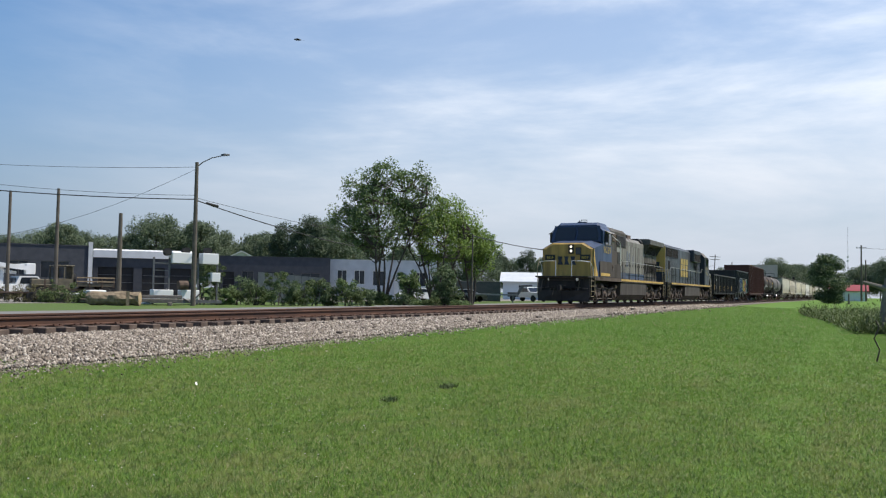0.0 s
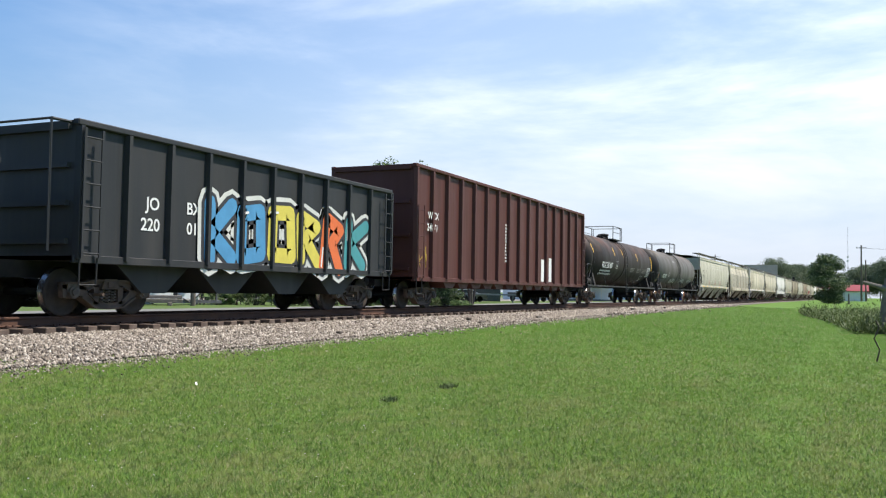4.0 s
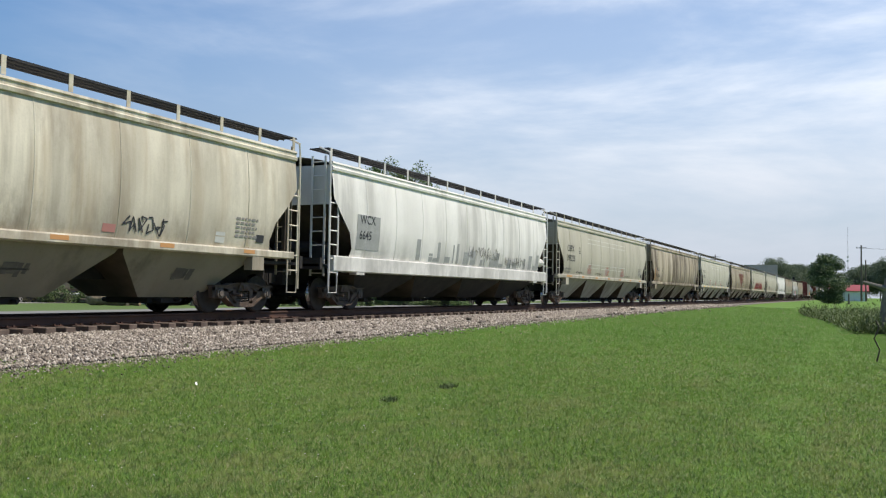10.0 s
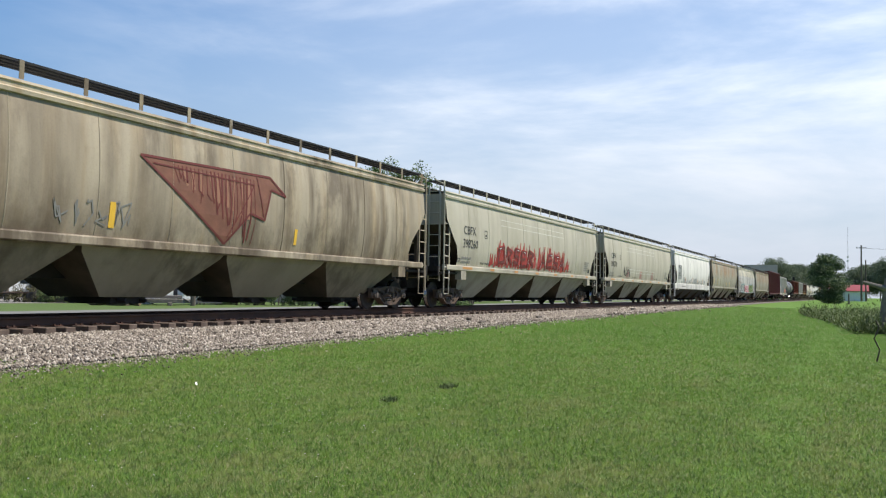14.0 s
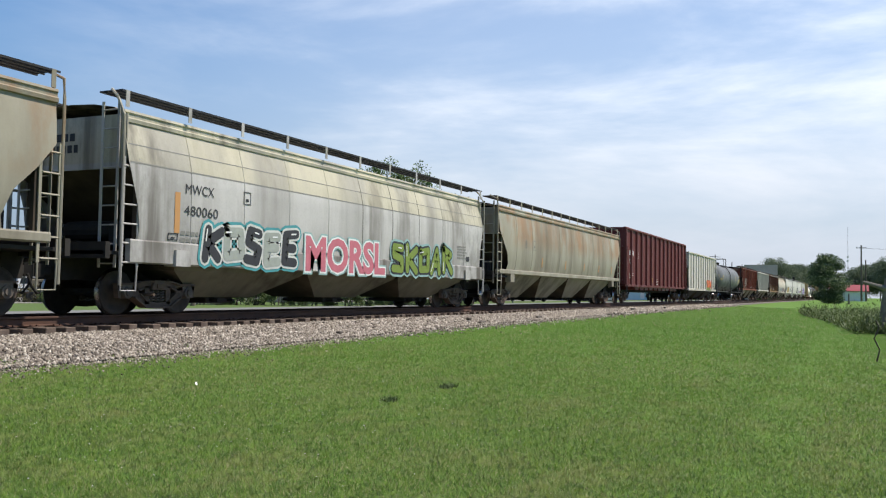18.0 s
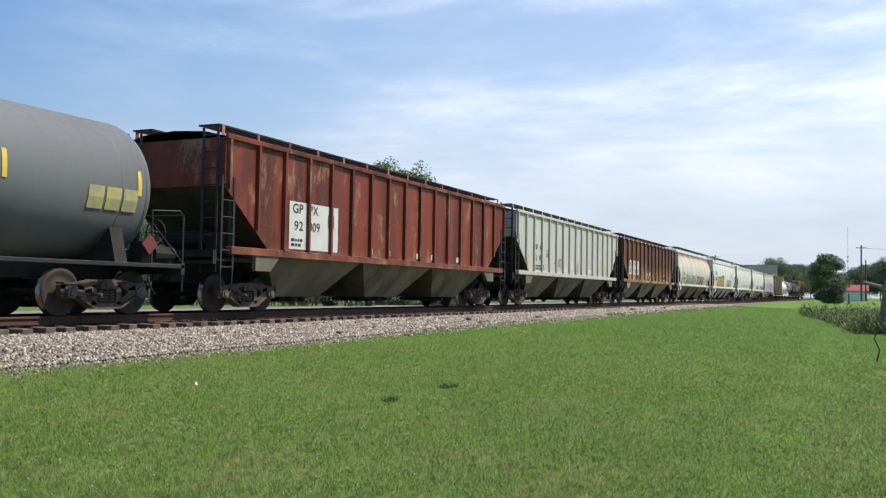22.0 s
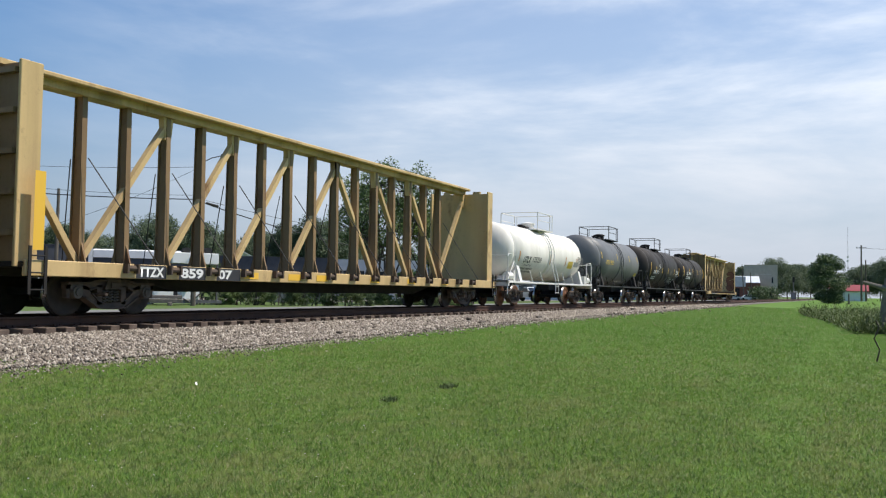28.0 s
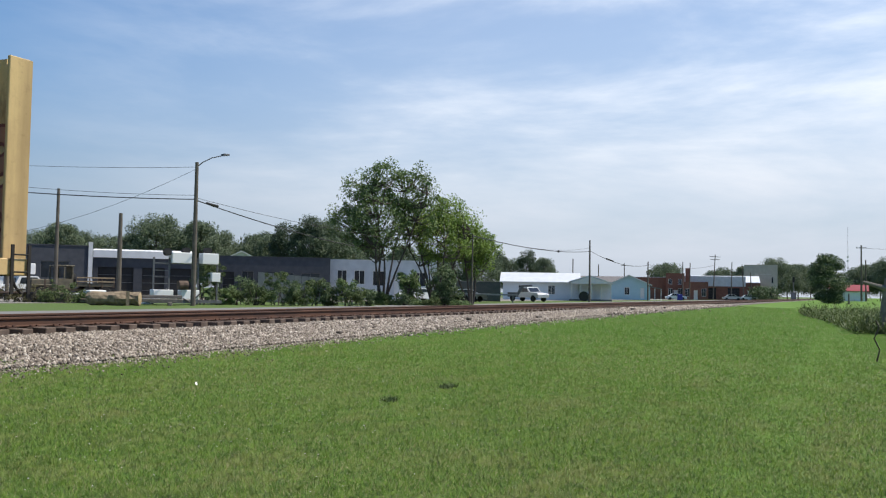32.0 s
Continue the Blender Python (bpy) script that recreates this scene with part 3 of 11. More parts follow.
FRAME_R, FRAME_G = sideframe_mesh(1.80, MAT["truckiron"]), sideframe_mesh(1.80, MAT["truckgrey"])
SPRING = spring_mesh()
BEARING = bearing_mesh(MAT["truckgrey"])
BOLSTER_END, SHOE = bolster_end_mesh(MAT["truckiron"]), shoe_mesh()
BOLSTER = mesh_of("bolster", box(box(bmesh.new(), -0.22, 0.22, -1.0, 1.0, 0.50, 0.72), -0.85, 0.85, -0.1, 0.1, 0.34, 0.44), MAT["under"])


def add_truck(car, x, rust=True, name="truck", rustwheel=False):
    tr = share(name, BOLSTER, car, "two-axle truck with cast side frames", at=(x, 0, 0))
    for s in (-1, 1):
        share("sideframe", FRAME_R if rust else FRAME_G, tr, at=(0, s * 1.03, 0))
        share("spring", SPRING, tr, at=(0, s * 1.03, 0))
        share("bolster_end", BOLSTER_END, tr, m=pose(0, s * 1.03, 0, rz=0 if s < 0 else 180))
        for e in (-1, 1):
            share("brake_shoe", SHOE, tr, m=pose(e * 0.40, s * 0.74, 0, rz=180 if e < 0 else 0))
    for ax in (-0.9, 0.9):
        share("axle", AXLE, tr, at=(ax, 0, WR))
        for s in (-1, 1):
            w = share("wheel", WHEEL_R if rustwheel else WHEEL, tr, at=(ax, s * 0.76, WR))
            if s > 0:
                w.rotation_euler = (0, 0, math.pi)
            b = share("bearing", BEARING, tr, at=(ax, s * 1.05, WR))
            if s > 0:
                b.rotation_euler = (0, 0, math.pi)
    return tr


def coupler_mesh():
    bm = box(bmesh.new(), 0.12, 1.0, -0.09, 0.09, 0.78, 0.96, bevel=0.015)
    prism(bm, [(0.0, -0.16), (0.16, -0.19), (0.22, -0.09), (0.22, 0.09), (0.12, 0.17), (0.02, 0.13), (0.06, 0.02), (-0.03, -0.05)], 0.74, 1.0, "z")
    pipe(bm, [(0.30, 0.28, 0.80), (0.22, 0.32, 0.55), (0.08, 0.30, 0.42), (0.0, 0.26, 0.44)], 0.025)
    return mesh_of("coupler", bm, MAT["under"])


COUPLER = coupler_mesh()


def add_couplers(car, L):
    share("coupler", COUPLER, car, at=(-L / 2, 0, 0))
    share("coupler", COUPLER, car, m=pose(L / 2, 0, 0, rz=180))


def ladder_mesh(h, w=0.42, rungs=6, r=0.016, mat=None, name="ladder"):
    bm = bmesh.new()
    for s in (-w / 2, w / 2):
        box(bm, s - 0.03, s + 0.03, -0.012, 0.012, 0, h)
    for k in range(rungs):
        z = 0.08 + (h - 0.25) * k / max(1, rungs - 1)
        rod(bm, (-w / 2, 0, z), (w / 2, 0, z), r)
    return mesh_of(name, bm, mat or MAT["black"])


def stirrup_mesh(mat):
    return mesh_of("stirrup", pipe(bmesh.new(), [(-0.21, 0, 0), (-0.20, 0.01, -0.5), (0.20, 0.01, -0.5), (0.21, 0, 0)], 0.02), mat)


def brake_wheel_mesh(mat):
    bm = bmesh.new()
    pts = [(0.0, 0.27 * math.cos(t * math.pi / 8), 0.27 * math.sin(t * math.pi / 8)) for t in range(17)]
    pipe(bm, pts, 0.018, 5)
    for k in range(4):
        rod(bm, (0.03, 0, 0), pts[k * 4], 0.014, 5)
    rod(bm, (-0.1, 0, 0), (0.06, 0, 0), 0.04, 8)
    return mesh_of("brake_wheel", bm, mat)


BRAKE = brake_wheel_mesh(MAT["under"])


# ---- lettering and painted marks, laid on a car's side ----
def text_mesh(txt, size, mat, bold=0.0, shear=0.0):
    cu = bpy.data.curves.new("lettering", "FONT")
    cu.body, cu.size, cu.offset, cu.shear = txt, size, bold, shear
    cu.resolution_u = 3
    tmp = bpy.data.objects.new("lettering", cu)
    scene.collection.objects.link(tmp)
    me = bpy.data.meshes.new_from_object(tmp.evaluated_get(bpy.context.evaluated_depsgraph_get()))
    bpy.data.objects.remove(tmp)
    bpy.data.curves.remove(cu)
    me.materials.clear()
    return finish(me, mat)


def lettering(car, txt, x, z, size, mat, side, bold=0.0, width=None, shear=0.0, lift=0.012, name="lettering"):
    """Letters from x on, with their foot at z, wrapped on the side whose surface is y = -side(z)."""
    me = text_mesh(txt, size, MAT[mat] if isinstance(mat, str) else mat, bold, shear)
    if size > 0.6:
        # cut large letters into level bands, so that they follow the bulge of the side
        bm = bmesh.new()
        bm.from_mesh(me)
        for k in range(-2, 12):
            bmesh.ops.bisect_plane(bm, geom=bm.verts[:] + bm.edges[:] + bm.faces[:], plane_co=(0, 0.16 * k, 0), plane_no=(0, 1, 0))
        bm.to_mesh(me)
        bm.free()
    co = np.empty(len(me.vertices) * 3, np.float32)
    me.vertices.foreach_get("co", co)
    co = co.reshape(-1, 3)
    if not len(co):
        return None
    k = 1.0 if width is None else width / max(1e-3, co[:, 0].max() - co[:, 0].min())
    px, pz = x + (co[:, 0] - co[:, 0].min()) * k, z + co[:, 1]
    py = np.array([-side(float(q)) - lift for q in pz])
    me.vertices.foreach_set("co", np.stack([px, py, pz], -1).astype(np.float32).ravel())
    me.update()
    return share(name, me, car)


def marks(car, rects, mat, side, name="marking", lift=0.010, label=""):
    """Flat painted rectangles (x0, x1, z0, z1) on the side; reflectors and patches are pieces of their own."""
    if len(rects) > 1 and name in ("reflector", "repaint_patch", "stencil_patch", "grease_stain", "lettering_panel", "marking"):
        return [marks(car, [q], mat, side, name, lift, label) for q in rects]
    vs, fs = [], []
    for x0, x1, z0, z1 in rects:
        n = max(1, int((z1 - z0) / 0.15))
        for k in range(n):
            a, b = z0 + (z1 - z0) * k / n, z0 + (z1 - z0) * (k + 1) / n
            i = len(vs)
            vs += [(x0, -side(a) - lift, a), (x1, -side(a) - lift, a), (x1, -side(b) - lift, b), (x0, -side(b) - lift, b)]
            fs.append((i, i + 1, i + 2, i + 3))
    return raw(name, vs, fs, MAT[mat] if isinstance(mat, str) else mat, car, label)


def small_print(car, x, z, w, h, rows, mat, side, seed=0):
    """Rows of writing too small to read: short bars."""
    r = random.Random(seed * 7 + int(x * 10))
    rects = []
    for k in range(rows):
        zz, xx = z + h * (k + 0.15) / rows, x
        while xx < x + w * r.uniform(0.75, 1.0):
            ww = r.uniform(0.05, 0.16)
            rects.append((xx, min(xx + ww, x + w), zz, zz + 0.55 * h / rows))
            xx += ww + 0.04
    return tagged(marks(car, rects, mat, side, "small_print"), kind="stuff")


def frame_mark(car, x, z, w, h, mat, side):
    t = 0.02
    return marks(car, [(x, x + w, z, z + t), (x, x + w, z + h - t, z + h), (x, x + t, z, z + h), (x + w - t, x + w, z, z + h), (x + 0.3 * w, x + 0.7 * w, z + 0.25 * h, z + 0.45 * h)],
                 mat, side, "stencil_box")


def blob(cx, cz, w, h, r, lobes, n=22, skew=0.0):
    ph = [r.uniform(0, 6.28) for _ in range(3)]
    pts = []
    for i in range(n):
        t = 2 * math.pi * i / n
        k = 1 + 0.16 * math.sin(lobes * t + ph[0]) + 0.1 * math.sin((lobes + 2) * t + ph[1])
        c, s = math.cos(t), math.sin(t)
        # squarish letters
        q = 1 / max(abs(c), abs(s)) ** 0.55
        pts.append((cx + w / 2 * c * k * q + skew * s * h / 2, cz + h / 2 * s * k * q))
    return pts


def paint_poly(vs, fs, pts, side, lift):
    # fan of triangles, cut into level bands so that the paint follows the bulge of the side
    cx, cz = sum(p[0] for p in pts) / len(pts), sum(p[1] for p in pts) / len(pts)
    band = 0.22
    for p, q in zip(pts, pts[1:] + pts[:1]):
        tri = [(cx, cz), p, q]
        k0, k1 = math.floor(min(t[1] for t in tri) / band), math.floor(max(t[1] for t in tri) / band)
        for k in range(k0, k1 + 1):
            piece = tri
            for lim, sg in ((k * band, 1), ((k + 1) * band, -1)):
                cut = []
                for a, b in zip(piece, piece[1:] + piece[:1]):
                    da, db = sg * (a[1] - lim), sg * (b[1] - lim)
                    if da >= 0:
                        cut.append(a)
                    if da * db < 0:
                        f = da / (da - db)
                        cut.append((a[0] + (b[0] - a[0]) * f, a[1] + (b[1] - a[1]) * f))
                piece = cut
                if len(piece) < 3:
                    break
            if len(piece) >= 3:
                i = len(vs)
                vs += [(a, -side(b) - lift, b) for a, b in piece]
                fs.append(tuple(range(i, i + len(piece))))


def stroke(vs, fs, pts, w, side, lift):
    fine = [pts[0]]
    for a, b in zip(pts[:-1], pts[1:]):
        n = max(1, int(abs(b[1] - a[1]) / 0.16 + 0.999))
        fine += [(a[0] + (b[0] - a[0]) * k / n, a[1] + (b[1] - a[1]) * k / n) for k in range(1, n + 1)]
    for (ax, az), (bx, bz) in zip(fine[:-1], fine[1:]):
        d = math.hypot(bx - ax, bz - az) or 1
        nx, nz = -(bz - az) / d * w / 2, (bx - ax) / d * w / 2
        i = len(vs)
        for px, pz in ((ax + nx, az + nz), (ax - nx, az - nz), (bx - nx, bz - nz), (bx + nx, bz + nz)):
            vs.append((px, -side(pz) - lift, pz))
        fs.append((i, i + 1, i + 2, i + 3))


STROKES = [
    [[(-0.40, -0.5), (-0.34, 0.5)], [(-0.34, 0.5), (0.36, 0.32), (-0.10, 0.0), (0.42, -0.5)]],
    [[(0.38, 0.42), (-0.30, 0.46), (-0.34, 0.08), (0.34, -0.06), (0.30, -0.46), (-0.42, -0.40)]],
    [[(-0.42, -0.5), (0.0, 0.5), (0.42, -0.5)], [(-0.22, -0.12), (0.26, -0.10)]],
    [[(0.36, 0.46), (-0.34, 0.44), (-0.36, -0.46), (0.38, -0.42)], [(-0.34, 0.0), (0.26, 0.03)]],
    [[(-0.36, 0.5), (-0.30, -0.5)], [(0.40, 0.5), (-0.26, 0.0), (0.44, -0.5)]],
    [[(-0.36, 0.40), (0.34, 0.45), (0.40, -0.38), (-0.34, -0.45), (-0.36, 0.40)]],
]


def spray(car, x0, x1, z0, z1, letters, cols, side, seed, label="", outline="lettering_black", halo=None, fat=0.24):
    """A sprayed piece: interlocking letter-like shapes of fat strokes, each with halo, outline, fill and a sheen."""
    r = random.Random(seed)
    w = (x1 - x0) / letters
    h = z1 - z0
    layers = {}

    def lay(mat, polys, wide, lift):
        vs, fs = layers.setdefault(mat, ([], []))
        for pts in polys:
            stroke(vs, fs, pts, wide, side, lift)
            for p in pts:
                paint_poly(vs, fs, [(p[0] + wide / 2 * math.cos(t), p[1] + wide / 2 * math.sin(t)) for t in np.linspace(0, 6.283, 9)[:-1]], side, lift + 0.0004)
    for k in range(letters):
        cx, cz = x0 + w * (k + 0.5), (z0 + z1) / 2 + r.uniform(-0.05, 0.05) * h
        ww, hh, skew = w * r.uniform(0.78, 0.95), h * r.uniform(0.70, 0.84), r.uniform(-0.10, 0.16)
        polys = [[(cx + (u + r.uniform(-0.05, 0.05)) * ww + skew * v * hh, cz + (v + r.uniform(-0.06, 0.06)) * hh) for u, v in pts] for pts in r.choice(STROKES)]
        f = fat * min(h, 1.3 * w)
        up = 0.0012 * k
        if halo:
            lay(halo, polys, f * 2.1, 0.006)
        lay(outline, polys, f * 1.5, 0.010 + up)
        lay(cols[k % len(cols)], polys, f, 0.016 + up)
        p = polys[0]
        lay("lettering_white", [[(p[0][0] - 0.2 * f, p[0][1]), (p[0][0] * 0.6 + p[1][0] * 0.4 - 0.2 * f, p[0][1] * 0.6 + p[1][1] * 0.4)]], f * 0.16, 0.022 + up)
    for mat, (vs, fs) in layers.items():
        tagged(raw("spray_paint", vs, fs, MAT[mat], car, label), kind="stuff")


def word_piece(car, txt, x0, x1, z0, size, side, layers, label, below=None):
    """A sprayed word with real letter forms: layers of (material, swelling of the letters, lift), from the back."""
    for mat, fat, lift in layers:
        w = x1 - x0 + 2 * fat
        o = lettering(car, txt, x0 - fat, z0, size, mat, side, fat, w, 0.0, lift, "spray_paint")
        if below:
            bm = bmesh.new()
            bm.from_mesh(o.data)
            bmesh.ops.bisect_plane(bm, geom=bm.verts[:] + bm.edges[:] + bm.faces[:], plane_co=(0, 0, below), plane_no=(0.06, 0, 1), clear_outer=True)
            bm.to_mesh(o.data)
            bm.free()


def tag_line(car, x, z, w, h, mat, side, seed, thick=0.035):
    """A quick sprayed scrawl."""
    r = random.Random(seed)
    vs, fs = [], []
    n = max(3, int(w / (0.55 * h)))
    px = x
    for k in range(n):
        pts = []
        for q in range(6):
            pts.append((px + r.uniform(-0.1, 1.0) * w / n, z + r.uniform(0, 1) * h))
        stroke(vs, fs, pts, thick, side, 0.012)
        px += w / n
    tagged(raw("scrawl", vs, fs, MAT[mat], car, "sprayed scrawl"), kind="stuff")


# ---- covered hoppers with curved sides ----
PROFILE = {
    # (half width, height) from the side sill to the eave
    "round": [(1.50, 1.50), (1.555, 1.75), (1.60, 2.20), (1.615, 2.65), (1.60, 3.10), (1.565, 3.50), (1.52, 3.85)],
    "panel": [(1.58, 1.50), (1.60, 1.75), (1.60, 2.2), (1.60, 2.75), (1.585, 3.05), (1.50, 3.45), (1.36, 3.92)],
    "barrel": [(1.40, 1.45), (1.52, 1.8), (1.60, 2.25), (1.60, 2.7), (1.54, 3.15), (1.42, 3.55), (1.22, 3.92)],
}


def side_of(prof):
    pw, pz = [p[0] for p in prof], [p[1] for p in prof]
    return lambda z: float(np.interp(z, pz, pw))


def flat_side(y):
    return lambda z: y


def notch(z, deep=1.0):
    """How far the side sheet draws back from the end at a height."""
    return float(np.interp(z, (1.5, 1.62, 1.85, 2.05, 2.30, 2.62, 3.03, 4.2), (1.02, 1.08, 1.10, 1.02, 0.82, 0.45, 0.04, 0.0))) * deep


def bent_strip(bm, x0, x1, pts):
    """A strip along x whose section is the open polyline pts of (y, z)."""
    return loft(bm, [[(x0, y, z) for y, z in pts], [(x1, y, z) for y, z in pts]])


def running_board(car, L, z, half, posts, mat_post, spread=1.0):
    """The roof walk on its posts, with edge angles, both sides."""
    e = L / 2 - 0.75
    bm = bmesh.new()
    for s in (-1, 1):
        for k in range(int(2 * e / 0.05)):
            x = -e + k * 0.05
            box(bm, x, x + 0.012, s * half - 0.30, s * half + 0.30, z - 0.02, z)
        for w in (-0.30, -0.1, 0.1, 0.28):
            box(bm, -e, e, s * half + w, s * half + w + 0.02, z - 0.035, z + 0.002)
    tagged(part("running_board", bm, MAT["black"], car, "dark steel grating roof walk"))
    pbm = box(bmesh.new(), -0.05, 0.05, -0.012, 0.0, 0, 1.0)
    me = mesh_of("walk_bracket", pbm, mat_post)
    for k in range(posts):
        x = -e + 0.15 + (2 * e - 0.3) * k / (posts - 1)
        for s in (-1, 1):
            o = share("walk_bracket", me, car, at=(x, s * (half + 0.31), z - 0.33))
            o.scale = (1, s, 0.335)


def hopper_gates(car, xs, z0, mat):
    bm = box(bmesh.new(), -0.5, 0.5, -0.62, 0.62, z0 - 0.14, z0, bevel=0.02)
    for s in (-1, 1):
        rod(bm, (-0.32, s * 0.62, z0 - 0.07), (-0.32, s * 0.86, z0 - 0.07), 0.05, 8)
        rod(bm, (0.32, s * 0.62, z0 - 0.07), (0.32, s * 0.80, z0 - 0.07), 0.035, 8)
    me = mesh_of("outlet_gate", bm, mat)
    for x in xs:
        share("outlet_gate", me, car, at=(x, 0, 0))


# car ends: brown grime, with the shade of the unlit end worked in
END_SHADE_GRIME = surface("shaded_end_grime", (0.040, 0.029, 0.021), (0.075, 0.055, 0.039), 1.6, 0.95, 0, 30, 0.2)
# bay slopes: dirt, plus the shade between the bays painted in
BAY_SHADE_GRIME = surface("shaded_grimy_bay_slope", (0.060, 0.047, 0.034), (0.11, 0.088, 0.062), 1.4, 0.95, 0, 30, 0.2)


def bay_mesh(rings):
    """A hopper bay: painted side faces; dirty slope sheets with the shade between bays put into their colour."""
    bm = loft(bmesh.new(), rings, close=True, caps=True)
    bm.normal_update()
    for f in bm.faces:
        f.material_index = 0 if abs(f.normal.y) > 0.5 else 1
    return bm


def end_gear(car, L, x_body, paint, mat_ladder, y=1.55, z_plat=1.42, end_top=4.0, brake_at=1, end_paint=None):
    """End slope sheets, platform, posts, ladders, stirrups and brake wheel at both ends."""
    lad = ladder_mesh(2.15, 0.42, 6, mat=mat_ladder)
    lad2 = ladder_mesh(3.3, 0.42, 9, mat=mat_ladder)
    st = stirrup_mesh(mat_ladder)
    for s in (-1, 1):
        xe = s * x_body
        bm = box(bmesh.new(), *sorted((xe - s * 0.05, xe - s * 0.02)), -y + 0.03, y - 0.03, 2.92, end_top)
        part("end_panel", bm, end_paint or paint, car)
        # slope sheet below the panel: its dark colour carries shade and grime
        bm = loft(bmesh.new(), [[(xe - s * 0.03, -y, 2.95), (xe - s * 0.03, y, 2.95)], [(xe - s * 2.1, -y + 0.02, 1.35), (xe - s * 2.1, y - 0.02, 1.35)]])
        part("end_slope_sheet", bm, END_SHADE_GRIME, car, "grimy brown end slope sheet, darkened for shade")
        bm = bmesh.new()
        x_end = s * (L / 2 - 0.42)
        box(bm, *sorted((x_end, xe - s * 1.3)), -1.45, 1.45, z_plat - 0.22, z_plat - 0.15)
        box(bm, *sorted((x_end, x_end - s * 0.12)), -1.5, 1.5, z_plat - 0.30, z_plat + 0.02)
        box(bm, *sorted((x_end, xe - s * 2.6)), -0.3, 0.3, 0.70, z_plat - 0.2)
        part("end_platform", bm, MAT["under"], car)
        for t in (-1, 1):
            bm = bmesh.new()
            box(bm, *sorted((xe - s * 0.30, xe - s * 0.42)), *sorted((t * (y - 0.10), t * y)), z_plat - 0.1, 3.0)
            part("corner_post", bm, END_SHADE_GRIME, car)
            share("side_ladder", lad, car, at=(xe - s * 0.12, t * (y + 0.03), 0.98))
            share("stirrup", st, car, at=(xe - s * 0.12, t * (y + 0.03), 1.0))
            share("end_ladder", lad2, car, m=pose(xe + s * 0.06, t * 1.15, 0.95, rz=90))
        bm = bmesh.new()
        rod(bm, (xe - s * 0.75, -0.55, 1.75), (xe - s * 0.75, 0.75, 1.75), 0.2, 12)
        box(bm, *sorted((xe - s * 0.5, xe - s * 0.9)), -0.9, -0.62, 1.42, 1.9)
        part("brake_gear", bm, MAT["under"], car)
        if s == brake_at:
            share("brake_wheel", BRAKE, car, at=(xe + s * 0.22, 0.75, 2.3))
    add_couplers(car, L)


def end_print(car, x, z=3.52, mat="lettering_black"):
    """Mark and number on the end panel, too small to read: two rows of bars."""
    rr = random.Random(int(abs(x) * 100))
    vs, fs = [], []
    for row in (0, 1):
        y = 0.55
        for k in range(4 + row):
            w = rr.uniform(0.09, 0.15)
            i = len(vs)
            z0 = z - 0.24 * row
            vs += [(x, y, z0), (x, y - w, z0), (x, y - w, z0 + 0.16), (x, y, z0 + 0.16)]
            fs.append((i, i + 1, i + 2, i + 3))
            y -= w + 0.05
    tagged(raw("end_lettering", vs, fs, MAT[mat], car), kind="stuff")


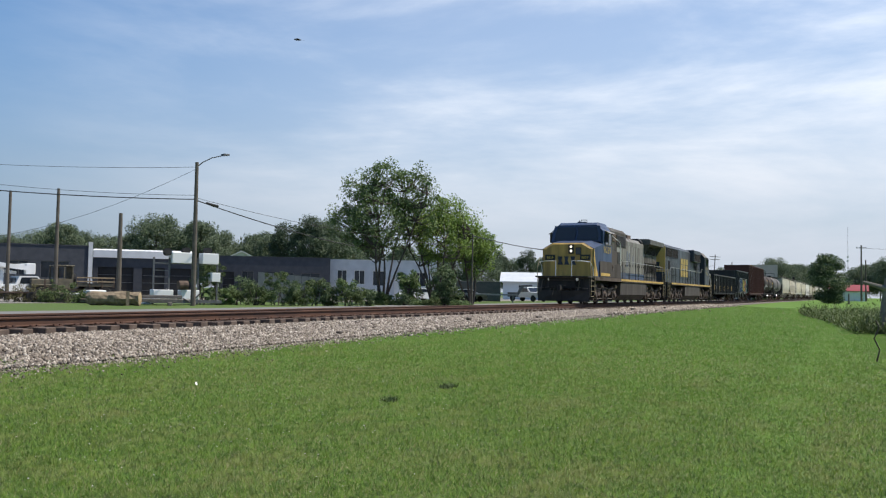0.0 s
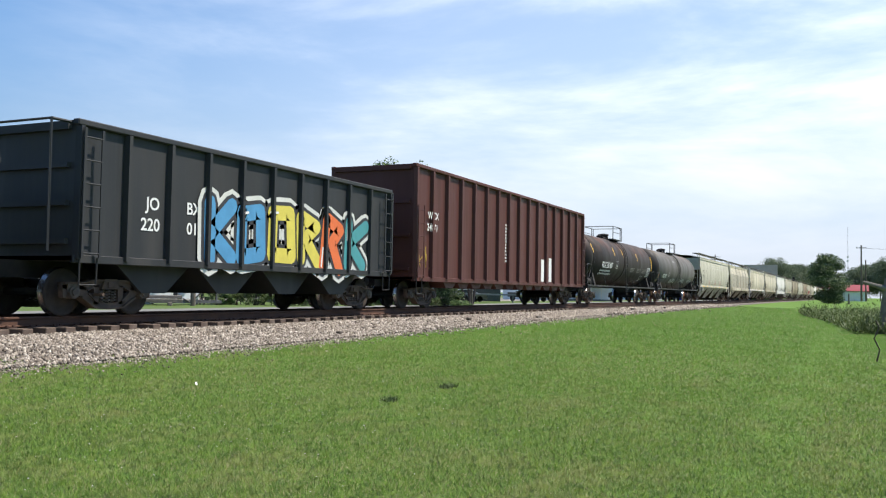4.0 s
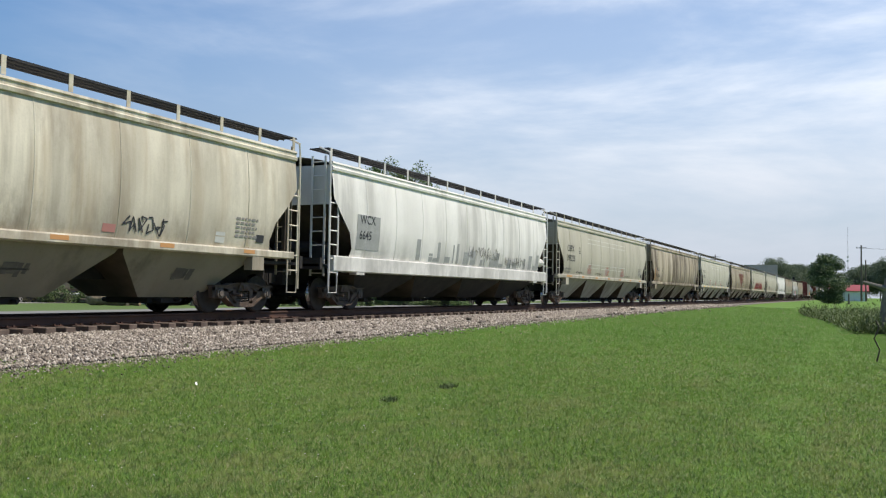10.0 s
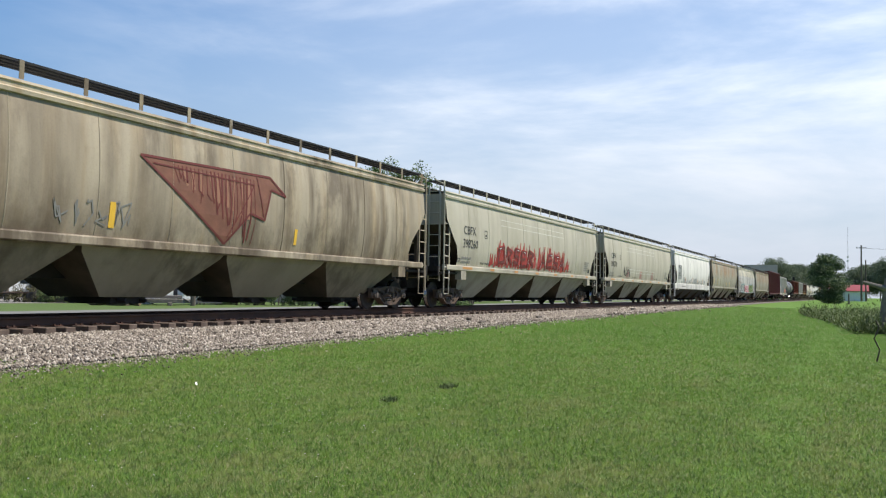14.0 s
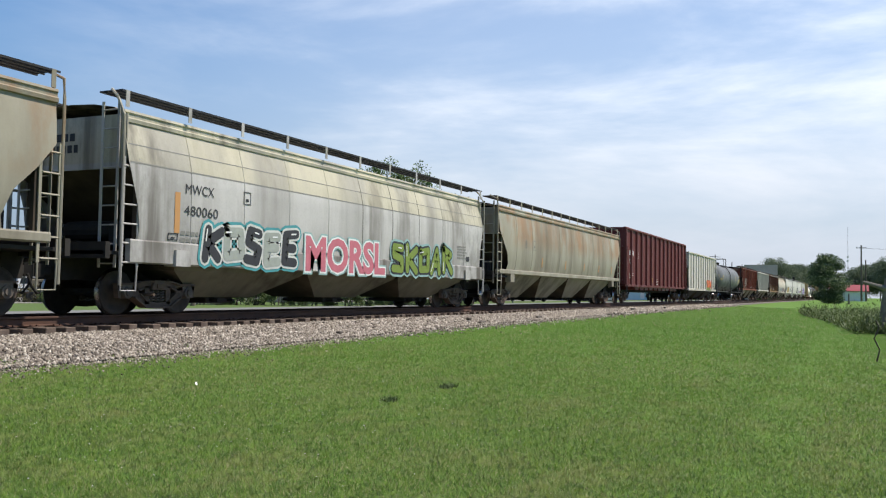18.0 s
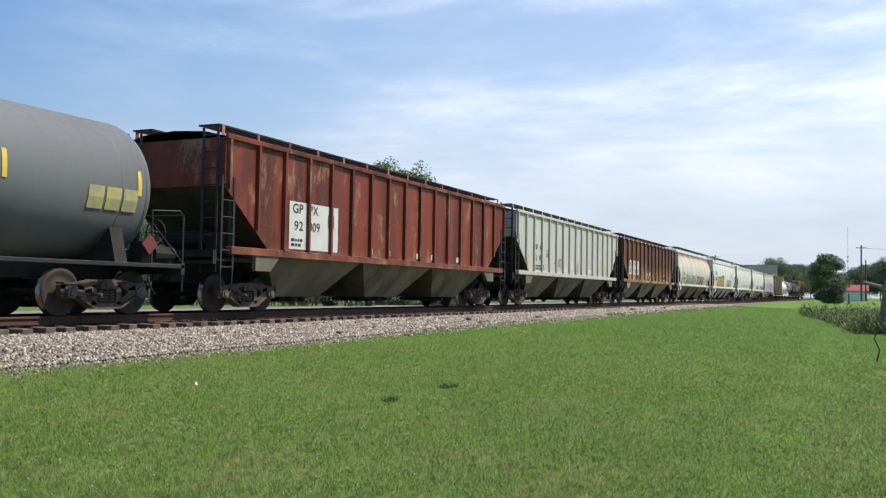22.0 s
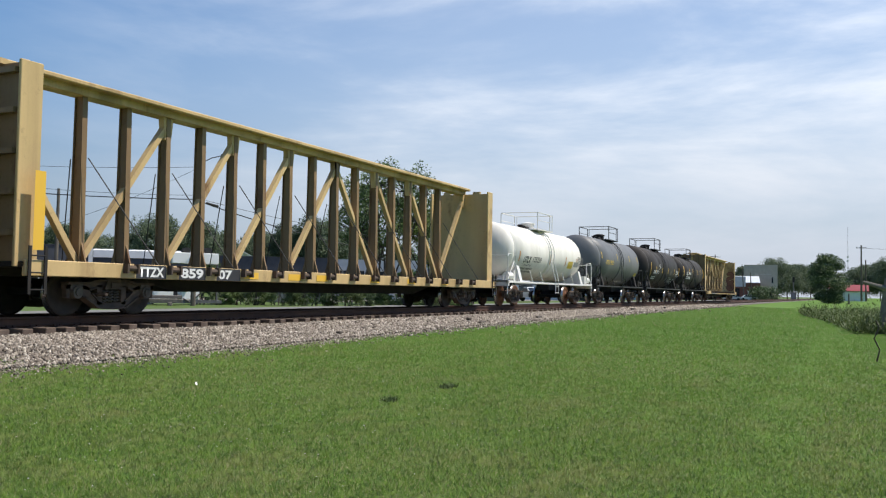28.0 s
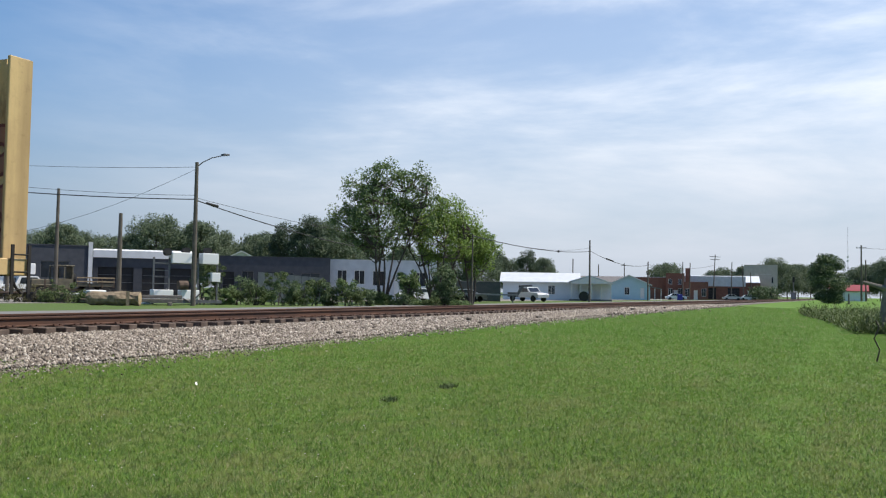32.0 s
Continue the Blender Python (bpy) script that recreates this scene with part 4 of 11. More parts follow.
def covered_hopper(name, L, paint, label, prof="round", pockets=4, posts=16, sill_h=0.17, sill_mat=None, under=None, rust=True, reflect="reflector", deep=1.0, ribs=0, dz=0.0, sill_out=0.10, decals=False, truck_in=2.32):
    car = empty(name, label=label, category="hopper car", group="freight train cars")
    pts = PROFILE[prof]
    side = side_of(pts)
    xb = L / 2 - 0.86
    sill_mat = sill_mat or paint
    under = under or paint
    # side sheets and roof, drawn back at the ends
    roof = [(pts[-1][0] - 0.05, 4.06), (1.15, 4.15), (0.6, 4.24), (0.0, 4.27)]
    zs = [(y, z) for y, z in pts] + roof
    half = zs + [(-y, z) for y, z in zs[-2::-1]]
    us = [-1, -0.985, -0.93, -0.8, -0.5, 0, 0.5, 0.8, 0.93, 0.985, 1]
    rings = [[(u * (xb - (notch(z, deep) if z < 3.95 else 0)), -y, z) for y, z in half] for u in us]
    part("body_shell", loft(bmesh.new(), rings), paint, car, smooth=True)
    # welded seams between the side sheets
    n = ribs or 9
    seam = mesh_of("side_seam", loft(bmesh.new(), [[(-0.014, -(y + 0.002), z) for y, z in pts], [(0, -(y + 0.011), z) for y, z in pts], [(0.014, -(y + 0.002), z) for y, z in pts]]), paint)
    for k in range(n):
        x = -xb + 2 * xb * (k + 1) / (n + 1)
        for s in (0, 180):
            share("side_seam", seam, car, m=pose(x, 0, 0, rz=s))
    # eave: top chord angle with a ledge
    for s in (-1, 1):
        yt = pts[-1][0]
        bm = prism(bmesh.new(), [(s * (yt - 0.02), 3.84), (s * (yt + 0.05), 3.86), (s * (yt + 0.06), 3.93), (s * (yt + 0.02), 3.96), (s * (yt + 0.02), 4.03), (s * (yt + 0.045), 4.05), (s * (yt + 0.03), 4.10), (s * (yt - 0.1), 4.10)], -xb, xb, "x")
        part("top_chord", bm, paint, car)
        ys = pts[0][0]
        bm = prism(bmesh.new(), [(s * (ys - 0.10), 1.52), (s * (ys + sill_out - 0.015), 1.52), (s * (ys + sill_out), 1.49), (s * (ys + sill_out), 1.53 - sill_h), (s * (ys + sill_out - 0.04), 1.50 - sill_h), (s * (ys - 0.10), 1.50 - sill_h)], -L / 2 + 0.95, L / 2 - 0.95, "x")
        part("side_sill", bm, sill_mat, car)
        for e in (-1, 1):
            part("jacking_pad", box(bmesh.new(), *sorted((e * (L / 2 - 2.65), e * (L / 2 - 2.2))), *sorted((s * 1.35, s * (ys + 0.09))), 1.02, 1.36), sill_mat, car)
    # hopper bays
    inner = xb - 1.5
    pitch = 2 * inner / pockets
    centres = [-inner + pitch * (k + 0.5) for k in range(pockets)]
    zt, zb = 1.50 - sill_h, 0.36
    for c in centres:
        a, b = pitch * 0.485, pitch * 0.215
        top = [(c - a, -1.42, zt), (c + a, -1.42, zt), (c + a, 1.42, zt), (c - a, 1.42, zt)]
        mid = [(c - a + 0.05, -1.36, zt - 0.10), (c + a - 0.05, -1.36, zt - 0.10), (c + a - 0.05, 1.36, zt - 0.10), (c - a + 0.05, 1.36, zt - 0.10)]
        bot = [(c - b, -0.72, zb), (c + b, -0.72, zb), (c + b, 0.72, zb), (c - b, 0.72, zb)]
        part("hopper_bay", bay_mesh([top, mid, bot]), [under, BAY_SHADE_GRIME], car)
        if decals:
            bay = lambda z: 0.72 + (1.36 - 0.72) * (z - zb) / (zt - 0.10 - zb)
            rr = random.Random(int(c * 10))
            rect = [(c - 0.30 + 0.15 * i + rr.uniform(-0.02, 0.02), c - 0.19 + 0.15 * i + rr.uniform(-0.02, 0.05), 0.76 + rr.uniform(-0.04, 0.03), 0.98 + rr.uniform(-0.03, 0.03)) for i in range(4)]
            rect += [(c - 0.32, c + 0.28, 0.84, 0.875)]
            marks(car, rect, "stain", bay, "bay_stencil", 0.012)
    hopper_gates(car, centres, zb, MAT["under"])
    bm = box(bmesh.new(), -L / 2 + 2.2, L / 2 - 2.2, -0.28, 0.28, 0.72, 1.1)
    part("centre_sill", bm, MAT["under"], car)
    running_board(car, L, 4.46 + dz, 1.17, posts, sill_mat)
    end_gear(car, L, xb, paint, sill_mat, y=1.53)
    end_print(car, -xb + 0.012)
    # tall corner rails that climb from the stirrup to the roof walk
    yt = pts[-1][0]
    for e in (-1, 1):
        for s in (-1, 1):
            xr = e * (xb + 0.13)
            bm = pipe(bmesh.new(), [(xr, s * 1.57, 0.60), (xr, s * 1.57, 3.95), (xr, s * (yt + 0.02), 4.32), (xr - e * 0.02, s * 1.20, 4.48)], 0.030, 6)
            for k in range(6):
                z = 1.05 + 0.38 * k
                rod(bm, (xr, s * 1.57, z), (xr - e * 0.40, s * 1.57, z), 0.014, 5)
            part("corner_rail", bm, sill_mat, car)
    for x in (-L / 2 + truck_in, L / 2 - truck_in):
        add_truck(car, x, rust)
    if reflect:
        n = 7
        rect = [(-L / 2 + 2.3 + (L - 5.3) * k / (n - 1), -L / 2 + 2.3 + (L - 5.3) * k / (n - 1) + (0.9 if k == 0 else 0.42), 1.40, 1.49) for k in range(n)]
        marks(car, rect, reflect, lambda z: pts[0][0] + 0.10, "reflector", 0.006, "reflective tape strip")
    return car, side


# ---- covered hoppers with flat ribbed sides ----
def ribbed_hopper(name, L, paint, label, ribs=17, under=None, rib_mat=None, z_top=4.05, z_sill=1.48, pockets=3, slant=True, posts=14, rust=True, z_cut=2.9, deep=1.75):
    car = empty(name, label=label, category="hopper car", group="freight train cars")
    y = 1.53
    xb = L / 2 - 0.72
    under = under or paint
    lo = [(-xb + deep, z_sill), (xb - deep, z_sill), (xb, z_cut), (xb, z_top), (-xb, z_top), (-xb, z_cut)] if slant else \
        [(-xb, z_sill), (xb, z_sill), (xb, z_top), (-xb, z_top)]
    for s in (-1, 1):
        part("side_sheet", prism(bmesh.new(), lo, *sorted((s * y, s * (y - 0.03)))), paint, car)
        bm = box(bmesh.new(), -xb, xb, *sorted((s * (y - 0.02), s * (y + 0.07))), z_top - 0.06, z_top + 0.06, bevel=0.012)
        part("top_chord", bm, paint, car)
        bm = box(bmesh.new(), -L / 2 + 0.95, L / 2 - 0.95, *sorted((s * (y - 0.12), s * (y + 0.06))), z_sill - 0.12, z_sill + 0.06, bevel=0.01)
        part("side_sill", bm, paint, car)
    rm = {}
    for k in range(ribs):
        x = -xb + 0.12 + (2 * xb - 0.24) * k / (ribs - 1)
        zb = z_sill + 0.06
        if slant:
            zb = max(zb, z_sill + (abs(x) - (xb - deep)) / deep * (z_cut - z_sill) + 0.05)
        key = round(zb, 2)
        if key not in rm:
            rm[key] = mesh_of("rib", prism(bmesh.new(), [(-0.045, 0.0), (-0.04, -0.085), (0.04, -0.085), (0.045, 0.0)], zb, z_top - 0.06, "z"), rib_mat or paint)
        for s in (-1, 1):
            share("rib", rm[key], car, m=pose(x, s * y, 0, rz=0 if s < 0 else 180))
    bm = loft(bmesh.new(), [[(-xb, w, h) for w, h in ((-y, z_top), (-0.9, z_top + 0.14), (0, z_top + 0.2), (0.9, z_top + 0.14), (y, z_top))],
                            [(xb, w, h) for w, h in ((-y, z_top), (-0.9, z_top + 0.14), (0, z_top + 0.2), (0.9, z_top + 0.14), (y, z_top))]])
    part("roof", bm, paint, car)
    inner = xb - 1.75
    pitch = 2 * inner / pockets
    zt, zb = z_sill - 0.08, 0.38
    cs = [-inner + pitch * (k + 0.5) for k in range(pockets)]
    for c in cs:
        a, b = pitch * 0.49, pitch * 0.22
        rings = [[(c - a, -1.42, zt), (c + a, -1.42, zt), (c + a, 1.42, zt), (c - a, 1.42, zt)], [(c - b, -0.75, zb), (c + b, -0.75, zb), (c + b, 0.75, zb), (c - b, 0.75, zb)]]
        part("hopper_bay", bay_mesh(rings), [under, BAY_SHADE_GRIME], car)
    hopper_gates(car, cs, zb, MAT["under"])
    part("centre_sill", box(bmesh.new(), -L / 2 + 2.2, L / 2 - 2.2, -0.28, 0.28, 0.72, 1.1), MAT["under"], car)
    if posts:
        running_board(car, L, z_top + 0.30, 1.0, posts, paint)
    end_gear(car, L, xb, paint, MAT["black"], y=y - 0.02, end_top=z_top - 0.02)
    for s in (-1, 1):
        for e in (-1, 1):
            bm = bmesh.new()
            prism(bm, [(e * (L / 2 - 2.9), z_sill - 0.1), (e * (L / 2 - 1.9), z_sill - 0.1), (e * (L / 2 - 1.9), 1.0), (e * (L / 2 - 2.5), 1.0)], *sorted((s * 1.45, s * 1.56)))
            part("bolster_web", bm, under, car)
    for x in (-L / 2 + 2.25, L / 2 - 2.25):
        add_truck(car, x, rust)
    return car, flat_side(y)


# ---- open cars ----
def open_car(name, L, paint, label, z0, z1, ribs, category, inside=None, feet=False, rib_w=0.11, y=1.52, rib_mat=None, ladders=True, xe=0.7):
    car = empty(name, label=label, category=category, group="freight train cars")
    xb = L / 2 - xe
    inside = inside or paint
    for s in (-1, 1):
        part("side_sheet", box(bmesh.new(), -xb, xb, *sorted((s * y, s * (y - 0.04))), z0, z1 - 0.05), paint, car)
        part("top_chord", box(bmesh.new(), -xb - 0.03, xb + 0.03, *sorted((s * (y - 0.06), s * (y + 0.10))), z1 - 0.12, z1, bevel=0.02), rib_mat or paint, car)
        part("side_sill", box(bmesh.new(), -xb, xb, *sorted((s * (y - 0.05), s * (y + 0.06))), z0 - 0.05, z0 + 0.10, bevel=0.01), paint, car)
        e = s * xb
        part("end_wall", box(bmesh.new(), *sorted((e, e - s * 0.05)), -y + 0.04, y - 0.04, z0, z1 - 0.02), paint, car)
        bm = bmesh.new()
        for k in range(4):
            z = z0 + 0.35 + (z1 - z0 - 0.5) * k / 3
            box(bm, *sorted((e, e + s * 0.09)), -y + 0.1, y - 0.1, z - 0.05, z + 0.05)
        part("end_stiffener", bm, paint, car)
    zlo = z0 + (0.06 if feet else 0.02)
    me = mesh_of("rib", prism(bmesh.new(), [(-rib_w, 0.0), (-rib_w * 0.6, -0.12), (rib_w * 0.6, -0.12), (rib_w, 0.0)], zlo, z1 - 0.12, "z"), rib_mat or paint)
    for k in range(ribs):
        x = -xb + rib_w + (2 * xb - 2 * rib_w) * k / (ribs - 1)
        for s in (-1, 1):
            share("rib", me, car, m=pose(x, s * y, 0, rz=0 if s < 0 else 180))
    part("floor_plate", box(bmesh.new(), -xb, xb, -y + 0.04, y - 0.04, z0, z0 + 0.08), inside, car)
    if feet:
        for k in range(ribs - 1):
            xa = -xb + rib_w + (2 * xb - 2 * rib_w) * k / (ribs - 1)
            xc = -xb + rib_w + (2 * xb - 2 * rib_w) * (k + 1) / (ribs - 1)
            if abs(xa + xc) / 2 > xb - 3.0:
                continue
            bm = prism(bmesh.new(), [(xa + 0.02, z0), (xc - 0.02, z0), (xc - 0.30, z0 - 0.24), (xa + 0.30, z0 - 0.24)], -y + 0.1, y - 0.1)
            part("floor_bay", bm, paint, car)
    part("centre_sill", box(bmesh.new(), -L / 2 + 0.4, L / 2 - 0.4, -0.3, 0.3, 0.72, z0), MAT["under"], car)
    if ladders:
        lad = ladder_mesh(min(2.4, z1 - z0), 0.42, 6, mat=rib_mat or paint)
        st = stirrup_mesh(MAT["black"])
        for e in (-1, 1):
            for s in (-1, 1):
                share("side_ladder", lad, car, at=(e * (xb - 0.3), s * (y + 0.16), z0 + 0.05))
                share("stirrup", st, car, at=(e * (xb - 0.3), s * (y + 0.1), z0 + 0.05))
        share("brake_wheel", BRAKE, car, at=(xb + 0.2, 0.6, min(z1 - 0.5, 2.4)))
    add_couplers(car, L)
    for x in (-L / 2 + 2.3, L / 2 - 2.3):
        add_truck(car, x, True)
    return car, flat_side(y)


# ---- tank cars ----
def tank_car(name, L, R, zc, paint, label, rail="black", tank_len=None, ladder_side=0.0, rust=True, end_paint=None, band=True, rails="tall", saddle=None, rustwheel=False):
    car = empty(name, label=label, category="tank car", group="freight train cars")
    h = (tank_len or L - 2.0) / 2
    deep = 0.62
    head = [(-h + deep * (1 - math.sqrt(1 - q * q)), R * q) for q in (0.03, 0.2, 0.4, 0.58, 0.72, 0.83, 0.91, 0.96, 0.99, 1.0)]
    shell = [(-h + deep, R), (-h * 0.5, R), (0.0, R), (h * 0.5, R), (h - deep, R)]
    part("tank_shell", lathe(bmesh.new(), shell, 48, "x", (0, 0, zc)), paint, car, smooth=True)
    for s in (1, -1):
        part("tank_head", lathe(bmesh.new(), [(s * a, b) for a, b in head], 48, "x", (0, 0, zc)), end_paint or paint, car, smooth=True)
    side = lambda z: math.sqrt(max(0.02, R * R - (z - zc) ** 2))
    # girth seams
    bm = bmesh.new()
    for k in range(-3, 4):
        if (k == 0 and band) or abs(k) == 2:
            continue
        x = h * 0.29 * k
        lathe(bm, [(x - 0.02, R - 0.01), (x - 0.012, R + 0.003), (x + 0.012, R + 0.003), (x + 0.02, R - 0.01)], 48, "x", (0, 0, zc))
    part("girth_seam", bm, paint, car, smooth=True)
    if band:
        part("ladder_band", lathe(bmesh.new(), [(-0.28, R - 0.01), (-0.28, R + 0.008), (0.28, R + 0.008), (0.28, R - 0.01)], 48, "x", (0, 0, zc)), paint, car, smooth=True)
    rm = MAT[rail]
    # stub sills, bolsters and running side sill
    for s in (-1, 1):
        part("stub_sill", box(bmesh.new(), *sorted((s * (L / 2 - 0.35), s * (L / 2 - 4.4))), -0.32, 0.32, 0.72, 1.08), MAT["under"], car)
    for s in (-1, 1):
        bm = box(bmesh.new(), -L / 2 + 0.5, L / 2 - 0.5, *sorted((s * 1.38, s * 1.5)), 0.98, 1.06, bevel=0.008)
        part("side_sill", bm, rm, car)
        xs = s * (L / 2 - 2.25)
        bm = prism(bmesh.new(), [(-1.45, 1.0), (1.45, 1.0), (1.25, 1.75), (0.9, 1.45), (-0.9, 1.45), (-1.25, 1.75)], xs - 0.16, xs + 0.16, "x")
        part("saddle", bm, MAT[saddle] if saddle else MAT["under"], car)
        bm = bmesh.new()
        xe = s * (L / 2 - 0.5)
        box(bm, *sorted((xe, xe - s * 1.0)), -1.48, 1.48, 1.02, 1.08)
        box(bm, *sorted((xe, xe - s * 0.10)), -1.5, 1.5, 0.85, 1.10)
        part("end_platform", bm, rm, car)
        for t in (-1, 1):
            bm = bmesh.new()
            pipe(bm, [(xe - s * 0.95, t * 1.45, 1.08), (xe - s * 0.95, t * 1.45, 2.15), (xe - s * 0.15, t * 1.45, 2.2), (xe - s * 0.02, t * 1.45, 2.1), (xe - s * 0.02, t * 1.45, 0.5)], 0.024)
            rod(bm, (xe - s * 0.02, t * 1.45, 1.1), (xe - s * 0.9, t * 1.40, 1.9), 0.018)
            part("end_handrail", bm, rm, car)
        part("end_crossbar", pipe(bmesh.new(), [(xe - s * 0.04, -1.45, 2.12), (xe - s * 0.04, 1.45, 2.12)], 0.022), rm, car)
        bm = bmesh.new()
        rod(bm, (xe - s * 0.8, -1.30, 1.28), (xe - s * 0.2, -1.30, 1.28), 0.15, 10)
        box(bm, *sorted((xe - s * 0.85, xe - s * 1.15)), -1.4, -1.05, 1.08, 1.5)
        box(bm, *sorted((xe - s * 0.1, xe - s * 0.75)), -1.25, -0.95, 1.08, 1.30)
        part("brake_valve", bm, rm if rail == "white" else MAT["under"], car)
    # braces from the sill up to the shell
    for x in (-h * 0.55, -h * 0.3, h * 0.3, h * 0.55):
        for t in (-1, 1):
            part("brace", rod(bmesh.new(), (x, t * 1.42, 1.06), (x - 0.18, t * 1.32, 1.55), 0.022), rm, car)
    # ladder curving up the shell
    bm = bmesh.new()
    for t in (-1, 1):
        arc = [(t * (R + 0.10) * math.cos(a), zc + (R + 0.10) * math.sin(a)) for a in np.linspace(-0.25, 1.25, 11)]
        pts = [(t * 1.56, 0.55), (t * 1.56, 1.2)] + arc
        for dx in (-0.22, 0.22):
            pipe(bm, [(ladder_side + dx, q[0], q[1]) for q in pts], 0.020, 5)
        rung = [(t * 1.56, 0.6), (t * 1.56, 0.9), (t * 1.56, 1.2)] + arc
        for q in rung:
            rod(bm, (ladder_side - 0.22, q[0], q[1]), (ladder_side + 0.22, q[0], q[1]), 0.016, 5)
    part("ladder", bm, rm, car)
    # top platform, manway and rail cage
    zt = zc + R
    bm = bmesh.new()
    for s in (-1, 1):
        box(bm, -1.1, 1.1, *sorted((s * 0.35, s * 0.95)), zt - 0.10, zt - 0.06)
        for k in range(12):
            box(bm, -1.1 + k * 0.18, -1.07 + k * 0.18, *sorted((s * 0.35, s * 0.95)), zt - 0.06, zt - 0.045)
    tagged(part("top_platform", bm, rm, car), kind="stuff")
    bm = lathe(bmesh.new(), [(zt - 0.12, 0.30), (zt + 0.22, 0.30), (zt + 0.23, 0.35), (zt + 0.29, 0.35), (zt + 0.33, 0.2), (zt + 0.36, 0.05)], 16, "z", (0.1, 0, 0))
    part("manway", bm, MAT["under"] if rail != "white" else MAT["white"], car)
    part("safety_valve", lathe(bmesh.new(), [(zt - 0.1, 0.12), (zt + 0.12, 0.12), (zt + 0.14, 0.16), (zt + 0.18, 0.16), (zt + 0.2, 0.05)], 10, "z", (-0.65, 0.1, 0)), MAT["under"], car)
    part("loading_pipe", rod(bmesh.new(), (-0.95, -0.2, zt + 0.02), (-0.45, -0.2, zt + 0.02), 0.09, 8), MAT["under"], car)
    part("vent_pipe", rod(bmesh.new(), (0.65, 0.0, zt - 0.05), (0.65, 0.0, zt + 0.15), 0.07, 8), MAT["under"], car)
    bm = bmesh.new()
    hr = 0.72
    for s in (-1, 1):
        pipe(bm, [(-1.1, s * 0.92, zt - 0.1), (-1.1, s * 0.92, zt + hr), (0.62, s * 0.92, zt + hr), (0.75, s * 0.92, zt + hr - 0.1), (0.75, s * 0.92, zt - 0.08)], 0.024)
        pipe(bm, [(1.1, s * 0.92, zt - 0.1), (1.1, s * 0.92, zt + hr), (0.80, s * 0.92, zt + hr), (0.75, s * 0.92, zt + hr - 0.1)], 0.020)
        pipe(bm, [(-1.1, s * 0.92, zt + hr * 0.5), (0.75, s * 0.92, zt + hr * 0.5)], 0.016)
    pipe(bm, [(-1.1, -0.92, zt + hr), (-1.1, 0.92, zt + hr)], 0.022)
    pipe(bm, [(1.1, -0.92, zt + hr), (1.1, 0.92, zt + hr)], 0.022)
    part("safety_railing", bm, rm, car)
    share("brake_wheel", BRAKE, car, at=(L / 2 - 0.75, -0.9, 1.75))
    add_couplers(car, L)
    for x in (-L / 2 + 2.25, L / 2 - 2.25):
        add_truck(car, x, rust, rustwheel=rustwheel)
    return car, side, h


